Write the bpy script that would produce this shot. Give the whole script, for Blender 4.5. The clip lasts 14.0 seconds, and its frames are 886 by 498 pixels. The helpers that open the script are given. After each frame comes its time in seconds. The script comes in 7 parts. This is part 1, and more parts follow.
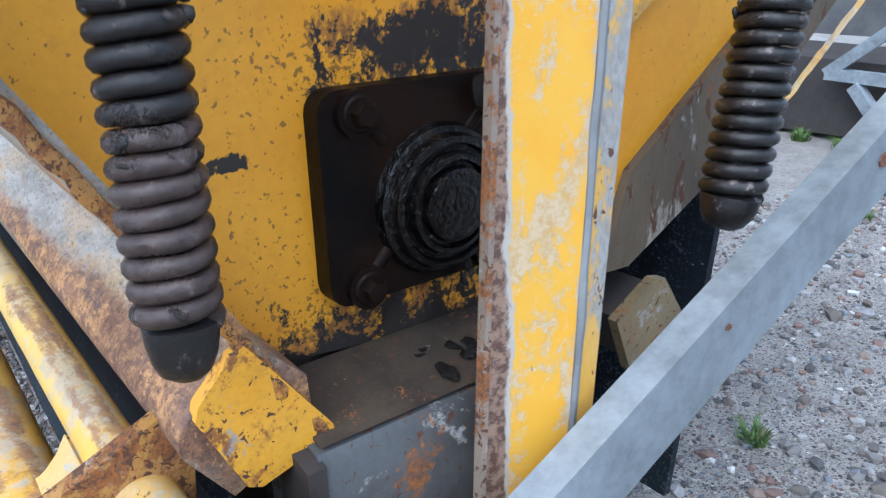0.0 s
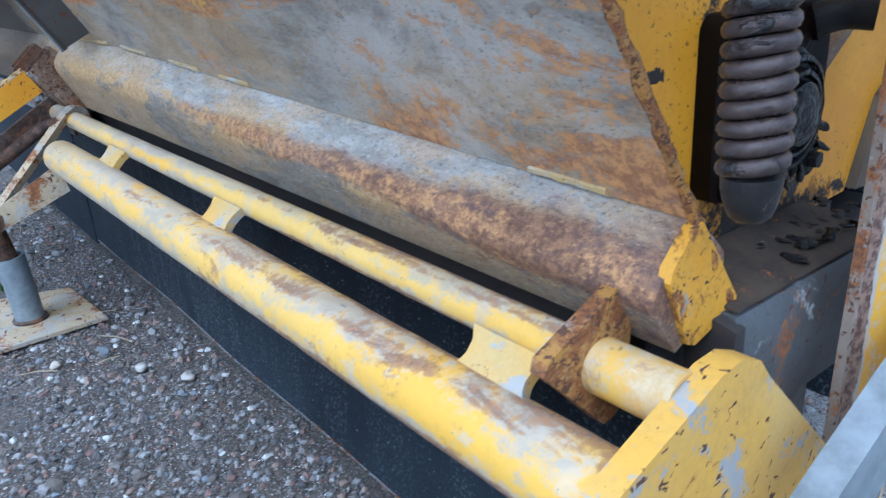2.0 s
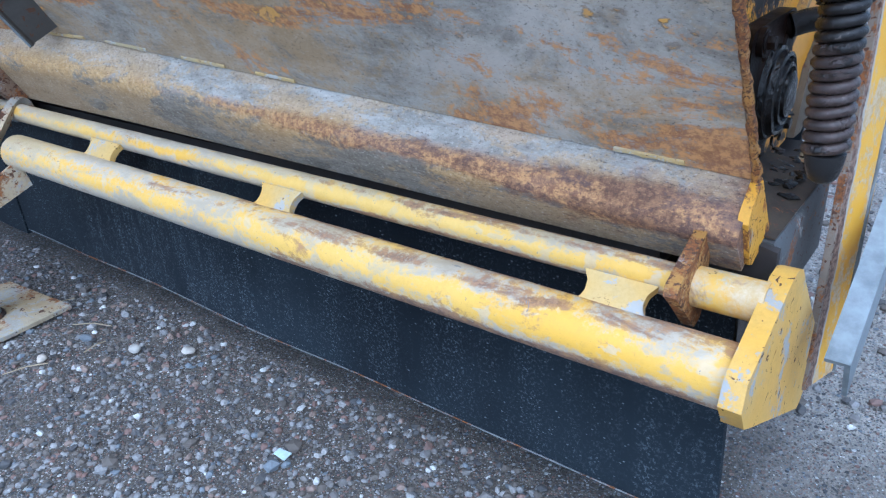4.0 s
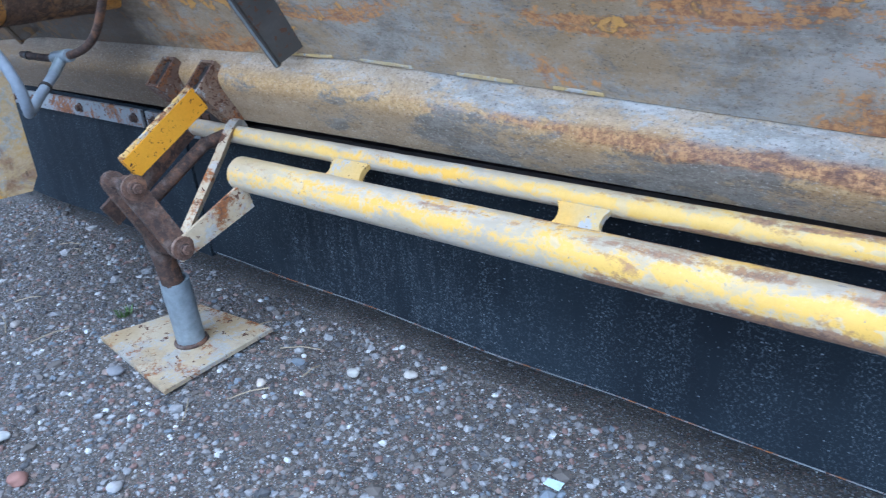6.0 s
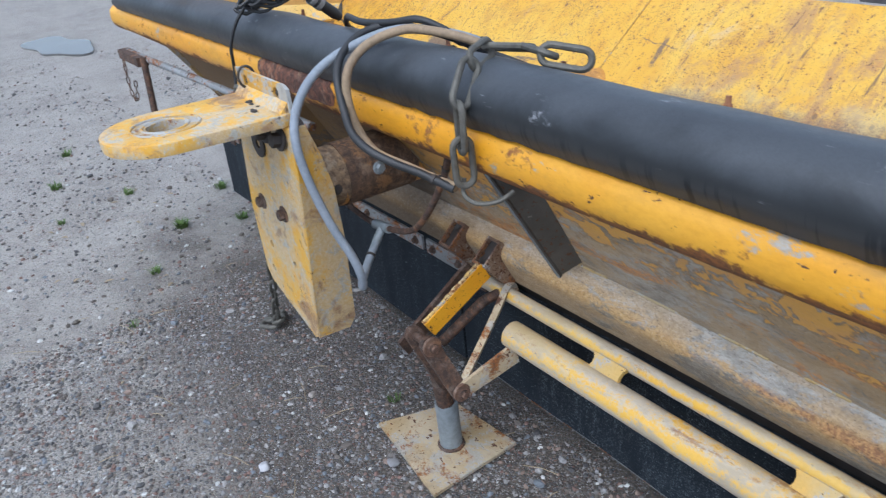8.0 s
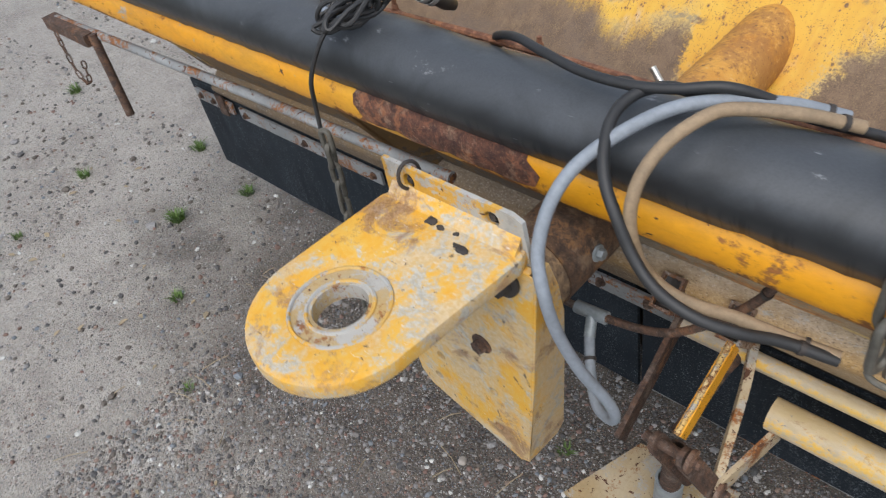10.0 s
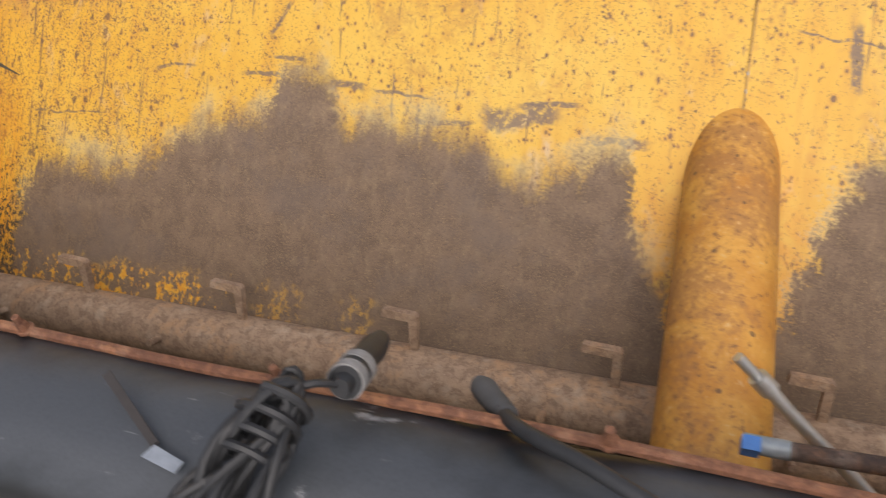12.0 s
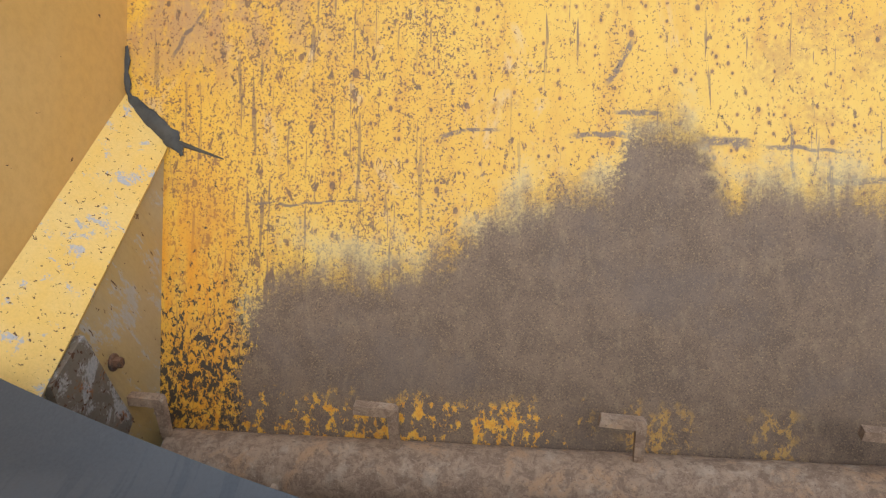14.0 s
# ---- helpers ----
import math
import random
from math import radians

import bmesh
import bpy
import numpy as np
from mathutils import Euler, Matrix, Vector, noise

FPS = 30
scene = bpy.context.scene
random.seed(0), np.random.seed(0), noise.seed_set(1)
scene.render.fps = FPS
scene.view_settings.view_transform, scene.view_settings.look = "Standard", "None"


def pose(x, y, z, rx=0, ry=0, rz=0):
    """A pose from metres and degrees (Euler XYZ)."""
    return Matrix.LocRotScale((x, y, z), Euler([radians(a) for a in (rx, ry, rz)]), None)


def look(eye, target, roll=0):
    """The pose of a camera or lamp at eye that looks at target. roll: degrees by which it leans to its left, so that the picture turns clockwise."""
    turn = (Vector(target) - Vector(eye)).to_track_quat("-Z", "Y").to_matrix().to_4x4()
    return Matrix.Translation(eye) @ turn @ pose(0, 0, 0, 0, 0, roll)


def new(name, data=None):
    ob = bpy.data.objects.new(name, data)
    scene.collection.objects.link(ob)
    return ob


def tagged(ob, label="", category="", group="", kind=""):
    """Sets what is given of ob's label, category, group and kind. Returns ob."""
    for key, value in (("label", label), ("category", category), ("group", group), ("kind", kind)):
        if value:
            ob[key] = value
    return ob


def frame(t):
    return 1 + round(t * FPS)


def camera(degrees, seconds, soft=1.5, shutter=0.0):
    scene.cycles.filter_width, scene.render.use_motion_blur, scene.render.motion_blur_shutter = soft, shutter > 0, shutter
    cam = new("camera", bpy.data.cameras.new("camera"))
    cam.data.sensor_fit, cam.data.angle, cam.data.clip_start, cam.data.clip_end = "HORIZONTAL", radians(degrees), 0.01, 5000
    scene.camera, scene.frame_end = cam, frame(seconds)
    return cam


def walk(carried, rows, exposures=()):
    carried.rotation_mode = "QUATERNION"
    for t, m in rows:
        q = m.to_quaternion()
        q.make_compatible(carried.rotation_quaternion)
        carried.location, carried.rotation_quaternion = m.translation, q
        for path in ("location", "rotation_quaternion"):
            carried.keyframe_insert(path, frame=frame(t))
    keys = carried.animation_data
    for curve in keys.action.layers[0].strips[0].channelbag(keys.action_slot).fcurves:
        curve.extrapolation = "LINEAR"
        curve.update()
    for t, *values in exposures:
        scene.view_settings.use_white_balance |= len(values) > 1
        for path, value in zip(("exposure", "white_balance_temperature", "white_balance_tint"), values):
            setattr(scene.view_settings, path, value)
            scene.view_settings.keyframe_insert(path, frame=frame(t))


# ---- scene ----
cam = camera(60.9, 14.0, soft=1.2, shutter=0.25)
PATH = [
    (0, (0.498, 0.112, 0.674), (-0.992, 1.247, -0.028), -1.5),
    (0.5, (0.442, 0.116, 0.642), (-1.038, 1.265, -0.057), -1.5),
    (1, (0.419, 0.057, 0.642), (-1.07, 1.194, -0.057), -2.2),
    (1.5, (0.412, -0.039, 0.659), (-1.075, 1.097, -0.047), -3.0),
    (2, (0.413, -0.149, 0.657), (-1.068, 0.984, -0.066), -3.6),
    (2.5, (0.426, -0.255, 0.662), (-1.036, 0.879, -0.096), -4.1),
    (2.7, (0.434, -0.29, 0.698), (-1.013, 0.854, -0.075), -4.2),
    (4.8, (0.189, -0.5, 0.764), (-0.776, 0.993, -0.152), -3.9),
    (5, (0.149, -0.525, 0.765), (-0.823, 0.975, -0.131), -4.1),
    (5.5, (0.077, -0.575, 0.763), (-1.013, 0.872, -0.084), -4.8),
    (6, (0.04, -0.607, 0.763), (-1.166, 0.756, -0.068), -5.4),
    (6.5, (0.013, -0.629, 0.804), (-1.288, 0.65, -0.016), -5.9),
    (7, (-0.005, -0.649, 0.931), (-1.371, 0.555, 0.104), -5.8),
    (7.5, (0.007, -0.702, 1.149), (-1.428, 0.398, 0.293), -5.5),
    (8, (-0.01, -0.728, 1.292), (-1.49, 0.25, 0.369), -5.9),
    (8.2, (-0.042, -0.727, 1.333), (-1.539, 0.204, 0.387), -6.2),
    (10.3, (-1.0, -0.64, 1.545), (-2.037, 0.309, 0.123), -13.4),
    (10.5, (-1.083, -0.599, 1.547), (-2.047, 0.38, 0.093), -13.3),
    (10.7, (-1.139, -0.538, 1.555), (-2.019, 0.484, 0.078), -13.2),
    (11, (-1.193, -0.417, 1.536), (-1.919, 0.703, 0.047), -11.0),
    (11.5, (-1.266, -0.228, 1.554), (-1.844, 0.916, 0.018), -12.1),
    (12, (-1.473, -0.133, 1.572), (-2.044, 0.951, -0.008), -15.0),
    (12.5, (-1.719, -0.125, 1.575), (-2.251, 0.976, -0.008), -14.8),
    (13, (-1.949, -0.12, 1.591), (-2.39, 1.019, 0.007), -12.4),
    (13.5, (-2.165, -0.04, 1.552), (-2.534, 1.113, -0.04), -10.8),
    (14, (-2.268, 0.009, 1.509), (-2.526, 1.168, -0.101), -9.0),
]
walk(cam, [(t, look(eye, target, roll)) for t, eye, target, roll in PATH],
     [(0, 1.18, 5300, 7), (0.5, 1.25, 5400, 7), (2.0, 0.92, 4750, 5), (2.5, 0.9, 4650, 4), (5.0, 0.96, 4750, 7), (6.0, 1.03, 4650, 6), (6.5, 1.07, 4750, 8), (7.0, 1.04, 4850, 7), (7.5, 0.90, 4850, 6), (8.0, 0.58, 5600, 8), (8.2, 0.53, 5750, 9), (10.3, 0.44, 6650, 9),
      (11.2, 0.46, 7250, 16), (12.0, 0.38, 6950, 15), (12.6, 0.42, 6750, 15), (13.4, 0.47, 5400, 0), (14.0, 0.34, 6100, 8)])

# ---- world and light: overcast daylight, open sky on the hitch side ----
world = bpy.data.worlds.new("overcast")
scene.world = world
world.use_nodes = True
wn = world.node_tree
sky = wn.nodes.new("ShaderNodeTexSky")
sky.sky_type = "NISHITA"
sky.sun_disc = False
sky.sun_elevation = radians(58)
sky.sun_rotation = radians(152)
sky.air_density, sky.dust_density, sky.ozone_density = 1.0, 3.0, 1.0
grey = wn.nodes.new("ShaderNodeHueSaturation")
grey.inputs["Saturation"].default_value = 0.55
wn.links.new(sky.outputs["Color"], grey.inputs["Color"])
wn.links.new(grey.outputs["Color"], wn.nodes["Background"].inputs["Color"])
wn.nodes["Background"].inputs["Strength"].default_value = 0.15

sun_data = bpy.data.lights.new("sun", "SUN")
sun_data.energy, sun_data.angle, sun_data.color = 1.15, radians(75), (1.0, 0.98, 0.95)
sun = new("sun", sun_data)
sun.matrix_world = look((0.4, -2.4, 5.1), (-1.0, 0.2, 0.4))


# ---- materials ----
class Graph:
    """A small writer of node materials."""

    def __init__(self, name):
        self.mat = bpy.data.materials.new(name)
        self.mat.use_nodes = True
        self.nt = self.mat.node_tree
        self.bsdf = self.nt.nodes["Principled BSDF"]
        self.co = self.nt.nodes.new("ShaderNodeTexCoord").outputs["Object"]

    def put(self, socket, value):
        if hasattr(value, "is_output"):
            self.nt.links.new(value, socket)
        elif isinstance(value, tuple) and len(value) == 3 and socket.type == "RGBA":
            socket.default_value = (*value, 1)
        else:
            socket.default_value = value

    def vec(self, scale=(1, 1, 1), rot=(0, 0, 0), src=None):
        n = self.nt.nodes.new("ShaderNodeMapping")
        n.inputs["Scale"].default_value = scale
        n.inputs["Rotation"].default_value = rot
        self.put(n.inputs["Vector"], src or self.co)
        return n.outputs["Vector"]

    def noise(self, scale, detail=6, rough=0.6, vec=None, warp=0.0):
        n = self.nt.nodes.new("ShaderNodeTexNoise")
        n.inputs["Scale"].default_value, n.inputs["Detail"].default_value = scale, detail
        n.inputs["Roughness"].default_value, n.inputs["Distortion"].default_value = rough, warp
        self.put(n.inputs["Vector"], vec or self.co)
        return n.outputs["Fac"]

    def cells(self, scale, vec=None, feature="F1", out="Distance"):
        n = self.nt.nodes.new("ShaderNodeTexVoronoi")
        n.feature = feature
        n.inputs["Scale"].default_value = scale
        self.put(n.inputs["Vector"], vec or self.co)
        return n.outputs[out]

    def step(self, fac, lo, hi):
        n = self.nt.nodes.new("ShaderNodeMapRange")
        n.interpolation_type = "SMOOTHSTEP"
        n.inputs["From Min"].default_value, n.inputs["From Max"].default_value = lo, hi
        self.put(n.inputs["Value"], fac)
        return n.outputs["Result"]

    def mix(self, fac, a, b):
        n = self.nt.nodes.new("ShaderNodeMix")
        n.data_type = "RGBA"
        self.put(n.inputs[0], fac)
        self.put(n.inputs[6], a)
        self.put(n.inputs[7], b)
        return n.outputs[2]

    def math(self, op, a, b=0.0):
        n = self.nt.nodes.new("ShaderNodeMath")
        n.operation = op
        self.put(n.inputs[0], a)
        self.put(n.inputs[1], b)
        return n.outputs[0]

    def axis(self, which, src=None):
        n = self.nt.nodes.new("ShaderNodeSeparateXYZ")
        self.put(n.inputs[0], src or self.co)
        return n.outputs[which]

    def bell(self, src, centre, width):
        d = self.math("DIVIDE", self.math("SUBTRACT", src, centre), width)
        return self.math("POWER", 2.718, self.math("MULTIPLY", self.math("MULTIPLY", d, d), -1.0))

    def done(self, colour, rough=0.6, metal=0.0, bump=None, strength=0.3, depth=0.002, spec=None):
        self.put(self.bsdf.inputs["Base Color"], colour)
        self.put(self.bsdf.inputs["Roughness"], rough)
        self.put(self.bsdf.inputs["Metallic"], metal)
        if spec is not None:
            self.bsdf.inputs["Specular IOR Level"].default_value = spec
        if bump is not None:
            n = self.nt.nodes.new("ShaderNodeBump")
            n.inputs["Strength"].default_value, n.inputs["Distance"].default_value = strength, depth
            self.put(n.inputs["Height"], bump)
            self.nt.links.new(n.outputs["Normal"], self.bsdf.inputs["Normal"])
        return self.mat


GREY = (0.27, 0.275, 0.28)
PALE = (0.40, 0.385, 0.355)
RUST = (0.095, 0.045, 0.026)
ORANGE = (0.30, 0.115, 0.03)


def worn_paint(name, paint, faded, bare=0.5, rust=0.6, specks=0.62, scale=9.0, rot=0.0, stretch=(1, 1, 1), under=GREY, rough=0.5, dirt=0.0, rusty_below=None, rusty_above=None):
    """Yellow paint worn through to grey primer, with rust patches and specks. bare, rust, specks: thresholds, 1 for none."""
    g = Graph(name)
    v = g.vec(stretch, (0, 0, rot))
    big = g.noise(scale * 0.35, 4, 0.55, v, 0.3)
    mid = g.noise(scale, 8, 0.65, v, 0.4)
    fine = g.noise(scale * 9, 6, 0.7, v)
    speck = g.noise(scale * 5, 3, 0.6, v, 0.6)
    base = g.mix(g.step(big, 0.35, 0.68), paint, faded)
    base = g.mix(g.math("MULTIPLY", g.step(fine, 0.3, 0.8), 0.35), base, tuple(c * 0.62 for c in paint))
    wear = g.math("ADD", g.math("MULTIPLY", mid, 0.75), g.math("MULTIPLY", fine, 0.25))
    m_bare = g.step(wear, bare, bare + 0.05)
    col = g.mix(m_bare, base, g.mix(g.step(fine, 0.3, 0.75), under, PALE))
    mid2 = g.noise(scale * 0.8, 8, 0.7, g.vec((1, 1, 1), (1.1, 0.4, 0.7)), 0.5)
    wear2 = g.math("ADD", g.math("MULTIPLY", mid2, 0.7), g.math("MULTIPLY", fine, 0.3))
    if rusty_below:
        wear2 = g.math("ADD", wear2, g.math("MULTIPLY", g.step(g.axis(2), *rusty_below), 0.16))
    if rusty_above:
        ridge = g.math("MULTIPLY", g.step(g.axis(2), *rusty_above[:2]), g.step(g.axis(0), *rusty_above[2:]))
        wear2 = g.math("ADD", wear2, g.math("MULTIPLY", ridge, 0.12))
    m_rust = g.step(wear2, rust, rust + 0.07)
    col = g.mix(m_rust, col, g.mix(g.step(fine, 0.35, 0.65), RUST, ORANGE))
    m_speck = g.step(speck, specks, specks + 0.03)
    col = g.mix(m_speck, col, RUST)
    if dirt:
        soot = g.noise(scale * 0.6, 9, 0.75, v, 0.2)
        col = g.mix(g.math("MULTIPLY", g.step(soot, 0.5, 0.75), dirt), col, (0.05, 0.043, 0.038))
    hurt = g.math("MAXIMUM", m_rust, g.math("MAXIMUM", m_bare, m_speck))
    relief = g.math("SUBTRACT", g.math("MULTIPLY", fine, 0.35), g.math("MULTIPLY", hurt, 0.5))
    r = g.math("ADD", rough, g.math("MULTIPLY", g.math("MAXIMUM", m_rust, m_speck), 0.35))
    return g.done(col, r, 0.0, relief, 0.35, 0.0015)


def plain(name, colour, rough=0.6, metal=0.0, spread=0.35, scale=40.0, strength=0.25, depth=0.001):
    """One substance with grain and stains at two sizes."""
    g = Graph(name)
    a, b = g.noise(scale, 7, 0.7), g.noise(scale * 0.13, 5, 0.6, None, 0.4)
    dark, light = tuple(c * (1 - spread) for c in colour), tuple(min(0.9, c * (1 + spread)) for c in colour)
    col = g.mix(g.step(b, 0.3, 0.7), g.mix(g.step(a, 0.3, 0.7), dark, colour), g.mix(g.step(a, 0.3, 0.7), colour, light))
    return g.done(col, g.math("ADD", rough - 0.1, g.math("MULTIPLY", a, 0.25)), metal, a, strength, depth)


m_rim = worn_paint("rim_paint", (0.72, 0.32, 0.008), (0.72, 0.375, 0.035), 0.580, 0.565, 0.672, 14, 0, (0.5, 1, 1), (0.34, 0.25, 0.15), 0.42, dirt=0.3, rusty_below=(0.852, 0.826))
m_cap = worn_paint("cap_paint", (0.72, 0.33, 0.008), (0.72, 0.37, 0.03), 0.60, 0.53, 0.62, 30, dirt=0.35)
m_lever = worn_paint("lever_paint", (0.74, 0.33, 0.004), (0.74, 0.36, 0.01), 0.70, 0.64, 0.62, 24)
m_ledge = worn_paint("ledge_paint", (0.76, 0.49, 0.12), (0.76, 0.53, 0.18), 0.555, 0.68, 0.635, 34, 0, (1, 1, 1), (0.42, 0.42, 0.46))
m_plate = worn_paint("end_plate_paint", (0.62, 0.36, 0.10), (0.62, 0.39, 0.14), 0.68, 0.68, 0.70, 8)
m_foot = worn_paint("foot_plate_paint", (0.40, 0.295, 0.155), (0.47, 0.39, 0.27), 0.515, 0.510, 0.62, 16, 0, (1, 1, 1), (0.33, 0.30, 0.24), 0.7, 0.5)


def rust_mat(name, dark, mid_, bright, dusty, dust=0.5):
    """Rusted steel: dark scale, brown and orange bloom, a film of grey dust."""
    g = Graph(name)
    a, b, c = g.noise(55, 8, 0.76, None, 0.4), g.noise(13, 6, 0.68, None, 0.5), g.noise(260, 4, 0.8)
    col = g.mix(g.step(a, 0.38, 0.62), dark, mid_)
    col = g.mix(g.math("MULTIPLY", g.step(g.math("ADD", g.math("MULTIPLY", b, 0.6), g.math("MULTIPLY", a, 0.4)), 0.52, 0.60), 0.85), col, bright)
    col = g.mix(g.math("MULTIPLY", g.step(g.noise(22, 7, 0.72), 0.52, 0.66), dust), col, dusty)
    col = g.mix(g.math("MULTIPLY", g.step(c, 0.44, 0.32), 0.7), col, tuple(v * 0.5 for v in dark))
    col = g.mix(g.math("MULTIPLY", g.step(c, 0.58, 0.68), 0.5), col, dusty)
    return g.done(col, 0.8, 0.0, g.math("ADD", a, g.math("MULTIPLY", c, 0.5)), 0.7, 0.0025)


m_rust = rust_mat("rusted_steel", (0.040, 0.026, 0.021), (0.105, 0.058, 0.038), (0.19, 0.092, 0.045), (0.22, 0.175, 0.145))
m_rust_pale = rust_mat("dusty_rust", (0.09, 0.052, 0.038), (0.19, 0.108, 0.070), (0.27, 0.140, 0.075), (0.32, 0.25, 0.20))
m_rust_red = rust_mat("red_rust_bar", (0.13, 0.055, 0.032), (0.24, 0.105, 0.055), (0.32, 0.145, 0.07), (0.34, 0.20, 0.13), 0.4)
m_dark = plain("grimy_black_steel", (0.035, 0.03, 0.028), 0.6, 0.0, 0.4, 40, 0.4)
m_galv = plain("galvanised_steel", (0.240, 0.275, 0.298), 0.42, 0.25, 0.38, 55, 0.35)
m_hose_grey = plain("grey_hose_rubber", (0.22, 0.25, 0.29), 0.6, 0.0, 0.2, 120, 0.3)
m_hose_tan = plain("tan_hose_rubber", (0.26, 0.19, 0.12), 0.65, 0.0, 0.3, 120, 0.3)
m_cable = plain("black_cable_rubber", (0.022, 0.023, 0.025), 0.5, 0.0, 0.3, 90, 0.3)
m_chain = plain("dull_chain_steel", (0.12, 0.115, 0.10), 0.6, 0.4, 0.4, 80, 0.4)
m_zinc = plain("zinc_fitting", (0.5, 0.5, 0.48), 0.35, 0.8, 0.2, 60, 0.2)
m_steelstrip = worn_paint("flap_strip_steel", (0.20, 0.21, 0.215), (0.30, 0.315, 0.325), 0.72, 0.495, 0.63, 14, dirt=0.4)
m_soil = plain("damp_soil", (0.055, 0.045, 0.036), 0.95, 0.0, 0.5, 70, 0.8, 0.004)
m_straw = plain("old_straw", (0.16, 0.115, 0.06), 0.9, 0.0, 0.4, 60)
m_blue = plain("blue_plastic", (0.05, 0.16, 0.42), 0.4, 0.0, 0.2, 50)


def profile(g, src, points, lo, hi, low, high):
    """A curve of height against place, as a value."""
    n = g.nt.nodes.new("ShaderNodeValToRGB")
    for i, (at, h) in enumerate(points):
        e = n.color_ramp.elements[i] if i < 1 else n.color_ramp.elements.new((at - lo) / (hi - lo)) if i < len(points) - 1 else n.color_ramp.elements[-1]
        v = (h - low) / (high - low)
        e.position, e.color = (at - lo) / (hi - lo), (v, v, v, 1)
    g.put(n.inputs[0], g.math("DIVIDE", g.math("SUBTRACT", src, lo), hi - lo))
    return g.math("ADD", g.math("MULTIPLY", n.outputs[0], high - low), low)


def stroke(g, x, z, a, b, wide, wob, sway, bite):
    """A scratch from a to b on a wall."""
    dx, dz = b[0] - a[0], b[1] - a[1]
    half = math.hypot(dx, dz) / 2
    ux, uz = dx / half / 2, dz / half / 2
    px, pz = g.math("SUBTRACT", x, (a[0] + b[0]) / 2), g.math("SUBTRACT", z, (a[1] + b[1]) / 2)
    along = g.math("ABSOLUTE", g.math("ADD", g.math("MULTIPLY", px, ux), g.math("MULTIPLY", pz, uz)))
    across = g.math("ABSOLUTE", g.math("ADD", g.math("ADD", g.math("MULTIPLY", px, -uz), g.math("MULTIPLY", pz, ux)), g.math("ADD", g.math("MULTIPLY", wob, wide * 2.5), sway)))
    return g.math("MULTIPLY", g.math("MULTIPLY", g.step(across, wide, wide * 0.45), g.step(along, half, half * 0.6)), bite)


def dots(g, scale, vec, few, small, large):
    """Round pits of mixed size: the pit and its stained ring."""
    n = g.nt.nodes.new("ShaderNodeTexVoronoi")
    n.inputs["Scale"].default_value = scale
    g.put(n.inputs["Vector"], vec)
    sep = g.nt.nodes.new("ShaderNodeSeparateColor")
    g.put(sep.inputs[0], n.outputs["Color"])
    size = g.math("ADD", small, g.math("MULTIPLY", g.math("POWER", sep.outputs[0], 3.0), large - small))
    there = g.step(g.math("SUBTRACT", sep.outputs[1], few), 0.0, 0.02)
    d = g.math("DIVIDE", n.outputs["Distance"], size)
    return g.math("MULTIPLY", g.step(d, 1.05, 0.8), there), g.math("MULTIPLY", g.step(d, 2.4, 0.9), there)


def grease_mat():
    g = Graph("black_grease")
    a, b = g.noise(75, 8, 0.72, None, 0.8), g.noise(14, 5, 0.6)
    col = g.mix(g.step(b, 0.35, 0.7), (0.004, 0.004, 0.004), (0.012, 0.010, 0.009))
    return g.done(col, g.math("ADD", 0.12, g.math("MULTIPLY", g.step(b, 0.3, 0.8), 0.3)), 0.0, g.math("ADD", a, g.math("MULTIPLY", g.noise(240, 4, 0.7), 0.4)), 0.9, 0.004, 0.3)


def flange_mat():
    g = Graph("greasy_rusty_casting")
    a, b = g.noise(30, 8, 0.7), g.noise(9, 5, 0.6)
    col = g.mix(g.step(b, 0.4, 0.65), (0.0035, 0.003, 0.003), (0.016, 0.008, 0.005))
    return g.done(col, g.math("ADD", 0.26, g.math("MULTIPLY", a, 0.4)), 0.0, a, 0.6, 0.002, 0.12)


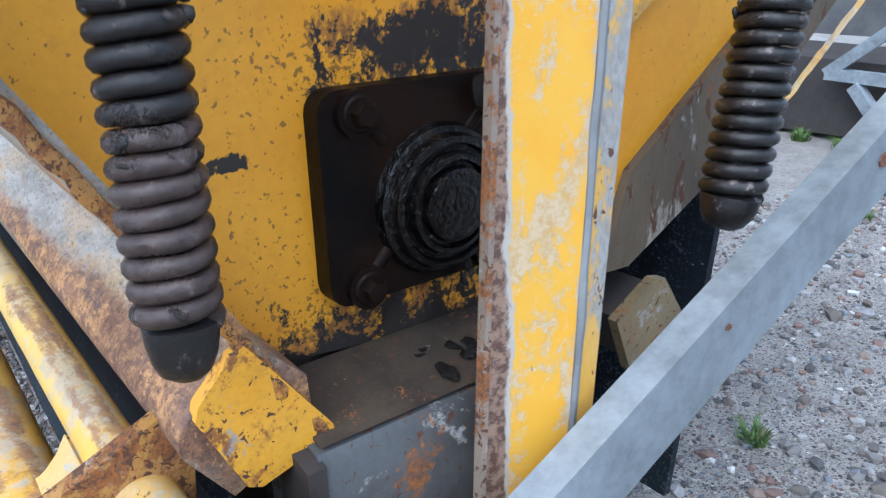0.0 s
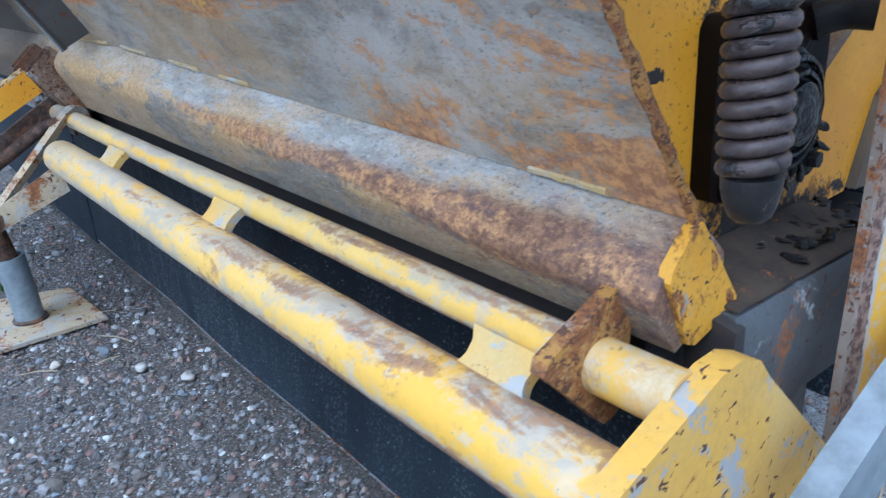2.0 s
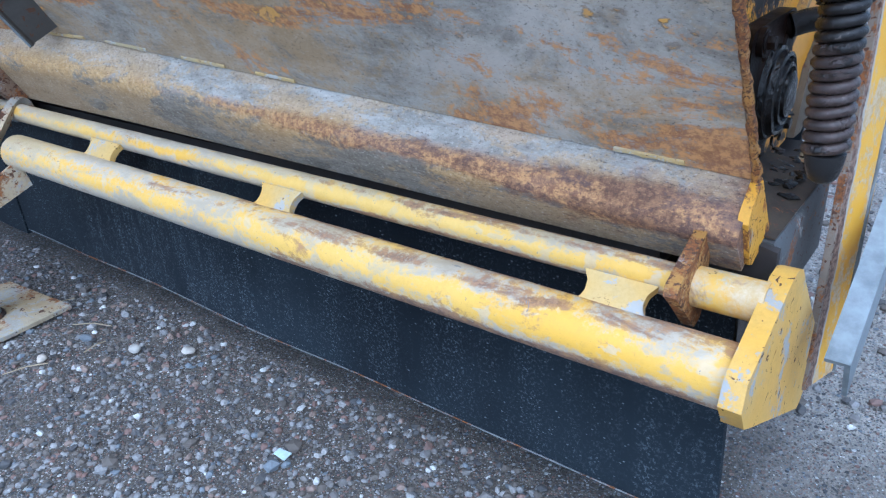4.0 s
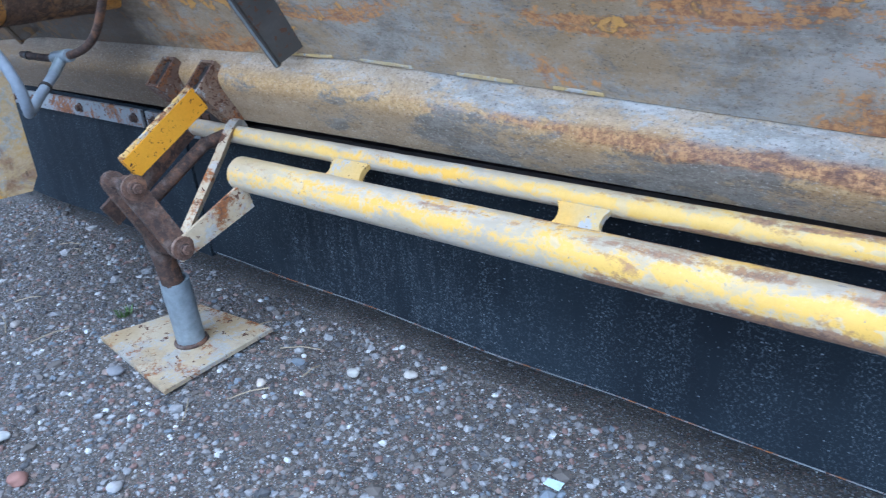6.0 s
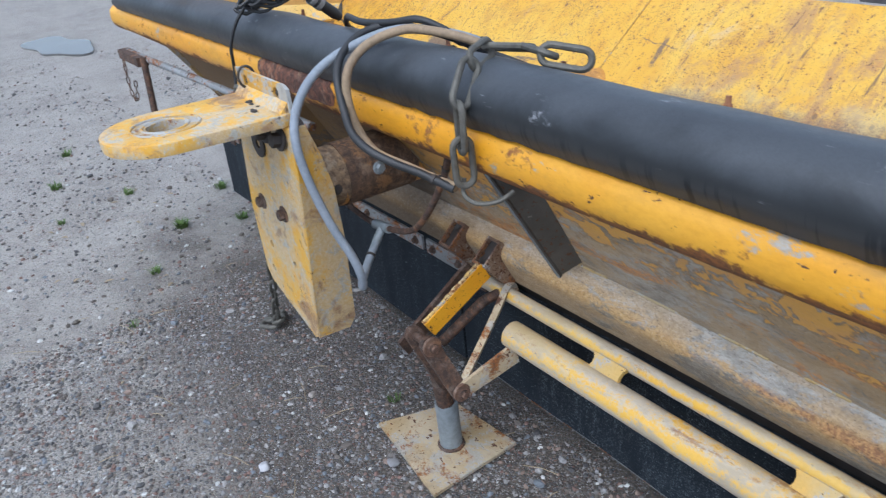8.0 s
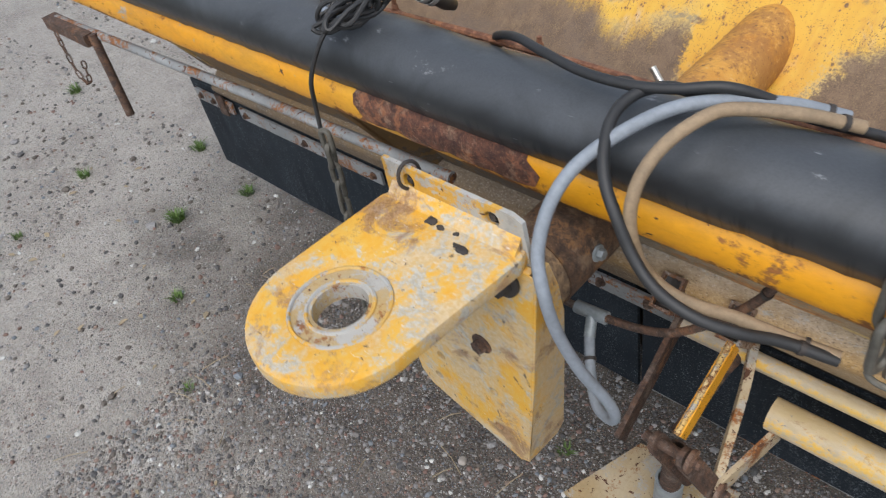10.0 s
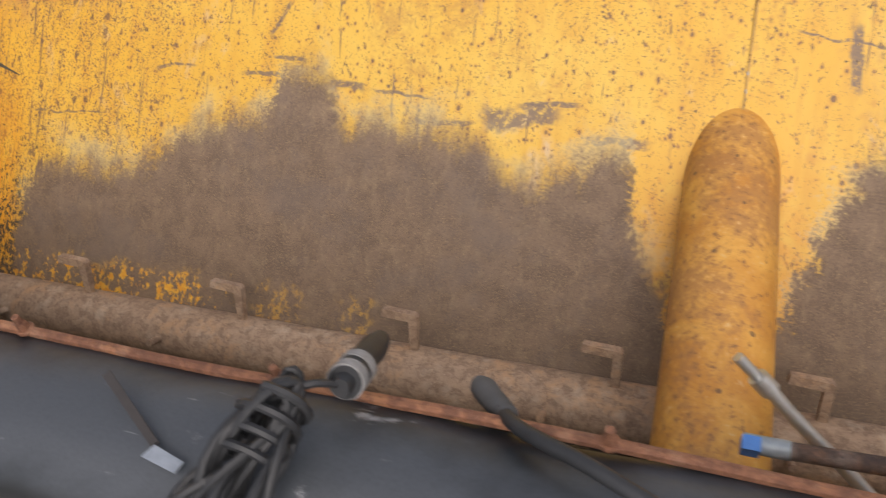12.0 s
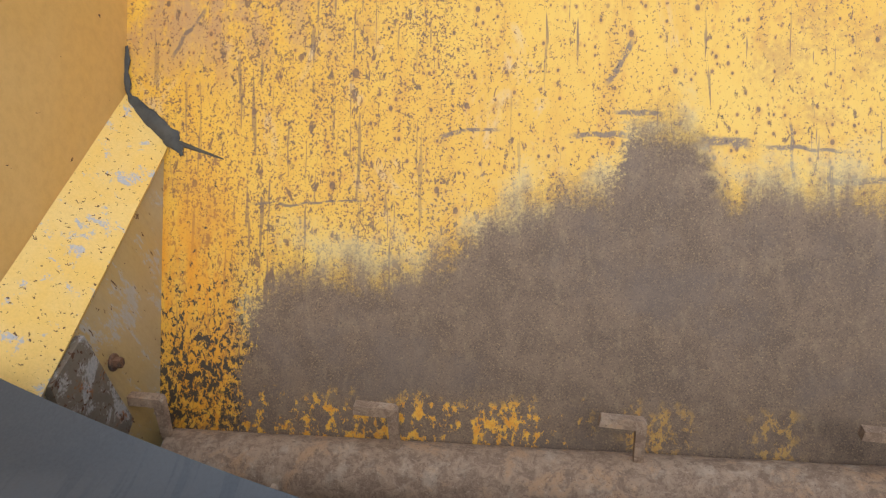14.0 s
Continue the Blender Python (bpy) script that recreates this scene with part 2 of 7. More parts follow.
def rubber_mat(name, chalk=0.5, gloss=0.5, dusty=(0.930, 0.990)):
    """Black rubber: clean on its flank, grey with settled dust on top, chalky scuffs."""
    g = Graph(name)
    z = g.axis(2)
    big, fine = g.noise(5, 6, 0.65, None, 0.5), g.noise(60, 8, 0.78)
    scuff = g.noise(16, 5, 0.65, g.vec((0.7, 1.5, 1)), 0.3)
    col = g.mix(g.step(big, 0.3, 0.7), (0.009, 0.011, 0.013), (0.020, 0.023, 0.027))
    run = g.step(g.math("ADD", g.noise(95, 3, 0.55, g.vec((1, 0.05, 0.05))), g.math("MULTIPLY", big, 0.12)), 0.60, 0.66)
    film = g.math("MULTIPLY", g.step(g.math("ADD", z, g.math("MULTIPLY", fine, 0.01)), 0.902, 0.912), g.step(z, 0.945, 0.922))
    col = g.mix(g.math("MULTIPLY", film, g.math("SUBTRACT", 0.8, g.math("MULTIPLY", run, 0.8))), col, (0.050, 0.050, 0.050))
    dust = g.math("MULTIPLY", g.step(g.math("ADD", z, g.math("MULTIPLY", g.math("SUBTRACT", big, 0.5), 0.09)), *dusty), g.step(g.noise(300, 4, 0.7), -0.6, 0.9))
    col = g.mix(g.math("MULTIPLY", dust, 0.68), col, (0.088, 0.098, 0.112))
    col = g.mix(g.math("MULTIPLY", g.math("MULTIPLY", g.step(scuff, 0.625, 0.70), g.step(fine, 0.44, 0.58)), chalk), col, (0.30, 0.31, 0.33))
    line = g.noise(150, 2, 0.5, g.vec((0.12, 1, 1), (0.3, 0.2, 0.9)), 0.1)
    col = g.mix(g.math("MULTIPLY", g.math("MULTIPLY", g.step(line, 0.72, 0.75), g.step(big, 0.5, 0.6)), 0.7), col, (0.22, 0.23, 0.24))
    return g.done(col, g.math("ADD", gloss - 0.12, g.math("MULTIPLY", fine, 0.3)), 0.0, fine, 0.05, 0.001)


def hitch_mat():
    """Hitch plates: yellow washed out to tan and blue-grey in clouds and streaks, brown stains, scratched edges, dark drops."""
    g = Graph("washed_hitch_paint")
    x, y, z = g.axis(0), g.axis(1), g.axis(2)
    cloud, mid = g.noise(7, 6, 0.62, None, 0.5), g.noise(26, 8, 0.7, None, 0.6)
    fine = g.noise(140, 6, 0.75)
    run = g.noise(30, 6, 0.68, g.vec((1, 0.45, 0.35), (0, 0, 0.5)), 0.4)
    yel = g.mix(g.step(mid, 0.35, 0.65), (0.66, 0.335, 0.022), (0.66, 0.41, 0.075))
    wash = g.mix(g.step(fine, 0.35, 0.65), (0.48, 0.365, 0.20), (0.58, 0.48, 0.32))
    a = g.math("ADD", g.math("MULTIPLY", cloud, 0.5), g.math("ADD", g.math("MULTIPLY", run, 0.35), g.math("MULTIPLY", fine, 0.15)))
    a = g.math("SUBTRACT", a, g.math("MULTIPLY", g.step(z, 0.86, 0.89), 0.055))
    col = g.mix(g.math("MULTIPLY", g.step(a, 0.415, 0.53), 0.85), yel, wash)
    b = g.math("ADD", g.math("MULTIPLY", mid, 0.55), g.math("ADD", g.math("MULTIPLY", cloud, 0.25), g.math("MULTIPLY", fine, 0.2)))
    col = g.mix(g.math("MULTIPLY", g.step(b, 0.505, 0.585), 0.85), col, g.mix(g.step(fine, 0.4, 0.65), (0.31, 0.32, 0.31), (0.47, 0.47, 0.43)))
    corner = g.math("MULTIPLY", g.bell(x, -1.52, 0.06), g.math("MULTIPLY", g.bell(y, -0.22, 0.05), g.step(z, 0.84, 0.88)))
    foot = g.math("MULTIPLY", g.bell(x, -1.37, 0.03), g.bell(z, 0.42, 0.07))
    c = g.math("ADD", g.math("ADD", g.math("MULTIPLY", g.noise(16, 7, 0.72, None, 0.5), 0.75), g.math("MULTIPLY", fine, 0.25)), g.math("MULTIPLY", g.math("ADD", corner, foot), 0.16))
    col = g.mix(g.math("MULTIPLY", g.step(c, 0.535, 0.63), 0.8), col, g.mix(g.step(fine, 0.4, 0.6), (0.15, 0.075, 0.04), (0.34, 0.19, 0.10)))
    col = g.mix(g.math("MULTIPLY", g.step(g.noise(75, 5, 0.65, g.vec((1, 1, 0.5)), 0.5), 0.645, 0.68), 0.8), col, (0.075, 0.055, 0.042))
    col = g.mix(g.math("MULTIPLY", g.step(g.noise(190, 3, 0.6, g.vec((0.3, 1, 1), (0, 0, 0.7))), 0.66, 0.70), 0.5), col, (0.62, 0.60, 0.54))
    return g.done(col, g.math("ADD", 0.42, g.math("MULTIPLY", fine, 0.2)), 0.0, g.math("ADD", g.math("MULTIPLY", fine, 0.5), mid), 0.35, 0.0018)


def flap_mat():
    """Skirt rubber: dark blue-grey, dusty splashes that run down."""
    g = Graph("skirt_rubber")
    run = g.noise(26, 5, 0.6, g.vec((1, 1, 0.16)), 0.2)
    fine = g.noise(230, 4, 0.78)
    big = g.noise(3.2, 4, 0.55)
    col = g.mix(g.step(big, 0.3, 0.7), (0.0065, 0.0095, 0.014), (0.017, 0.024, 0.032))
    col = g.mix(g.math("MULTIPLY", g.math("MULTIPLY", g.step(run, 0.32, 0.75), g.step(fine, 0.52, 0.64)), 0.8), col, (0.15, 0.175, 0.20))
    scuff = g.math("MULTIPLY", g.bell(g.axis(0), -0.84, 0.24), g.step(g.noise(55, 6, 0.75, g.vec((1, 1, 0.22)), 0.2), 0.46, 0.66))
    col = g.mix(g.math("MULTIPLY", scuff, g.math("MULTIPLY", g.step(fine, 0.45, 0.62), 0.75)), col, (0.15, 0.17, 0.19))
    p, q = dots(g, 270, g.vec((0.6, 0.3, 1), (0, 0.3, 0)), 0.62, 0.06, 0.34)
    col = g.mix(g.math("MULTIPLY", p, g.step(g.noise(9, 5, 0.65), 0.30, 0.62)), col, (0.17, 0.19, 0.21))
    return g.done(col, 0.72, 0.0, fine, 0.2, 0.001, 0.2)


def hub_mat(cy, cz):
    """Grease on turned rings: glossy black with fine circular ridges."""
    g = Graph("greasy_hub_rings")
    dy, dz = g.math("SUBTRACT", g.axis(1), cy), g.math("SUBTRACT", g.axis(2), cz)
    r = g.math("SQRT", g.math("ADD", g.math("MULTIPLY", dy, dy), g.math("MULTIPLY", dz, dz)))
    a, c = g.noise(60, 5, 0.65, None, 0.8), g.noise(170, 3, 0.6, None, 0.6)
    ridge = g.math("SINE", g.math("MULTIPLY", g.math("ADD", r, g.math("MULTIPLY", a, 0.006)), 1300.0))
    high = g.math("ADD", g.math("MULTIPLY", ridge, 0.04), g.math("ADD", g.math("MULTIPLY", a, 0.9), g.math("MULTIPLY", c, 0.75)))
    col = g.mix(g.step(a, 0.4, 0.65), (0.002, 0.002, 0.002), (0.007, 0.0055, 0.005))
    return g.done(col, g.math("ADD", 0.05, g.math("MULTIPLY", g.step(a, 0.45, 0.65), 0.22)), 0.0, high, 0.9, 0.0034, 0.30)


m_grease, m_flange = grease_mat(), flange_mat()
m_hub = hub_mat(0.394, 0.534)
m_cover = rubber_mat("cover_rubber", 0.8, 0.40, (0.945, 0.995))
m_lap = rubber_mat("dusty_lap_rubber", 0.6, 0.5, (0.78, 0.86))
m_flap, m_hitch = flap_mat(), hitch_mat()


def front_wall_mat():
    """Outside of the sloping hopper wall: yellow paint with round worn blotches high up, scoured grey-brown steel with orange rust lower down."""
    g = Graph("scoured_wall")
    z, x = g.axis(2), g.axis(0)
    big, mid = g.noise(2.6, 5, 0.6, None, 0.4), g.noise(11, 8, 0.7, g.vec((0.8, 1, 1.3)), 0.6)
    fine = g.noise(95, 7, 0.76)
    grit = g.noise(330, 4, 0.8, g.vec((0.7, 1, 1)))
    streak = g.noise(34, 7, 0.7, g.vec((0.25, 1, 1), (0, 0.2, 0)), 0.3)
    metal = g.mix(g.step(mid, 0.40, 0.60), (0.215, 0.193, 0.160), (0.375, 0.345, 0.300))
    metal = g.mix(g.math("MULTIPLY", g.step(streak, 0.46, 0.66), 0.6), metal, (0.46, 0.435, 0.395))
    metal = g.mix(g.math("MULTIPLY", g.step(fine, 0.50, 0.70), 0.65), metal, (0.10, 0.085, 0.068))
    tan = g.step(g.math("ADD", g.math("MULTIPLY", g.noise(6, 8, 0.72, g.vec((0.55, 1, 1.2), (0, 0.5, 0)), 0.7), 0.72), g.math("MULTIPLY", fine, 0.28)), 0.455, 0.56)
    metal = g.mix(g.math("MULTIPLY", tan, 0.55), metal, (0.47, 0.31, 0.135))
    scour = g.math("MULTIPLY", g.bell(x, 0.0, 0.17), g.step(g.noise(7, 7, 0.7, g.vec((0.9, 1, 1), (0, 0.7, 0)), 0.5), 0.42, 0.60))
    metal = g.mix(g.math("MULTIPLY", scour, 0.7), metal, (0.60, 0.55, 0.48))
    metal = g.mix(g.math("MULTIPLY", g.step(grit, 0.57, 0.68), 0.6), metal, (0.52, 0.49, 0.44))
    metal = g.mix(g.math("MULTIPLY", g.step(grit, 0.44, 0.33), 0.75), metal, (0.065, 0.052, 0.043))
    rusty = g.step(g.math("ADD", g.math("MULTIPLY", g.noise(4.6, 8, 0.7, g.vec((0.6, 1, 1.9), (0, 0.15, 0)), 0.6), 0.78), g.math("ADD", g.math("MULTIPLY", fine, 0.22), g.math("MULTIPLY", g.step(x, -0.5, 0.1), 0.004))), 0.520, 0.570)
    col = g.mix(g.math("MULTIPLY", rusty, 0.85), metal, g.mix(g.step(fine, 0.42, 0.60), (0.30, 0.115, 0.034), (0.62, 0.31, 0.10)))
    # paint: whole high up, eaten away in round blotches, flakes lower down, none along the grimy strip under the rim
    blob = g.noise(25, 3, 0.55, g.vec((0.9, 1, 1.05)), 0.5)
    bits = g.noise(70, 4, 0.6, g.vec((0.7, 1, 1), (0, 0.25, 0)), 0.5)
    keep = g.math("ADD", g.math("ADD", g.math("MULTIPLY", blob, 0.62), g.math("MULTIPLY", bits, 0.22)), g.math("MULTIPLY", big, 0.30))
    keep = g.math("ADD", keep, g.math("MULTIPLY", g.math("SUBTRACT", z, 0.715), 1.15))
    keep = g.math("ADD", keep, g.math("MULTIPLY", g.math("SUBTRACT", fine, 0.5), 0.06))
    strip = g.step(g.math("ADD", z, g.math("MULTIPLY", g.math("SUBTRACT", big, 0.5), 0.16)), 0.785, 0.835)
    keep = g.math("SUBTRACT", keep, g.math("MULTIPLY", strip, 0.22))
    left = g.math("MULTIPLY", g.math("MAXIMUM", g.math("SUBTRACT", -0.45, x), 0.0), 0.105)
    keep = g.math("ADD", keep, left)
    paint = g.step(g.math("ADD", keep, g.math("MULTIPLY", g.math("SUBTRACT", g.noise(45, 6, 0.75, None, 0.3), 0.5), 0.10)), 0.580, 0.612)
    rim = g.math("MULTIPLY", g.step(keep, 0.555, 0.585), g.math("SUBTRACT", 1.0, paint))
    yel = g.mix(g.step(mid, 0.35, 0.65), (0.68, 0.37, 0.075), (0.60, 0.335, 0.11))
    yel = g.mix(g.math("MULTIPLY", g.step(fine, 0.45, 0.75), 0.35), yel, (0.46, 0.25, 0.06))
    yel = g.mix(g.math("MULTIPLY", g.step(grit, 0.42, 0.30), 0.6), yel, (0.30, 0.17, 0.05))
    col = g.mix(g.math("MULTIPLY", rim, 0.55), col, (0.16, 0.115, 0.075))
    grime = g.math("MULTIPLY", strip, g.step(mid, 0.35, 0.6))
    col = g.mix(g.math("MULTIPLY", grime, 0.45), col, (0.10, 0.075, 0.055))
    col = g.mix(paint, col, yel)
    # oily: grime behind the hitch, with the rim's shade put into its dark brown
    oily = g.step(g.math("ADD", x, g.math("MULTIPLY", g.math("SUBTRACT", mid, 0.5), 0.5)), -1.15, -1.42)
    col = g.mix(g.math("MULTIPLY", g.math("MULTIPLY", oily, g.step(fine, 0.1, 0.45)), 0.82), col, (0.060, 0.042, 0.029))
    relief = g.math("ADD", g.math("ADD", g.math("MULTIPLY", mid, 0.6), g.math("MULTIPLY", grit, 0.35)), g.math("ADD", g.math("MULTIPLY", fine, 0.3), g.math("MULTIPLY", paint, 0.5)))
    return g.done(col, 0.72, 0.0, relief, 0.7, 0.0025)


def beam_mat():
    """Sill beam: pale primer on the upper face, tan rust along the fold, dull grey with yellow smears below, red rust at one end."""
    g = Graph("scoured_beam")
    x, z = g.axis(0), g.axis(2)
    long = g.vec((0.4, 1, 1))
    mid, fine, big = g.noise(16, 8, 0.72, long, 0.6), g.noise(120, 7, 0.78), g.noise(5, 5, 0.6, long)
    grain = g.noise(45, 8, 0.74, long, 0.3)
    grit = g.noise(330, 4, 0.8, g.vec((0.6, 1, 1)))
    lift = g.math("MINIMUM", g.math("MAXIMUM", g.math("SUBTRACT", 0.165, x), 0.0), 1.0)
    off = g.math("SUBTRACT", z, g.math("ADD", 0.457, g.math("MULTIPLY", lift, 0.058)))
    off = g.math("ADD", off, g.math("MULTIPLY", g.math("SUBTRACT", mid, 0.5), 0.03))
    upper = g.mix(g.step(grain, 0.36, 0.66), (0.31, 0.288, 0.250), (0.53, 0.508, 0.465))
    upper = g.mix(g.math("MULTIPLY", g.step(fine, 0.56, 0.70), 0.55), upper, (0.20, 0.175, 0.15))
    lower = g.mix(g.step(grain, 0.34, 0.66), (0.160, 0.139, 0.110), (0.300, 0.266, 0.218))
    lower = g.mix(g.math("MULTIPLY", g.step(fine, 0.52, 0.70), 0.6), lower, (0.10, 0.085, 0.07))
    col = g.mix(g.step(off, -0.006, 0.014), lower, upper)
    smear = g.step(g.math("ADD", g.math("MULTIPLY", g.noise(15, 8, 0.7, long, 0.5), 0.75), g.math("ADD", g.math("MULTIPLY", fine, 0.25), g.math("MULTIPLY", g.step(x, -0.6, -1.1), 0.07))), 0.455, 0.530)
    tan = g.mix(g.step(fine, 0.4, 0.65), (0.46, 0.275, 0.095), (0.64, 0.43, 0.19))
    col = g.mix(g.math("MULTIPLY", smear, g.math("ADD", 0.40, g.math("MULTIPLY", g.bell(off, 0.0, 0.022), 0.5))), col, tan)
    drift = g.math("ADD", g.math("MULTIPLY", g.math("ADD", x, 0.62), 0.13), g.math("MULTIPLY", g.step(x, -0.25, 0.15), 0.08))
    near = g.math("MULTIPLY", g.bell(off, 0.002, 0.017), 0.19)
    heavy = g.math("ADD", g.math("ADD", g.math("MULTIPLY", mid, 0.30), g.math("MULTIPLY", grain, 0.30)), g.math("ADD", g.math("MULTIPLY", big, 0.2), g.math("ADD", drift, near)))
    scab = g.step(heavy, 0.53, 0.64)
    rusty = g.mix(g.step(fine, 0.42, 0.60), (0.24, 0.105, 0.050), (0.56, 0.30, 0.115))
    rusty = g.mix(g.math("MULTIPLY", g.step(g.math("ADD", grain, g.math("MULTIPLY", g.math("ADD", x, 0.3), 0.28)), 0.54, 0.62), 0.85), rusty, g.mix(g.step(fine, 0.4, 0.6), (0.085, 0.036, 0.028), (0.22, 0.10, 0.055)))
    col = g.mix(g.math("MULTIPLY", scab, 0.88), col, rusty)
    # oily: sill grime behind the hitch, darkened to carry the shade there as well
    oily = g.step(g.math("ADD", x, g.math("MULTIPLY", g.math("SUBTRACT", mid, 0.5), 0.5)), -1.22, -1.45)
    col = g.mix(g.math("MULTIPLY", g.math("MULTIPLY", oily, g.step(fine, 0.2, 0.55)), 0.70), col, (0.085, 0.060, 0.042))
    col = g.mix(g.math("MULTIPLY", g.step(grit, 0.57, 0.67), 0.6), col, g.mix(scab, (0.66, 0.62, 0.56), (0.60, 0.36, 0.15)))
    col = g.mix(g.math("MULTIPLY", g.step(grit, 0.45, 0.35), 0.7), col, (0.07, 0.045, 0.035))
    relief = g.math("ADD", g.math("ADD", grain, g.math("MULTIPLY", grit, 0.4)), g.math("ADD", g.math("MULTIPLY", fine, 0.6), g.math("MULTIPLY", scab, 0.5)))
    return g.done(col, 0.72, 0.0, relief, 0.8, 0.0025)


def pipe_mat(name, oz, r):
    """Guard-rail pipe: yellow along its flank, chalky grey-beige above and below, rust creeping in from one end."""
    g = Graph(name)
    x, z = g.axis(0), g.axis(2)
    long = g.vec((0.45, 1, 1))
    mid, fine, grit = g.noise(24, 7, 0.68, long, 0.5), g.noise(110, 6, 0.75), g.noise(300, 4, 0.8)
    big = g.noise(5, 4, 0.6, long)
    chalk = g.mix(g.step(mid, 0.35, 0.65), (0.41, 0.345, 0.25), (0.56, 0.51, 0.425))
    chalk = g.mix(g.math("MULTIPLY", g.step(big, 0.45, 0.65), 0.5), chalk, (0.60, 0.44, 0.17))
    yel = g.mix(g.step(big, 0.35, 0.65), (0.72, 0.42, 0.05), (0.72, 0.48, 0.12))
    yel = g.mix(g.math("MULTIPLY", g.step(fine, 0.4, 0.75), 0.35), yel, (0.52, 0.31, 0.06))
    want = g.math("ADD", g.math("ADD", g.math("MULTIPLY", mid, 0.5), g.math("MULTIPLY", fine, 0.32)), g.math("MULTIPLY", g.bell(z, oz + 0.35 * r, r * 0.5), 0.12))
    want = g.math("ADD", want, g.math("MULTIPLY", g.math("ADD", x, 0.6), 0.05))
    spot = g.step(g.noise(42, 3, 0.55, g.vec((0.8, 1, 1)), 0.4), 0.56, 0.62)
    col = g.mix(g.math("MULTIPLY", g.step(want, 0.430, 0.530), g.math("SUBTRACT", 1.0, g.math("MULTIPLY", spot, 0.55))), chalk, yel)
    ridge = g.math("ADD", g.bell(z, oz + 0.90 * r, r * 0.14), g.bell(z, oz - 0.55 * r, r * 0.30))
    rusty = g.math("ADD", g.math("ADD", g.math("MULTIPLY", g.noise(15, 8, 0.7, long, 0.6), 0.7), g.math("MULTIPLY", fine, 0.3)), g.math("MULTIPLY", g.math("MULTIPLY", ridge, g.step(x, -0.90, -0.1)), 0.13))
    m = g.step(rusty, 0.565, 0.65)
    col = g.mix(g.math("MULTIPLY", m, 0.85), col, g.mix(g.step(fine, 0.4, 0.62), (0.15, 0.068, 0.042), (0.36, 0.20, 0.11)))
    chip = g.step(g.noise(70, 4, 0.65, None, 0.5), 0.675, 0.695)
    col = g.mix(g.math("MULTIPLY", chip, 0.8), col, (0.20, 0.20, 0.21))
    col = g.mix(g.math("MULTIPLY", g.step(grit, 0.38, 0.28), 0.5), col, (0.20, 0.15, 0.09))
    return g.done(col, g.math("ADD", 0.48, g.math("MULTIPLY", m, 0.3)), 0.0, g.math("ADD", fine, g.math("MULTIPLY", m, 0.6)), 0.3, 0.001)


def post_mat():
    """Post face: yellow, worn to warm grey in clouds, rusted bare along the edge beside the bearing."""
    g = Graph("post_face_paint")
    y, z = g.axis(1), g.axis(2)
    mid, fine = g.noise(38, 7, 0.7, g.vec((1, 1, 0.55)), 0.5), g.noise(150, 6, 0.76)
    big = g.noise(11, 5, 0.6)
    yel = g.mix(g.step(big, 0.35, 0.65), (0.70, 0.34, 0.012), (0.70, 0.39, 0.04))
    worn = g.step(g.math("ADD", g.math("MULTIPLY", mid, 0.7), g.math("MULTIPLY", fine, 0.3)), 0.485, 0.56)
    col = g.mix(g.math("MULTIPLY", worn, 0.72), yel, g.mix(g.step(fine, 0.4, 0.6), (0.40, 0.30, 0.17), (0.50, 0.45, 0.36)))
    lean = g.math("SUBTRACT", y, g.math("ADD", 0.3345, g.math("MULTIPLY", z, 0.0425)))
    side = g.math("SUBTRACT", lean, g.math("MULTIPLY", g.step(z, 0.70, 0.42), 0.010))
    side = g.math("ADD", side, g.math("MULTIPLY", g.math("SUBTRACT", mid, 0.5), 0.016))
    col = g.mix(g.step(side, 0.0065, 0.0045), col, (0.42, 0.39, 0.34))
    col = g.mix(g.step(side, 0.0040, 0.0020), col, g.mix(g.step(fine, 0.42, 0.58), (0.085, 0.045, 0.033), (0.26, 0.17, 0.12)))
    far = g.math("ADD", lean, g.math("MULTIPLY", g.math("SUBTRACT", mid, 0.5), 0.02))
    col = g.mix(g.math("MULTIPLY", g.step(far, 0.050, 0.056), 0.8), col, (0.42, 0.40, 0.36))
    col = g.mix(g.step(g.noise(60, 4, 0.6, g.vec((1, 1.6, 0.35)), 0.4), 0.70, 0.715), col, (0.09, 0.07, 0.06))
    return g.done(col, 0.5, 0.0, g.math("SUBTRACT", fine, worn), 0.3, 0.001)


def tarred_spring_mat(name, steel, low, high):
    """Spring wire: oily grey-brown steel, crusted with tar and dust further up."""
    g = Graph(name)
    z = g.axis(2)
    a, b = g.noise(90, 7, 0.75), g.noise(28, 6, 0.7, None, 0.4)
    col = g.mix(g.step(a, 0.35, 0.65), tuple(c * 0.45 for c in steel), steel)
    col = g.mix(g.math("MULTIPLY", g.step(a, 0.60, 0.72), 0.5), col, (0.34, 0.31, 0.30))
    tar = g.step(g.math("ADD", b, g.math("MULTIPLY", g.step(z, low, high), 0.30)), 0.57, 0.64)
    col = g.mix(g.math("MULTIPLY", tar, 0.93), col, g.mix(g.step(a, 0.57, 0.66), (0.010, 0.009, 0.009), (0.17, 0.14, 0.125)))
    return g.done(col, g.math("ADD", 0.14, g.math("MULTIPLY", b, 0.34)), 0.1, g.math("ADD", a, g.math("MULTIPLY", tar, 1.4)), 0.6, 0.002, 0.5)


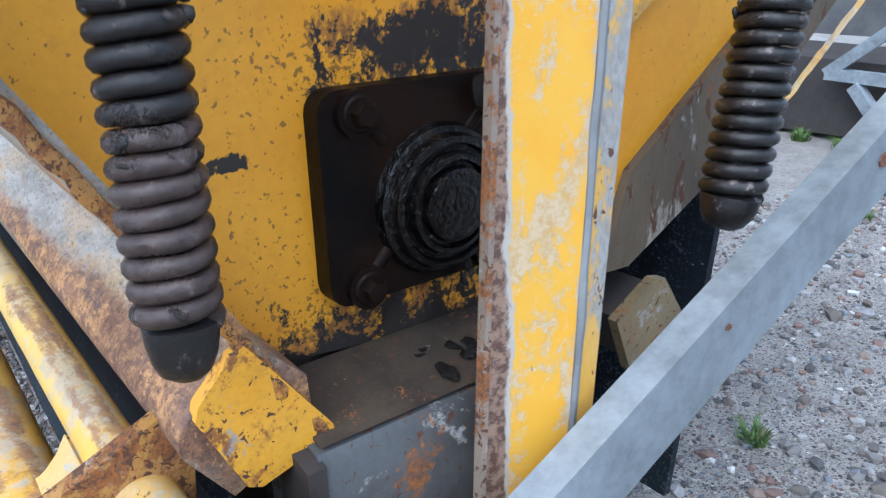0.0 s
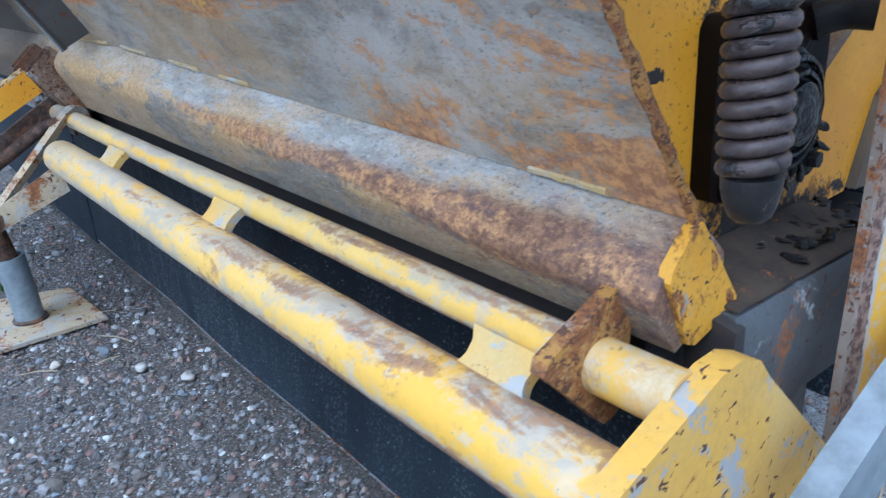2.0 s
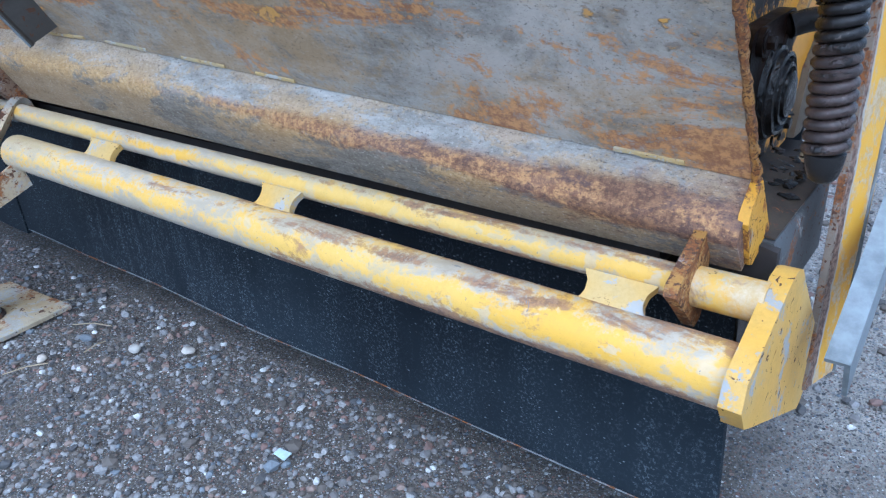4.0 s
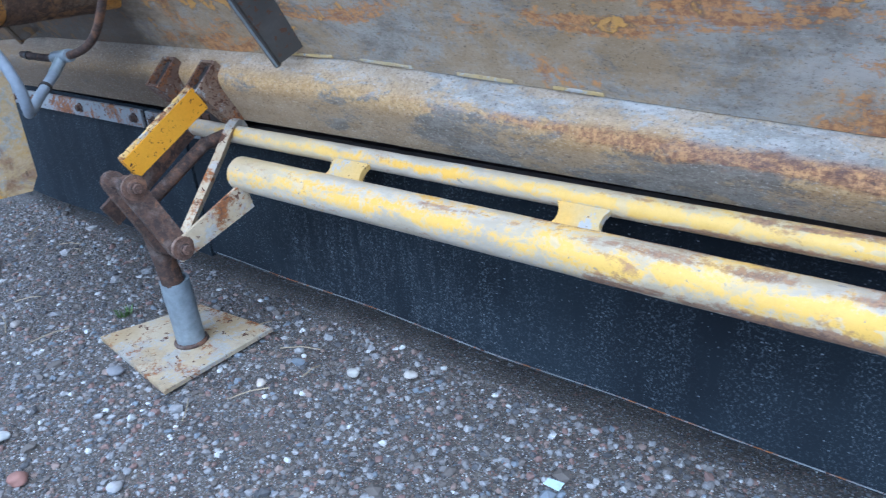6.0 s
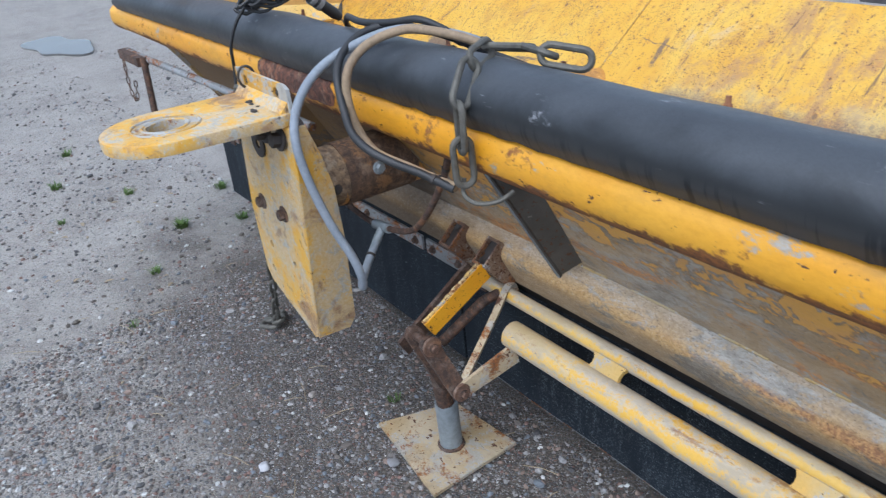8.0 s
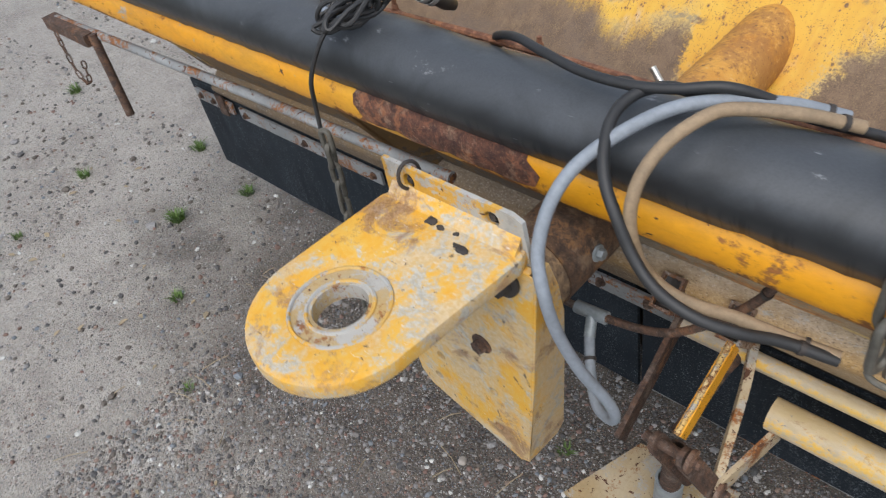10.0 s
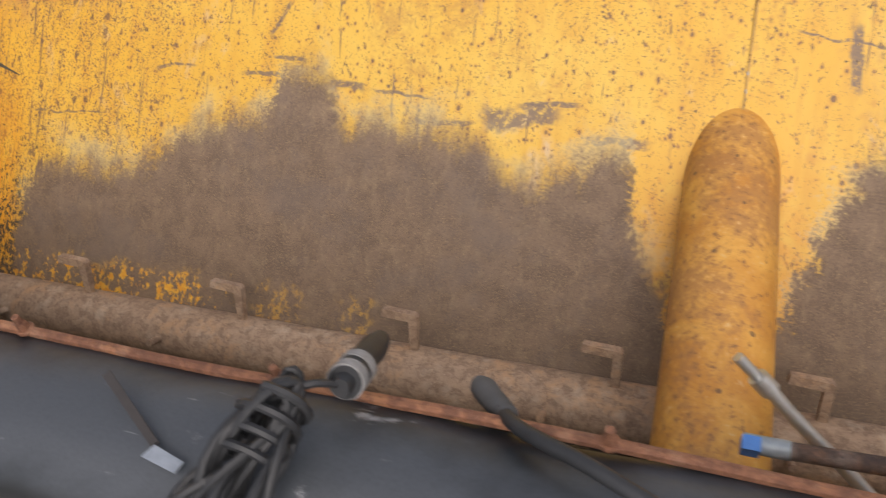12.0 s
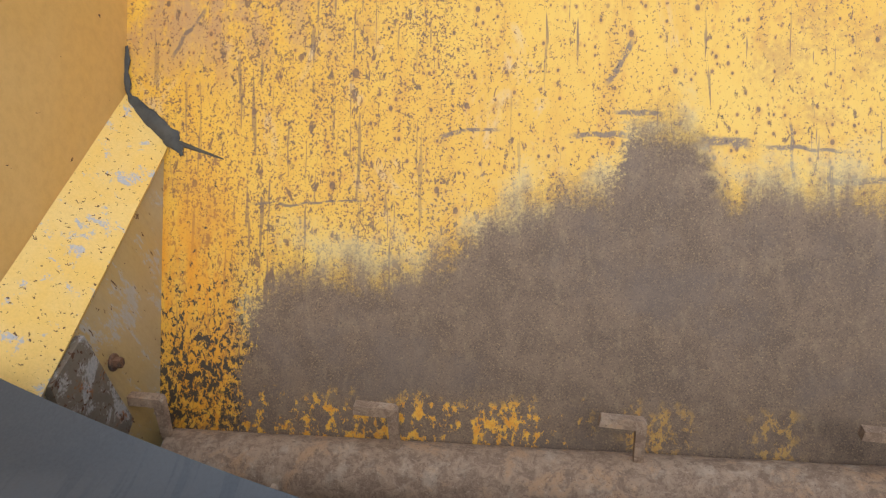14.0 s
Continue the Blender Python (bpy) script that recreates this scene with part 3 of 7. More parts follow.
def back_wall_mat():
    """Inside of the hopper: pale yellow, pitted with rust specks and scratches; a large bare brown field where the load rubs."""
    g = Graph("rubbed_hopper_inside")
    x, z = g.axis(0), g.axis(2)
    fine, mid = g.noise(120, 6, 0.75), g.noise(22, 7, 0.66, None, 0.4)
    grit = g.noise(420, 4, 0.8)
    wob = g.math("SUBTRACT", mid, 0.5)
    down = g.noise(34, 6, 0.66, g.vec((1, 0.2, 0.2)), 0.2)
    zone = g.noise(3.0, 5, 0.6, None, 0.3)
    pale = g.mix(g.step(zone, 0.35, 0.65), (0.63, 0.355, 0.035), (0.66, 0.420, 0.065))
    pale = g.mix(g.math("MULTIPLY", g.step(down, 0.42, 0.72), 0.55), pale, (0.54, 0.265, 0.03))
    pale = g.mix(g.math("MULTIPLY", g.step(g.noise(9, 7, 0.7, g.vec((1, 0.6, 0.6)), 0.6), 0.58, 0.72), 0.6), pale, (0.50, 0.42, 0.34))
    # rust bloom in patches
    bloom = g.step(g.math("ADD", g.math("MULTIPLY", g.noise(5.5, 7, 0.72, None, 0.5), 0.7), g.math("MULTIPLY", fine, 0.3)), 0.535, 0.64)
    pale = g.mix(g.math("MULTIPLY", bloom, 0.5), pale, (0.36, 0.17, 0.045))
    rubbed = g.math("MULTIPLY", g.math("MAXIMUM", g.step(g.math("ADD", x, g.math("MULTIPLY", wob, 0.5)), -1.33, -1.0), g.math("MULTIPLY", g.step(x, -2.45, -2.72), g.step(z, 0.76, 0.86))), g.step(g.math("ADD", g.math("MULTIPLY", g.noise(13, 8, 0.75, g.vec((1, 0.5, 0.5)), 0.5), 0.75), g.math("MULTIPLY", fine, 0.25)), 0.455, 0.59))
    pale = g.mix(g.math("MULTIPLY", rubbed, 0.78), pale, (0.36, 0.20, 0.10))
    end = g.bell(x, -2.62, 0.30)
    warped = g.vec((1, 0.72, 0.72))
    few = g.math("SUBTRACT", g.math("SUBTRACT", 1.04, g.math("MULTIPLY", zone, 0.60)), g.math("MULTIPLY", end, 0.22))
    pit, ringed = None, None
    for scale, lo, hi, more in ((34, 0.05, 0.22, 0.02), (75, 0.07, 0.30, -0.08), (150, 0.10, 0.36, -0.12)):
        a, b = dots(g, scale, warped, g.math("ADD", few, more), lo, hi)
        pit, ringed = (a, b) if pit is None else (g.math("MAXIMUM", pit, a), g.math("MAXIMUM", ringed, b))
    ragged = g.step(g.math("ADD", g.math("ADD", g.noise(85, 5, 0.72, g.vec((1.2, 0.6, 0.6)), 0.4), g.math("MULTIPLY", end, 0.05)), g.math("MULTIPLY", zone, 0.06)), 0.648, 0.674)
    crowd = g.math("ADD", g.math("ADD", g.noise(260, 3, 0.6), g.math("MULTIPLY", end, 0.05)), g.math("MULTIPLY", g.noise(6, 6, 0.7, g.vec((1, 0.6, 0.6)), 0.3), 0.34))
    pepper = g.step(g.math("ADD", crowd, g.math("MULTIPLY", g.step(down, 0.5, 0.75), 0.09)), 0.790, 0.822)
    pit = g.math("MAXIMUM", g.math("MAXIMUM", pit, ragged), pepper)
    pale = g.mix(g.math("MULTIPLY", ringed, 0.42), pale, (0.46, 0.20, 0.04))
    pale = g.mix(g.math("MULTIPLY", pit, 0.88), pale, g.mix(g.step(fine, 0.4, 0.6), (0.10, 0.06, 0.04), (0.20, 0.10, 0.045)))
    scr = g.noise(110, 3, 0.5, g.vec((1, 0.06, 0.06), (0, 0, 0.12)), 0.15)
    pale = g.mix(g.math("MULTIPLY", g.math("MULTIPLY", g.step(g.math("ADD", scr, g.math("MULTIPLY", end, 0.03)), 0.655, 0.68), g.math("MAXIMUM", g.step(zone, 0.40, 0.54), g.math("MULTIPLY", end, 0.8))), 0.85), pale, (0.15, 0.09, 0.055))
    sway = g.math("MULTIPLY", g.math("SUBTRACT", g.noise(11, 3, 0.5), 0.5), 0.022)
    bite = g.step(fine, 0.36, 0.52)
    for a, b, w in (((-1.915, 0.725), (-1.788, 0.722), 0.0022), ((-1.738, 0.745), (-1.625, 0.747), 0.0020), ((-1.625, 0.720), (-1.515, 0.721), 0.0026), ((-1.80, 0.731), (-1.65, 0.737), 0.0085),
                    ((-1.266, 0.837), (-1.25, 0.770), 0.0050), ((-2.24, 0.754), (-2.13, 0.759), 0.0022), ((-2.07, 0.752), (-1.99, 0.747), 0.0030), ((-1.99, 0.748), (-1.86, 0.746), 0.0010),
                    ((-1.95, 0.770), (-1.938, 0.718), 0.0016), ((-2.178, 0.776), (-2.104, 0.771), 0.0014), ((-2.15, 0.838), (-2.186, 0.795), 0.0024), ((-2.42, 0.757), (-2.32, 0.764), 0.0012),
                    ((-2.81, 0.818), (-2.75, 0.870), 0.0018), ((-2.695, 0.700), (-2.50, 0.704), 0.0007), ((-1.35, 0.826), (-1.2, 0.811), 0.0009)):
        pale = g.mix(g.math("MULTIPLY", stroke(g, x, z, a, b, w * 1.7, wob, sway, bite), 0.92), pale, (0.155, 0.105, 0.075))
    corner = g.math("MULTIPLY", g.step(g.math("ADD", x, g.math("MULTIPLY", g.math("SUBTRACT", down, 0.5), 0.22)), -2.66, -2.74), g.step(z, 0.76, 0.62))
    pale = g.mix(g.math("MULTIPLY", corner, g.math("ADD", 0.25, g.math("MULTIPLY", g.step(down, 0.35, 0.6), 0.65))), pale, (0.66, 0.27, 0.006))
    soot = g.step(g.math("ADD", g.noise(150, 5, 0.7, g.vec((1, 0.6, 0.6)), 0.4), g.math("MULTIPLY", g.math("MULTIPLY", g.step(x, -2.56, -2.68), g.step(z, 0.72, 0.51)), 0.19)), 0.645, 0.67)
    pale = g.mix(soot, pale, (0.05, 0.035, 0.025))
    glow = g.bell(x, -1.40, 0.13)
    pale = g.mix(g.math("MULTIPLY", g.math("MULTIPLY", glow, g.step(z, 0.76, 0.60)), g.step(mid, 0.3, 0.6)), pale, (0.60, 0.25, 0.015))
    # the bare field
    shaken = g.math("ADD", x, g.math("ADD", g.math("MULTIPLY", wob, 0.07), g.math("MULTIPLY", g.math("SUBTRACT", fine, 0.5), 0.10)))
    top = profile(g, shaken, ((-3.05, 0.50), (-2.705, 0.50), (-2.685, 0.60), (-2.64, 0.648), (-2.43, 0.648), (-2.335, 0.692), (-2.18, 0.715), (-2.145, 0.764), (-2.07, 0.764), (-2.035, 0.715), (-1.815, 0.713),
                         (-1.76, 0.690), (-1.69, 0.677), (-1.645, 0.686), (-1.60, 0.705), (-1.55, 0.711), (-1.535, 0.66), (-1.50, 0.608), (-1.46, 0.58), (-1.435, 0.46), (-1.36, 0.46), (-1.31, 0.575),
                         (-1.28, 0.637), (-1.246, 0.70), (-1.21, 0.724), (-1.15, 0.735), (-0.6, 0.74), (-0.3, 0.70), (0.12, 0.60)), -3.05, 0.12, 0.45, 0.80)
    edge = g.math("ADD", g.math("MULTIPLY", g.math("SUBTRACT", down, 0.5), 0.055), g.math("MULTIPLY", wob, 0.045))
    edge = g.math("ADD", edge, g.math("MULTIPLY", g.math("SUBTRACT", g.noise(240, 4, 0.75), 0.5), 0.055))
    deep = g.math("ADD", g.math("SUBTRACT", top, z), edge)
    field = g.step(deep, -0.024, 0.020)
    halo = g.math("MULTIPLY", g.math("MULTIPLY", g.step(deep, -0.055, 0.0), g.step(g.noise(11, 5, 0.6), 0.42, 0.62)), g.step(z, 0.57, 0.62))
    pale = g.mix(g.math("MULTIPLY", halo, 0.62), pale, (0.50, 0.42, 0.22))
    flecks = g.step(g.math("ADD", g.math("MULTIPLY", g.noise(75, 7, 0.74, g.vec((1, 0.7, 0.7))), 0.8), g.math("MULTIPLY", g.noise(7, 3, 0.5, g.vec((1, 0, 0))), 0.3)), 0.565, 0.60)
    low = g.math("MULTIPLY", g.math("MULTIPLY", g.step(g.math("ADD", z, g.math("MULTIPLY", wob, 0.06)), 0.548, 0.536), flecks), g.step(g.math("ADD", x, g.math("MULTIPLY", g.math("SUBTRACT", g.noise(8, 2, 0.5, g.vec((1, 0, 0))), 0.5), 1.1)), -1.95, -2.30))
    field = g.math("MULTIPLY", field, g.math("SUBTRACT", 1.0, low))
    brown = g.mix(g.step(mid, 0.3, 0.7), (0.132, 0.090, 0.060), (0.194, 0.132, 0.086))
    brown = g.mix(g.math("MULTIPLY", g.step(g.noise(60, 7, 0.75, g.vec((1, 0.45, 0.45)), 0.3), 0.50, 0.68), 0.55), brown, (0.25, 0.178, 0.108))
    brown = g.mix(g.math("MULTIPLY", g.step(grit, 0.555, 0.65), 0.8), brown, (0.36, 0.25, 0.13))
    brown = g.mix(g.math("MULTIPLY", g.step(grit, 0.46, 0.36), 0.75), brown, (0.070, 0.051, 0.040))
    brown = g.mix(g.math("MULTIPLY", g.step(g.noise(6, 6, 0.7), 0.48, 0.68), 0.45), brown, (0.145, 0.112, 0.092))
    pale = g.mix(g.math("MULTIPLY", low, 0.9), pale, g.mix(g.step(fine, 0.4, 0.62), (0.70, 0.38, 0.04), (0.62, 0.25, 0.015)))
    col = g.mix(field, pale, brown)
    relief = g.math("ADD", g.math("MULTIPLY", fine, 0.4), g.math("SUBTRACT", g.math("MULTIPLY", g.math("MULTIPLY", grit, field), 0.5), g.math("ADD", g.math("MULTIPLY", pit, 0.5), g.math("MULTIPLY", field, 0.3))))
    return g.done(col, g.math("ADD", 0.5, g.math("MULTIPLY", field, 0.3)), 0.0, relief, 0.4, 0.0015)


def agitator_mat():
    return rust_mat("agitator_rust", (0.225, 0.150, 0.100), (0.40, 0.280, 0.188), (0.44, 0.27, 0.15), (0.60, 0.49, 0.37), 0.35)


def cross_tube_mat():
    g = Graph("cross_tube_orange")
    a, b, c = g.noise(12, 8, 0.72, None, 0.5), g.noise(90, 7, 0.76), g.noise(4, 5, 0.65, None, 0.4)
    y = g.axis(1)
    col = g.mix(g.step(a, 0.34, 0.66), (0.46, 0.20, 0.03), (0.62, 0.33, 0.065))
    rub = g.step(g.math("ADD", g.math("ADD", g.math("MULTIPLY", c, 0.6), g.math("MULTIPLY", b, 0.4)), g.math("MULTIPLY", g.step(y, 0.45, 0.75), 0.05)), 0.49, 0.58)
    col = g.mix(g.math("MULTIPLY", rub, 0.75), col, (0.32, 0.15, 0.05))
    col = g.mix(g.math("MULTIPLY", g.step(b, 0.55, 0.64), 0.7), col, (0.17, 0.075, 0.035))
    col = g.mix(g.math("MULTIPLY", g.step(b, 0.42, 0.34), 0.5), col, (0.58, 0.42, 0.22))
    p, q = dots(g, 60, g.co, 0.62, 0.06, 0.28)
    col = g.mix(g.math("MULTIPLY", p, 0.8), col, (0.11, 0.06, 0.035))
    return g.done(col, 0.58, 0.0, b, 0.4, 0.001)


def ramp_of(g, fac, stops):
    n = g.nt.nodes.new("ShaderNodeValToRGB")
    n.color_ramp.interpolation = "CONSTANT"
    for i, (at, c) in enumerate(stops):
        e = n.color_ramp.elements[i] if i < 2 else n.color_ramp.elements.new(at)
        e.position, e.color = at, (*c, 1)
    g.put(n.inputs[0], fac)
    return n.outputs[0]


STONES = [(0.0, (0.190, 0.180, 0.175)), (0.17, (0.070, 0.072, 0.078)), (0.36, (0.270, 0.270, 0.275)), (0.50, (0.200, 0.120, 0.100)),
          (0.60, (0.120, 0.103, 0.090)), (0.76, (0.360, 0.355, 0.350)), (0.85, (0.260, 0.190, 0.155)), (0.91, (0.170, 0.200, 0.235)), (0.965, (0.600, 0.610, 0.600))]


def ground_mat():
    """Packed dirt full of fine gravel, barer and muddier towards the far end, darkest round the machine."""
    g = Graph("dirt_and_gravel")
    x = g.axis(0)
    wob = g.noise(40, 3, 0.5)
    big, mid, fine = g.noise(1.4, 5, 0.6), g.noise(12, 7, 0.7), g.noise(190, 5, 0.75)
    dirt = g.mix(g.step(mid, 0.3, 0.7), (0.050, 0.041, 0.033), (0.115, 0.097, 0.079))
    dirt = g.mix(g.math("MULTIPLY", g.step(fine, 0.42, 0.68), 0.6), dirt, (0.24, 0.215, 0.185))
    # dry: 0 in a ragged ellipse round the machine, 1 beyond, where dirt is paler
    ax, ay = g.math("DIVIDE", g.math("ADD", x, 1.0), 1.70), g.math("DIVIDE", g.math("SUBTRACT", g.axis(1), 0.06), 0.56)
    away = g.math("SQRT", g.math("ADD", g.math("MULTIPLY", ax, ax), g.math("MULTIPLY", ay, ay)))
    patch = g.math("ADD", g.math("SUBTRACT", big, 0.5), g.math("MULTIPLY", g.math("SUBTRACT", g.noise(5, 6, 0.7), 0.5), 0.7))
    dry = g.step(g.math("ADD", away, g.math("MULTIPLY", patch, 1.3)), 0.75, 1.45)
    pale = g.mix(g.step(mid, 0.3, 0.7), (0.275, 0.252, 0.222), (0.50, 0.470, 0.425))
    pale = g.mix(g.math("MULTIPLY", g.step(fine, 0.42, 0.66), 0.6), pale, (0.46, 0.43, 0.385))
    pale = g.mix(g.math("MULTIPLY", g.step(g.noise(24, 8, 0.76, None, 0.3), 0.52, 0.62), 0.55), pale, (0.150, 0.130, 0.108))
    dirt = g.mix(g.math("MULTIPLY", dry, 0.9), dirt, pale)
    bare = g.math("ADD", big, g.math("MULTIPLY", g.step(x, -1.9, -3.0), 0.22))
    col, high = dirt, g.math("MULTIPLY", fine, 0.25)
    for scale, low, wide in ((330, 0.40, 0.16), (185, 0.37, 0.10), (105, 0.33, 0.05)):
        v = g.vec((1, 1, 1), (0, 0, 0.3 + scale * 0.01))
        d, tint = g.cells(scale, v), g.cells(scale, v, "F1", "Color")
        parts = g.nt.nodes.new("ShaderNodeSeparateColor")
        g.put(parts.inputs[0], tint)
        here = g.step(g.math("SUBTRACT", g.math("ADD", parts.outputs[1], wide * 3), g.math("MULTIPLY", bare, 0.85)), 0.22, 0.26)
        show = g.math("MULTIPLY", g.step(g.math("ADD", d, g.math("MULTIPLY", wob, 0.1)), low + 0.10, low), here)
        col = g.mix(show, col, ramp_of(g, parts.outputs[0], STONES))
        high = g.math("ADD", high, g.math("MULTIPLY", show, 0.25 + 20 / scale))
    dusty = g.math("MULTIPLY", g.math("MULTIPLY", dry, g.step(x, -1.0, -1.8)), g.step(g.noise(2.2, 6, 0.66), 0.30, 0.62))
    col = g.mix(g.math("MULTIPLY", dusty, 0.38), col, g.mix(fine, (0.36, 0.34, 0.31), (0.58, 0.56, 0.52)))
    return g.done(col, g.math("ADD", 0.58, g.math("MULTIPLY", fine, 0.25)), 0.0, g.math("ADD", high, g.math("MULTIPLY", g.math("ADD", mid, g.noise(34, 6, 0.7)), 1.1)), 1.0, 0.010)


def stone_mat():
    g = Graph("loose_gravel")
    r = g.nt.nodes.new("ShaderNodeNewGeometry").outputs["Random Per Island"]
    tint = ramp_of(g, r, STONES)
    fine = g.noise(170, 5, 0.7)
    col = g.mix(g.math("MULTIPLY", g.step(fine, 0.3, 0.7), 0.45), tint, (0.125, 0.112, 0.098))
    return g.done(col, 0.8, 0.0, fine, 0.3, 0.001)



def end_wall_mat():
    """Deep yellow end wall: rust specks, black oil spattered round the bearing and along the foot, one old chip."""
    g = Graph("end_wall_paint")
    y, z = g.axis(1), g.axis(2)
    fine, mid, big = g.noise(150, 5, 0.7), g.noise(45, 6, 0.68, None, 0.5), g.noise(7, 5, 0.6)
    drip = g.noise(38, 5, 0.6, g.vec((1, 1.2, 0.5)), 0.3)
    col = g.mix(g.step(big, 0.3, 0.7), (0.66, 0.285, 0.007), (0.73, 0.355, 0.016))
    col = g.mix(g.math("MULTIPLY", g.step(fine, 0.35, 0.75), 0.25), col, (0.46, 0.19, 0.01))
    above = g.math("MULTIPLY", g.bell(y, 0.405, 0.115), g.bell(z, 0.630, 0.034))
    beside = g.math("MULTIPLY", g.bell(y, 0.285, 0.05), g.bell(z, 0.53, 0.09))
    foot = g.math("MULTIPLY", g.bell(y, 0.385, 0.14), g.bell(z, 0.465, 0.032))
    lowest = g.bell(z, 0.436, 0.016)
    near = g.math("ADD", g.math("MULTIPLY", above, 0.345), g.math("ADD", g.math("MULTIPLY", beside, 0.10), g.math("ADD", g.math("MULTIPLY", foot, 0.24), g.math("MULTIPLY", lowest, 0.22))))
    rusty = g.step(g.math("ADD", g.math("MULTIPLY", drip, 0.75), g.math("ADD", near, g.math("MULTIPLY", fine, 0.2))), 0.70, 0.78)
    col = g.mix(g.math("MULTIPLY", rusty, 0.8), col, g.mix(g.step(fine, 0.4, 0.6), (0.13, 0.055, 0.018), (0.36, 0.15, 0.03)))
    spat = g.step(g.math("ADD", g.math("MULTIPLY", mid, 0.6), g.math("ADD", near, g.math("MULTIPLY", fine, 0.4))), 0.725, 0.765)
    chip = g.math("MULTIPLY", g.bell(y, 0.262, 0.020), g.bell(z, 0.577, 0.010))
    spat = g.math("MAXIMUM", spat, g.step(g.math("ADD", chip, g.math("MULTIPLY", g.math("SUBTRACT", mid, 0.5), 1.8)), 0.72, 0.78))
    tiny = g.step(g.math("ADD", g.noise(210, 3, 0.6), g.math("ADD", g.math("MULTIPLY", big, 0.12), g.math("MULTIPLY", near, 0.55))), 0.730, 0.760)
    col = g.mix(g.math("MULTIPLY", tiny, 0.8), col, (0.16, 0.075, 0.02))
    col = g.mix(g.math("MULTIPLY", g.step(mid, 0.55, 0.75), 0.35), col, (0.40, 0.18, 0.02))
    col = g.mix(spat, col, (0.022, 0.017, 0.014))
    return g.done(col, g.math("ADD", 0.42, g.math("MULTIPLY", rusty, 0.35)), 0.0, g.math("SUBTRACT", g.math("MULTIPLY", fine, 0.3), spat), 0.3, 0.001)


m_end = end_wall_mat()
m_wall, m_beam, m_back = front_wall_mat(), beam_mat(), back_wall_mat()
m_agit, m_cross = agitator_mat(), cross_tube_mat()
m_ground, m_stone = ground_mat(), stone_mat()
m_pipe, m_thin, m_post = pipe_mat("thick_pipe_paint", 0.358, 0.0305), pipe_mat("thin_pipe_paint", 0.408, 0.0163), post_mat()
m_spring, m_spring_tar = tarred_spring_mat("oily_spring_steel", (0.078, 0.054, 0.047), 0.610, 0.650), tarred_spring_mat("tarry_spring_steel", (0.05, 0.045, 0.045), 0.40, 0.60)
g_ = Graph("grass_blades")
m_grass = g_.done(g_.mix(g_.nt.nodes["Texture Coordinate"].outputs["Generated"] and g_.noise(60), (0.05, 0.11, 0.02), (0.12, 0.19, 0.04)), 0.6)
m_leaf = plain("dry_leaf", (0.32, 0.26, 0.17), 0.8, 0.0, 0.3, 60)
m_water = plain("puddle_water", (0.10, 0.10, 0.10), 0.12, 0.0, 0.2, 3, 0.02)


# ---- mesh writers ----
def thing(name, at, label, category, group="", kind=""):
    ob = new(name)
    ob.empty_display_size = 0.05
    ob.location = at
    return tagged(ob, label, category, group, kind)


def chain_of(ob):
    return Matrix.Translation(ob.location) if ob.type == "EMPTY" else Matrix.Identity(4)


def part(name, bm, material, parent, label="", smooth=None, bevel=0.0):
    """One mesh object, written in world coordinates, under a thing or a part."""
    if bevel:
        sharp = [e for e in bm.edges if len(e.link_faces) == 2 and e.calc_face_angle(0) > 0.6]
        bmesh.ops.bevel(bm, geom=sharp, offset=bevel, segments=2, profile=0.6, affect="EDGES", clamp_overlap=True)
    bmesh.ops.recalc_face_normals(bm, faces=bm.faces)
    for f in bm.faces:
        f.smooth = True
    for e in bm.edges:
        e.smooth = not (len(e.link_faces) == 2 and e.calc_face_angle(0) > (0.7 if smooth is None else smooth))
    me = bpy.data.meshes.new(name)
    bm.to_mesh(me)
    bm.free()
    me.materials.append(material)
    ob = new(name, me)
    if parent is not None:
        ob.parent = parent
        ob.matrix_parent_inverse = chain_of(parent).inverted()
    if label:
        ob["label"] = label
    return ob


def prism(outline, axis, lo, hi, bm=None, holes=()):
    """An outline in the plane across an axis, drawn out from lo to hi along it. Axis x: (y, z); y: (x, z); z: (x, y)."""
    bm = bm or bmesh.new()

    def at(p, v):
        return {"x": (v, p[0], p[1]), "y": (p[0], v, p[1]), "z": (p[0], p[1], v)}[axis]

    if not holes:
        a = [bm.verts.new(at(p, lo)) for p in outline]
        b = [bm.verts.new(at(p, hi)) for p in outline]
        bm.faces.new(a)
        bm.faces.new(b[::-1])
        for i in range(len(a)):
            j = (i + 1) % len(a)
            bm.faces.new((a[i], b[i], b[j], a[j]))
        return bm
    for v in (lo, hi):
        edges = []
        for loop in (outline, *holes):
            vs = [bm.verts.new(at(p, v)) for p in loop]
            edges += [bm.edges.new((vs[i], vs[(i + 1) % len(vs)])) for i in range(len(vs))]
        bmesh.ops.triangle_fill(bm, edges=edges, use_beauty=True)
    bm.verts.ensure_lookup_table()
    start, total = 0, len(outline) + sum(len(h) for h in holes)
    for loop in (outline, *holes):
        n = len(loop)
        for i in range(n):
            j = (i + 1) % n
            q = [bm.verts[start + i], bm.verts[start + j], bm.verts[start + j + total], bm.verts[start + i + total]]
            bm.faces.new(q)
        start += n
    return bm


def ring(cx, cy, r, n=24, squash=1.0):
    return [(cx + r * math.cos(2 * math.pi * i / n), cy + squash * r * math.sin(2 * math.pi * i / n)) for i in range(n)]


def box(lo, hi, bm=None):
    return prism([(lo[0], lo[1]), (hi[0], lo[1]), (hi[0], hi[1]), (lo[0], hi[1])], "z", lo[2], hi[2], bm)


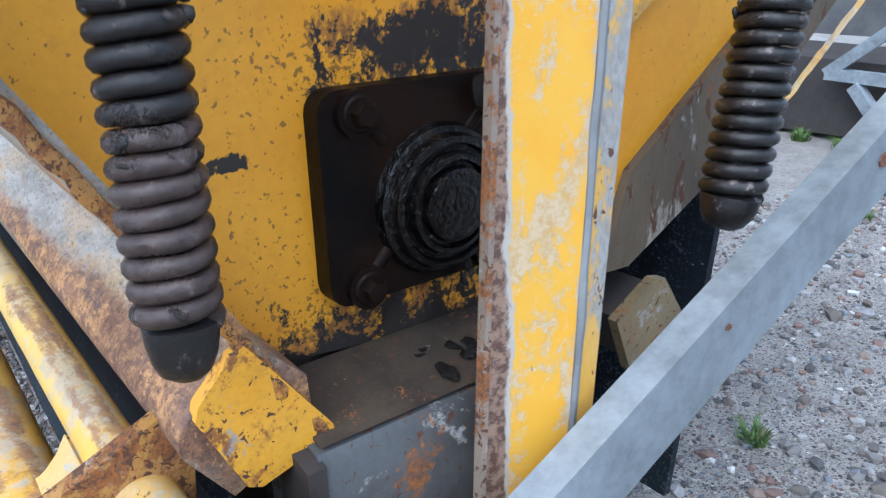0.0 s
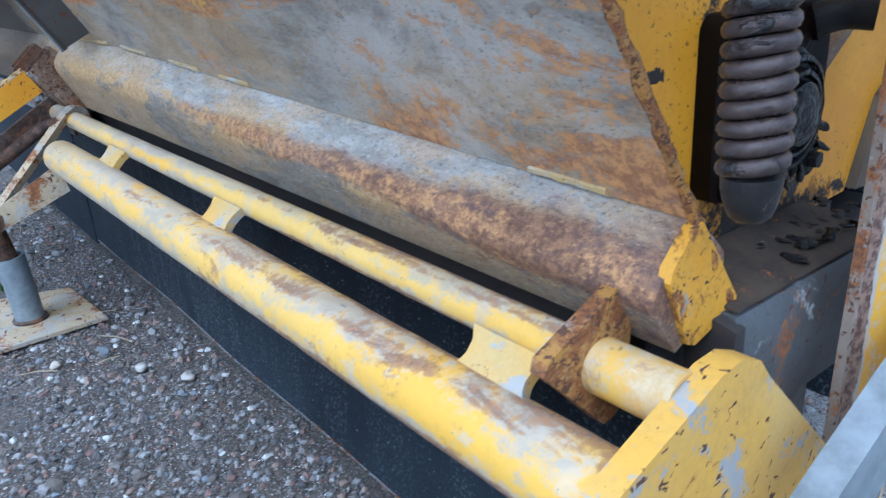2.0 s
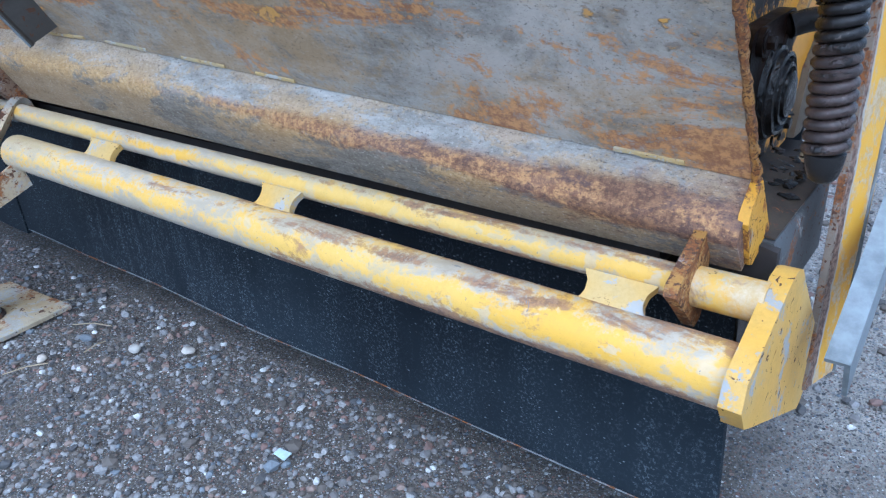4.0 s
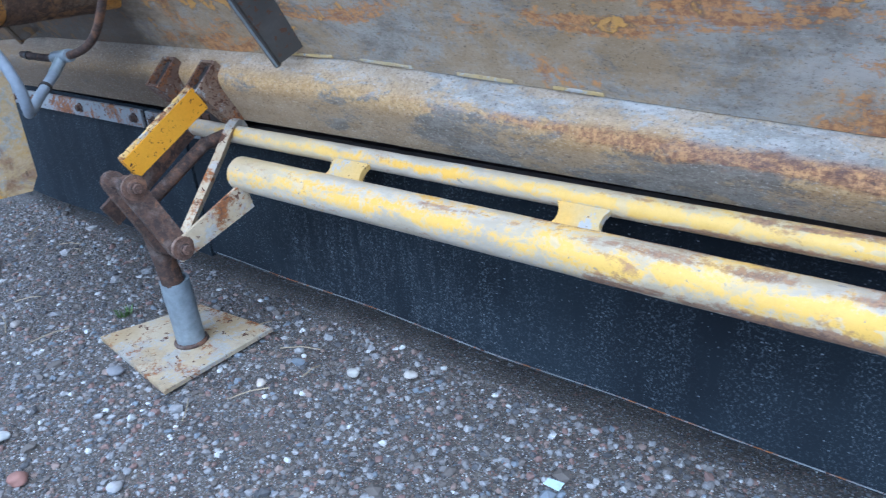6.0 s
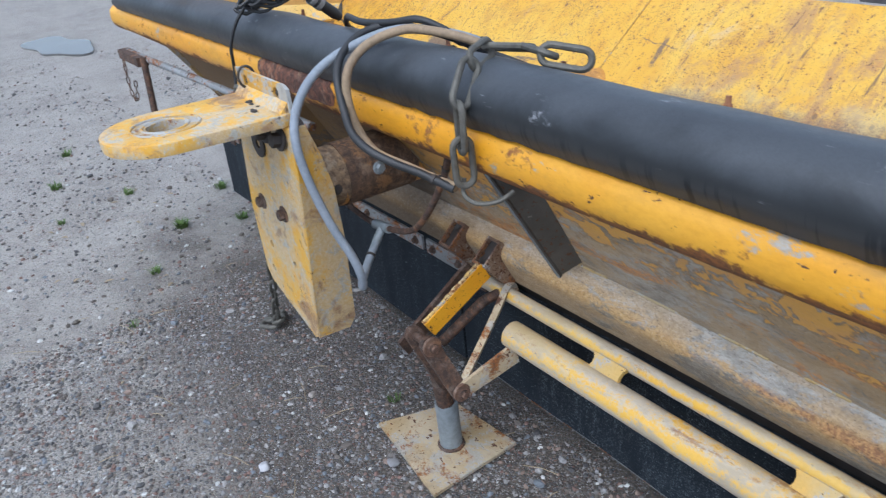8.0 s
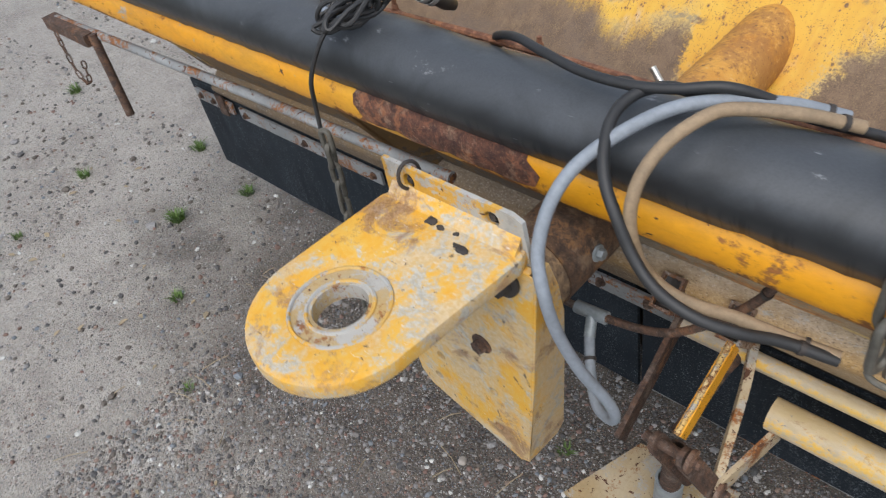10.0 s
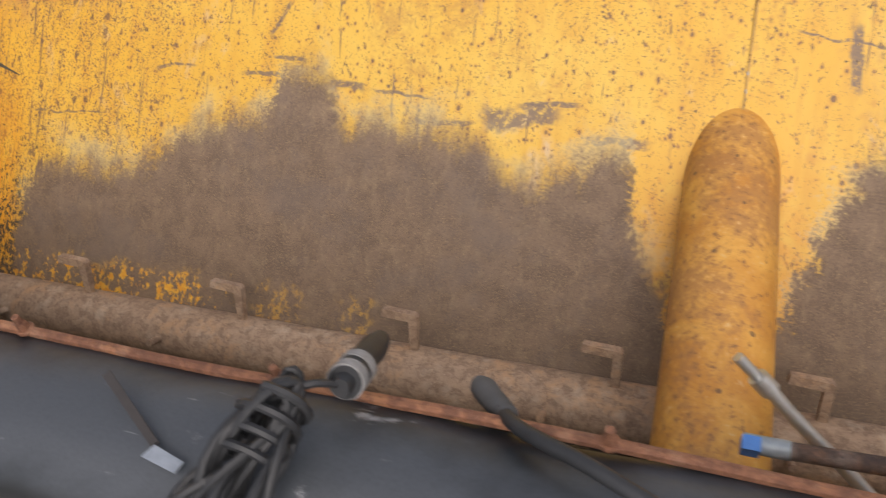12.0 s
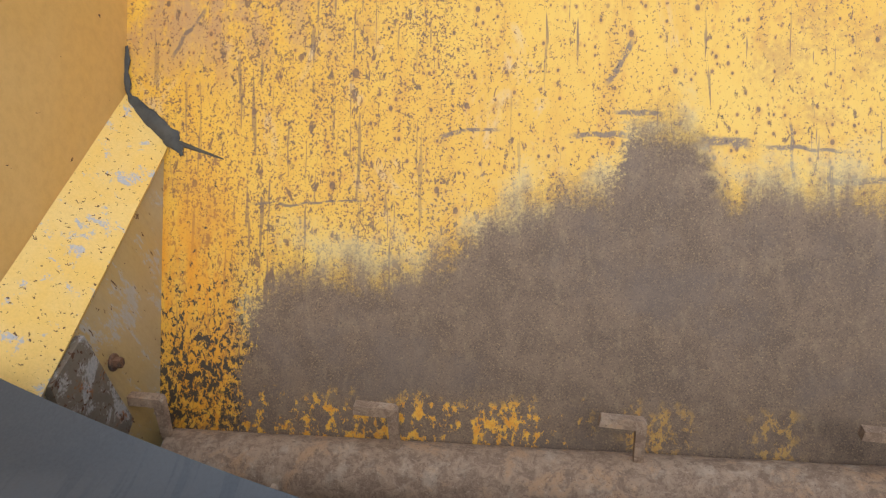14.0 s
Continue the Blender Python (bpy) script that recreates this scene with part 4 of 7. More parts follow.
def sweep(points, radius, sides=10, bm=None, closed=False, ends=True):
    """A round bar along points; radius may be a list."""
    bm = bm or bmesh.new()
    pts = [Vector(p) for p in points]
    n = len(pts)
    rad = radius if isinstance(radius, (list, tuple)) else [radius] * n
    loops, up = [], None
    for i, p in enumerate(pts):
        a = pts[(i - 1) % n] if (closed or i) else p
        b = pts[(i + 1) % n] if (closed or i < n - 1) else p
        d = (b - a).normalized()
        if up is None:
            up = d.orthogonal().normalized()
        up = (up - d * up.dot(d)).normalized()
        side = d.cross(up)
        loops.append([bm.verts.new(p + rad[i] * (math.cos(2 * math.pi * k / sides) * up + math.sin(2 * math.pi * k / sides) * side)) for k in range(sides)])
    last = n if closed else n - 1
    for i in range(last):
        a, b = loops[i], loops[(i + 1) % n]
        shift = 0
        if closed and i == n - 1:
            shift = min(range(sides), key=lambda s: (a[0].co - b[s].co).length)
        for k in range(sides):
            bm.faces.new((a[k], a[(k + 1) % sides], b[(k + 1 + shift) % sides], b[(k + shift) % sides]))
    if ends and not closed:
        bm.faces.new(loops[0][::-1])
        bm.faces.new(loops[-1])
    return bm


def spline(points, steps=8):
    """A smooth line through points."""
    p = [Vector(q) for q in points]
    p = [2 * p[0] - p[1]] + p + [2 * p[-1] - p[-2]]
    out = []
    for i in range(1, len(p) - 2):
        for s in range(steps):
            t = s / steps
            out.append(0.5 * (2 * p[i] + t * (p[i + 1] - p[i - 1]) + t * t * (2 * p[i - 1] - 5 * p[i] + 4 * p[i + 1] - p[i + 2]) + t ** 3 * (3 * p[i] - p[i - 1] - 3 * p[i + 1] + p[i + 2])))
    return out + [p[-2]]


def tube(a, b, radius, bore, sides=32, rough=0.0, cuts=1):
    """A pipe with wall thickness from a to b."""
    bm = bmesh.new()
    a, b = Vector(a), Vector(b)
    d = (b - a).normalized()
    u = d.orthogonal().normalized()
    v = d.cross(u)

    def loop(p, r):
        return [bm.verts.new(p + r * (math.cos(2 * math.pi * k / sides) * u + math.sin(2 * math.pi * k / sides) * v)) for k in range(sides)]

    rows = [loop(a + (b - a) * i / cuts, radius + rough * random.uniform(-1, 1)) for i in range(cuts + 1)]
    inner = [loop(a, bore), loop(b, bore)]
    seq = [inner[0], *rows, inner[1], inner[0]]
    for p, q in zip(seq, seq[1:]):
        for k in range(sides):
            bm.faces.new((p[k], p[(k + 1) % sides], q[(k + 1) % sides], q[k]))
    return bm


def roughen(bm, amount, scale, seed=0.0):
    for v in bm.verts:
        v.co += amount * noise.noise_vector(v.co * scale + Vector((seed, seed, seed)))
    return bm


def hexbolt(at, direction, across, height, bm=None):
    """A hexagonal bolt head on a round washer."""
    bm = bm or bmesh.new()
    d = Vector(direction).normalized()
    u = d.orthogonal().normalized()
    v = d.cross(u)
    p = Vector(at)

    def loop(r, h, n):
        return [bm.verts.new(p + h * d + r * (math.cos(2 * math.pi * k / n) * u + math.sin(2 * math.pi * k / n) * v)) for k in range(n)]

    for r0, h0, h1, n in ((across * 0.85, -0.001, height * 0.22, 18), (across * 0.56, height * 0.2, height, 6)):
        a, b, c = loop(r0, h0, n), loop(r0, h1 - 0.0012, n), loop(r0 * 0.88, h1, n)
        for p0, q0 in ((a, b), (b, c)):
            for k in range(n):
                bm.faces.new((p0[k], p0[(k + 1) % n], q0[(k + 1) % n], q0[k]))
        bm.faces.new(c)
    return bm


def link_loop(centre, along, across, length, width, wire):
    """One oval chain link."""
    c, a, b = Vector(centre), Vector(along).normalized(), Vector(across).normalized()
    half, r = (length - width) / 2, (width - wire * 2) / 2 + wire * 0.0
    pts = []
    for k in range(9):
        t = -math.pi / 2 + math.pi * k / 8
        pts.append(c + a * (half + r * math.cos(t)) + b * r * math.sin(t))
    for k in range(9):
        t = math.pi / 2 + math.pi * k / 8
        pts.append(c + a * (-half + r * math.cos(t)) + b * r * math.sin(t))
    return sweep(pts, wire, 8, closed=True)


def chain(name, path, link, width, wire, material, label, at):
    """A chain of links along a line of points."""
    root = thing(name, at, label, "chain")
    pts = [Vector(p) for p in path]
    dist = [0.0]
    for p, q in zip(pts, pts[1:]):
        dist.append(dist[-1] + (q - p).length)

    def where(s):
        for i in range(len(pts) - 1):
            if s <= dist[i + 1]:
                return pts[i].lerp(pts[i + 1], (s - dist[i]) / max(1e-6, dist[i + 1] - dist[i]))
        return pts[-1]

    pitch, s, flip = link - 2.6 * wire, 0.0, 0
    while s < dist[-1]:
        p, q = where(max(0, s - pitch / 2)), where(s + pitch / 2)
        d = (q - p).normalized() if (q - p).length > 1e-5 else Vector((0, 0, -1))
        o = d.orthogonal().normalized()
        o = (Matrix.Rotation(math.pi / 2 * flip + 0.5 + random.uniform(-0.2, 0.2), 3, d) @ o)
        part("chain_link", link_loop((p + q) / 2, d, o, link, width, wire), material, root)
        s, flip = s + pitch, 1 - flip
    return root


# ---- ground: one sheet, fine where the camera passes ----
SLOPE = -0.0092


def ground_z(x, y):
    near = max(0.0, 1.0 - max(0.0, math.hypot(x + 1.2, y) - 4.0) / 6.0)
    bumps = 0.010 * noise.noise(Vector((x * 1.3, y * 1.3, 3.0))) + 0.004 * noise.noise(Vector((x * 6, y * 6, 9.0)))
    return SLOPE * max(-8.0, min(8.0, x)) + near * bumps


def ground_sheet():
    def steps(lo, hi, d):
        return [lo + d * i for i in range(int(round((hi - lo) / d)) + 1)]

    far = [8, 14, 30, 80, 250, 900]
    xs = [-v - 1 for v in reversed(far)] + steps(-4.6, 2.6, 0.04) + [v for v in far]
    ys = [-v for v in reversed(far)] + steps(-2.4, 3.6, 0.04) + [v for v in far]
    verts = [(x, y, ground_z(x, y) - 0.004) for y in ys for x in xs]
    w = len(xs)
    faces = [(j * w + i, j * w + i + 1, (j + 1) * w + i + 1, (j + 1) * w + i) for j in range(len(ys) - 1) for i in range(w - 1)]
    me = bpy.data.meshes.new("ground")
    me.from_pydata(verts, [], faces)
    for p in me.polygons:
        p.use_smooth = True
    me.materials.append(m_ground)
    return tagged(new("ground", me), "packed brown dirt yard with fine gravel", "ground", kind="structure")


ground_sheet()

# ---- the hopper of the spreader ----
XL, XR = -2.785, 0.11          # inner faces of the lower end walls
hopper = thing("spreader_hopper", (-1.35, 0.38, 0.41), "long worn yellow steel spreader hopper with rusty scoured sides", "spreader hopper")


def weld_z(x):
    """Height of the seam between wall and sill: high along the middle, low at both ends."""
    return 0.497 + 0.061 * min(1.0, max(0.0, (0.165 - x) / 1.0), 9) if x > -1.35 else 0.497 + 0.061 * min(1.0, max(0.0, (x + 2.85) / 1.0))


def weld_y(z):
    return 0.236 - (z - 0.497) * 0.62


# sloping front wall, thick plate, cut to follow the sill
bm = bmesh.new()
cols = [-2.90, -2.6, -2.3, -1.85, -1.35, -0.835, -0.6, -0.35, -0.1, 0.160]
rows_ = 8
TOPY, TOPZ = 0.006, 0.865
grid = []
for x in cols:
    z0 = weld_z(x)
    y0 = weld_y(z0)
    grid.append([[bm.verts.new((x, y0 + (TOPY - y0) * k / rows_ + o, z0 + (TOPZ - z0) * k / rows_ + 0.6 * o)) for k in range(rows_ + 1)] for o in (0.0, 0.007)])
for a, b in zip(grid, grid[1:]):
    for k in range(rows_):
        bm.faces.new((a[0][k], b[0][k], b[0][k + 1], a[0][k + 1]))
        bm.faces.new((a[1][k], a[1][k + 1], b[1][k + 1], b[1][k]))
    bm.faces.new((a[0][0], a[1][0], b[1][0], b[0][0]))
    bm.faces.new((a[0][-1], b[0][-1], b[1][-1], a[1][-1]))
for c in (grid[0], grid[-1]):
    for k in range(rows_):
        bm.faces.new((c[0][k], c[0][k + 1], c[1][k + 1], c[1][k]))
part("front_wall", bm, m_wall, hopper, "scoured grey wall with orange rust and yellow flakes")

# rusty raw edge of the front wall at the end
p0, p1 = Vector((0.166, 0.277, 0.430)), Vector((0.162, TOPY, TOPZ))
part("wall_edge", roughen(sweep([p0.lerp(p1, i / 60) for i in range(61)], [0.0042 + 0.0016 * noise.noise(Vector((i * 0.9, 2, 8))) for i in range(61)], 7), 0.0032, 95), worn_paint("flaking_edge", (0.48, 0.22, 0.03), (0.36, 0.18, 0.05), 0.6, 0.46, 0.55, 60), hopper, "flaking rusty plate edge")

# sill beam along the foot of the wall: sloping top face, rounded fold, front face
bm = bmesh.new()
loops = []
for x in [-2.84, -2.6, -2.3, -1.85, -1.35, -0.835, -0.6, -0.35, -0.1, 0.165]:
    zw = weld_z(x)
    lift = zw - 0.497
    fold = Vector((0.192 - lift * 0.45, 0.455 + lift * 0.95))
    weld = Vector((weld_y(zw) + 0.004, zw + 0.001))
    foot = Vector((0.222 - lift * 0.2, 0.412 + lift * 0.25))
    prof = [weld]
    for k in range(7):
        t = k / 6
        a, b = weld.lerp(fold, 0.72), fold.lerp(foot, 0.28)
        prof.append((1 - t) ** 2 * a + 2 * t * (1 - t) * fold + t * t * b)
    prof += [foot, foot + Vector((0.05, 0.022)), weld + Vector((0.03, -0.03))]
    loops.append([bm.verts.new((x, p.x, p.y)) for p in prof])
for a, b in zip(loops, loops[1:]):
    for k in range(len(a)):
        j = (k + 1) % len(a)
        bm.faces.new((a[k], a[j], b[j], b[k]))
bm.faces.new(loops[0])
bm.faces.new(loops[-1][::-1])
part("sill_beam", bm, m_beam, hopper, "grey primed sill beam, rust-scabbed towards one end", smooth=0.9)

# end cap of the sill
cap = [(0.236, 0.498), (0.228, 0.495), (0.208, 0.474), (0.206, 0.466), (0.228, 0.417), (0.236, 0.414), (0.282, 0.427), (0.281, 0.435)]
part("sill_cap", roughen(prism(cap, "x", 0.160, 0.170), 0.001, 60), m_cap, hopper, "chipped bright yellow end cap", bevel=0.002)

# weld beads between wall and sill
weld_paint = worn_paint("weld_paint", (0.52, 0.37, 0.15), (0.48, 0.40, 0.26), 0.52, 0.58, 0.65, 40, 0, (1, 1, 1), (0.5, 0.49, 0.46))
for x0, x1 in ((-1.02, -0.86), (-0.80, -0.70), (-0.62, -0.53), (-0.47, -0.40), (0.03, 0.10)):
    pts = [(x0 + (x1 - x0) * i / 14, weld_y(weld_z(x0 + (x1 - x0) * i / 14)) - 0.002, weld_z(x0 + (x1 - x0) * i / 14) + 0.004) for i in range(15)]
    part("weld_bead", roughen(sweep(pts, 0.0034, 6), 0.0014, 120), weld_paint, hopper)

# rim lip: a folded channel along the top of the front wall
lip = [(-0.008, 0.818), (-0.022, 0.820), (-0.036, 0.836), (-0.041, 0.852), (-0.041, 0.874), (-0.036, 0.890), (-0.022, 0.902), (0.0, 0.906), (0.03, 0.906), (0.03, 0.899), (0.004, 0.896), (-0.012, 0.886), (-0.014, 0.84)]
bm = bmesh.new()
loops = []
for i in range(61):
    x = -3.17 + 3.5 * i / 60
    sag = 0.0025 * noise.noise(Vector((x * 2.2, 4, 1)))
    loops.append([bm.verts.new((x, p[0] + sag, p[1] + 0.6 * sag)) for p in lip])
for a, b in zip(loops, loops[1:]):
    for k in range(len(lip)):
        j = (k + 1) % len(lip)
        bm.faces.new((a[k], a[j], b[j], b[k]))
bm.faces.new(loops[0])
bm.faces.new(loops[-1][::-1])
part("rim_lip", bm, m_rim, hopper, "bright yellow folded rim with chipped edges", smooth=0.9)
# rust-burnt stretch of the rim above the hitch
rust_lip = [(-0.0395, 0.846)] + lip[3:8]
bm = bmesh.new()
loops = []
for i in range(25):
    x = -1.775 + 0.355 * i / 24
    w = 0.002 + 0.0012 * noise.noise(Vector((x * 40, 1, 2)))
    edge_ = max(0.0, 1 - i / 5) - max(0.0, (i - 19) / 5)
    loops.append([bm.verts.new((x + edge_ * 0.05 * noise.noise(Vector((n * 1.7, i // 12, 5.0))), p[0] - w * (1 if n < 5 else 0.4), p[1] + (w if n > 3 else 0) + 0.009 * (n == 0) * noise.noise(Vector((x * 24, 3, 3))))) for n, p in enumerate(rust_lip)])
for a, b in zip(loops, loops[1:]):
    for k in range(5):
        bm.faces.new((a[k], a[k + 1], b[k + 1], b[k]))
part("rust_scale", bm, rust_mat("rim_rust_scale", (0.050, 0.022, 0.017), (0.15, 0.062, 0.038), (0.27, 0.11, 0.05), (0.40, 0.27, 0.18), 0.55), hopper, "flaking red-brown rust scale", smooth=0.9)

# inner and outer skins of the rear wall
def back_y(z):
    return -0.297 + 1.373 * z


bm = bmesh.new()
nx, nz = 60, 16
vs = [[None] * (nz + 1) for _ in range(nx + 1)]
for i in range(nx + 1):
    x = -3.05 + 3.17 * i / nx
    for k in range(nz + 1):
        z = 0.50 + 0.425 * k / nz
        dent = 0.004 * noise.noise(Vector((x * 1.7, z * 3, 7)))
        vs[i][k] = bm.verts.new((x, back_y(z) + dent, z - dent))
for i in range(nx):
    for k in range(nz):
        bm.faces.new((vs[i][k], vs[i + 1][k], vs[i + 1][k + 1], vs[i][k + 1]))
ret = bmesh.ops.extrude_face_region(bm, geom=list(bm.faces))
bmesh.ops.translate(bm, verts=[g for g in ret["geom"] if isinstance(g, bmesh.types.BMVert)], vec=(0, 0.006, -0.008))
part("back_wall", bm, m_back, hopper, "pale yellow inside wall with a large bare brown rusted field")
part("outer_skin", prism([(0.50, 0.45), (0.56, 0.44), (0.99, 0.735), (0.99, 0.80), (0.97, 0.80)], "x", -2.78, 0.10), plain("dirty_underside", (0.13, 0.105, 0.08), 0.85, 0.0, 0.45, 30), hopper, "dirty brown underside of the rear wall")
part("back_rim", prism([(0.965, 0.918), (1.04, 0.905), (1.045, 0.87), (1.035, 0.87), (1.03, 0.897), (0.965, 0.91)], "x", -3.17, 0.33), m_rim, hopper, "folded rear rim", bevel=0.003)

# lower end walls and the sloping ledges above them
right = [(0.262, 0.462), (0.30, 0.446), (0.45, 0.426), (0.56, 0.43), (0.596, 0.514), (0.767, 0.634), (0.99, 0.795), (0.012, 0.86)]
part("end_wall", prism(right, "x", 0.102, XR), m_end, hopper, "deep yellow end wall with oily black smears")
leftw = [(0.235, 0.50), (0.42, 0.48), (0.735, 0.742), (0.02, 0.806)]
web = worn_paint("web_paint", (0.46, 0.32, 0.12), (0.42, 0.33, 0.19), 0.54, 0.60, 0.66, 20, 0, (1, 1, 0.4), (0.36, 0.33, 0.27), dirt=0.35)
part("end_wall", prism(leftw, "x", XL - 0.040, XL - 0.032), web, hopper, "dusty yellow-grey end web")


def ledge():
    bm = bmesh.new()
    v = [bm.verts.new(p) for p in ((XL - 0.025, 0.03, 0.814), (XL - 0.025, 0.745, 0.748), (XL - 0.093, 0.805, 0.792), (XL - 0.093, 0.03, 0.896))]
    w = [bm.verts.new((p.co.x - 0.004, p.co.y, p.co.z - 0.008)) for p in v]
    bm.faces.new(v)
    bm.faces.new(w[::-1])
    for i in range(4):
        bm.faces.new((v[i], w[i], w[(i + 1) % 4], v[(i + 1) % 4]))
    bmesh.ops.subdivide_edges(bm, edges=list(bm.edges), cuts=14, use_grid_fill=True)
    return roughen(bm, 0.0012, 40)


part("end_ledge", ledge(), m_ledge, hopper, "pale yellow sloping ledge with grey chips")
part("end_plate", prism([(0.0, 0.86), (0.815, 0.785), (1.04, 0.965), (1.0, 1.22), (-0.02, 1.22)], "x", XL - 0.104, XL - 0.094), m_plate, hopper, "flat tan-yellow upper end plate")
# ledge and plate mirrored at the right end, unseen, to shade the end wall
v_ = [(XR + 0.002, 0.03, 0.835), (XR + 0.002, 0.80, 0.800), (XR + 0.070, 0.86, 0.835), (XR + 0.070, 0.03, 0.896)]
bm = bmesh.new()
top_, low_ = [bm.verts.new(p) for p in v_], [bm.verts.new((p[0], p[1], p[2] - 0.008)) for p in v_]
bm.faces.new(top_)
bm.faces.new(low_[::-1])
for i in range(4):
    bm.faces.new((top_[i], low_[i], low_[(i + 1) % 4], top_[(i + 1) % 4]))
part("end_ledge", bm, m_ledge, hopper, "pale yellow sloping ledge with grey chips")
part("end_plate", prism([(0.14, 0.86), (0.815, 0.835), (1.04, 0.965), (1.0, 1.22), (0.14, 1.22)], "x", XR + 0.071, XR + 0.081), m_plate, hopper, "flat tan-yellow upper end plate")
seam = spline([(XL - 0.092, back_y(0.835) - 0.002, 0.835), (XL - 0.088, back_y(0.797) - 0.004, 0.800), (XL - 0.055, back_y(0.775) - 0.006, 0.780), (XL - 0.020, back_y(0.757) - 0.005, 0.760), (XL + 0.000, back_y(0.740) - 0.002, 0.742)], 6)
seam_bm = roughen(sweep(seam, [0.0025, 0.003, 0.004, 0.003, 0.0045, 0.005, 0.003, 0.004, 0.006, 0.007, 0.009, 0.011, 0.013, 0.014, 0.012, 0.010, 0.011, 0.012, 0.013, 0.011, 0.008, 0.006, 0.004, 0.003, 0.002], 10), 0.007, 85)
for v in seam_bm.verts:
    off_ = (v.co.y - back_y(v.co.z) + 0.004) * 0.72
    v.co.y -= off_ * 0.35
    v.co.z += off_ * 0.48
part("patch_seam", seam_bm, plain("dark_sealant", (0.055, 0.053, 0.047), 0.8, 0.0, 0.5, 50, 0.7), hopper, "dark sealant smeared along the corner seam")
part("seam_smear", roughen(sweep([(XL - 0.01, back_y(0.752) - 0.001, 0.752), (XL + 0.06, back_y(0.738) - 0.001, 0.738)], [0.004, 0.001], 6), 0.001, 90), plain("sealant_smear", (0.07, 0.062, 0.05), 0.8), hopper)

# seam up the rear wall above the cross tube, and gusset braces outside
part("wall_seam", sweep([(-1.397, back_y(z) - 0.0005, z) for z in (0.755, 0.79, 0.83, 0.92)], 0.0018, 6), worn_paint("seam_paint", (0.42, 0.25, 0.06), (0.5, 0.3, 0.08), 0.55, 0.56, 0.6, 40), hopper)


def brace(x):
    """Gusset plate between sill and rim, set askew: web against the wall, narrow folded outer edge."""
    bm = bmesh.new()
    web = [(0.004, -0.018, 0.824), (-0.006, 0.150, 0.555), (0.014, 0.187, 0.577), (0.040, 0.074, 0.762), (0.044, 0.030, 0.826)]
    va = [bm.verts.new((x + a, b, c)) for a, b, c in web]
    vb = [bm.verts.new((x + a - 0.005, b + 0.002, c)) for a, b, c in web]
    bm.faces.new(va)
    bm.faces.new(vb[::-1])
    for k in range(5):
        bm.faces.new((va[k], vb[k], vb[(k + 1) % 5], va[(k + 1) % 5]))
    sweep([(x + 0.001, -0.019, 0.822), (x - 0.003, 0.066, 0.686), (x - 0.009, 0.149, 0.553)], 0.006, 6, bm)
    return bm


m_brace = worn_paint("brace_paint", (0.050, 0.046, 0.042), (0.095, 0.088, 0.08), 0.60, 0.60, 0.62, 18)
part("brace", brace(-0.930), m_brace, hopper, "grimy pressed gusset brace")
part("brace_edge", roughen(sweep([(-0.926 - 0.010 * i / 20, -0.0235 + 0.168 * i / 20, 0.8215 - 0.269 * i / 20) for i in range(21)], 0.0022, 6), 0.0006, 80), m_galv, hopper, "bare worn edge of the brace")
part("brace", brace(-1.86), m_wall, hopper, "grimy pressed gusset brace")

# cross tube through the hopper
part("cross_tube", tube((-1.40, -0.125, 0.705), (-1.40, 0.80, 0.690), 0.066, 0.058, 40), m_cross, hopper, "thick orange-yellow cross tube")
m_sleeve = rust_mat("sleeve_rust", (0.055, 0.036, 0.028), (0.15, 0.088, 0.052), (0.26, 0.135, 0.055), (0.30, 0.22, 0.15), 0.55)
part("tube_sleeve", tube((-1.40, -0.066, 0.705), (-1.40, 0.105, 0.703), 0.0700, 0.0655, 40, 0.0008, 12), m_sleeve, hopper, "rusty brown sleeve on the cross tube")
part("tube_collar", tube((-1.40, -0.128, 0.705), (-1.40, -0.064, 0.705), 0.0665, 0.050, 40, 0.0006, 6), rust_mat("collar_rust", (0.11, 0.075, 0.050), (0.27, 0.185, 0.11), (0.36, 0.24, 0.13), (0.42, 0.35, 0.26), 0.6), hopper, "tan rusty collar on the tube end", bevel=0.003)
part("collar_bolt", hexbolt((-1.334, -0.098, 0.700), (1, 0, 0), 0.014, 0.006), m_dark, hopper)
part("bolt_head", hexbolt((-1.331, 0.004, 0.718), (1, 0, 0.1), 0.017, 0.012), m_galv, hopper, "dull zinc bolt head")

# oily end box under the right end wall, closing underside
part("end_box", prism([(0.112, 0.436), (0.18, 0.426), (0.184, 0.420), (0.184, 0.335), (0.112, 0.335)], "y", 0.264, 0.475), worn_paint("end_box_steel", (0.050, 0.048, 0.046), (0.100, 0.104, 0.107), 0.60, 0.545, 0.62, 24, 0, (1, 1, 1), (0.20, 0.22, 0.23), 0.5, 0.7), hopper, "bare grey steel end box with oily top", bevel=0.003)
part("oily_top", roughen(prism([(0.112, 0.4375), (0.178, 0.4285), (0.180, 0.4300), (0.112, 0.4420)], "y", 0.268, 0.475), 0.001, 60), worn_paint("oily_dirt", (0.022, 0.016, 0.011), (0.070, 0.050, 0.030), 0.62, 0.575, 0.62, 40, 0, (1, 1, 1), (0.10, 0.078, 0.050), 0.85, 0.4), hopper, "oily dirt on the box top")
part("box_cap", prism([(0.150, 0.431), (0.187, 0.422), (0.187, 0.345), (0.150, 0.345)], "y", 0.2545, 0.266), m_dark, hopper)
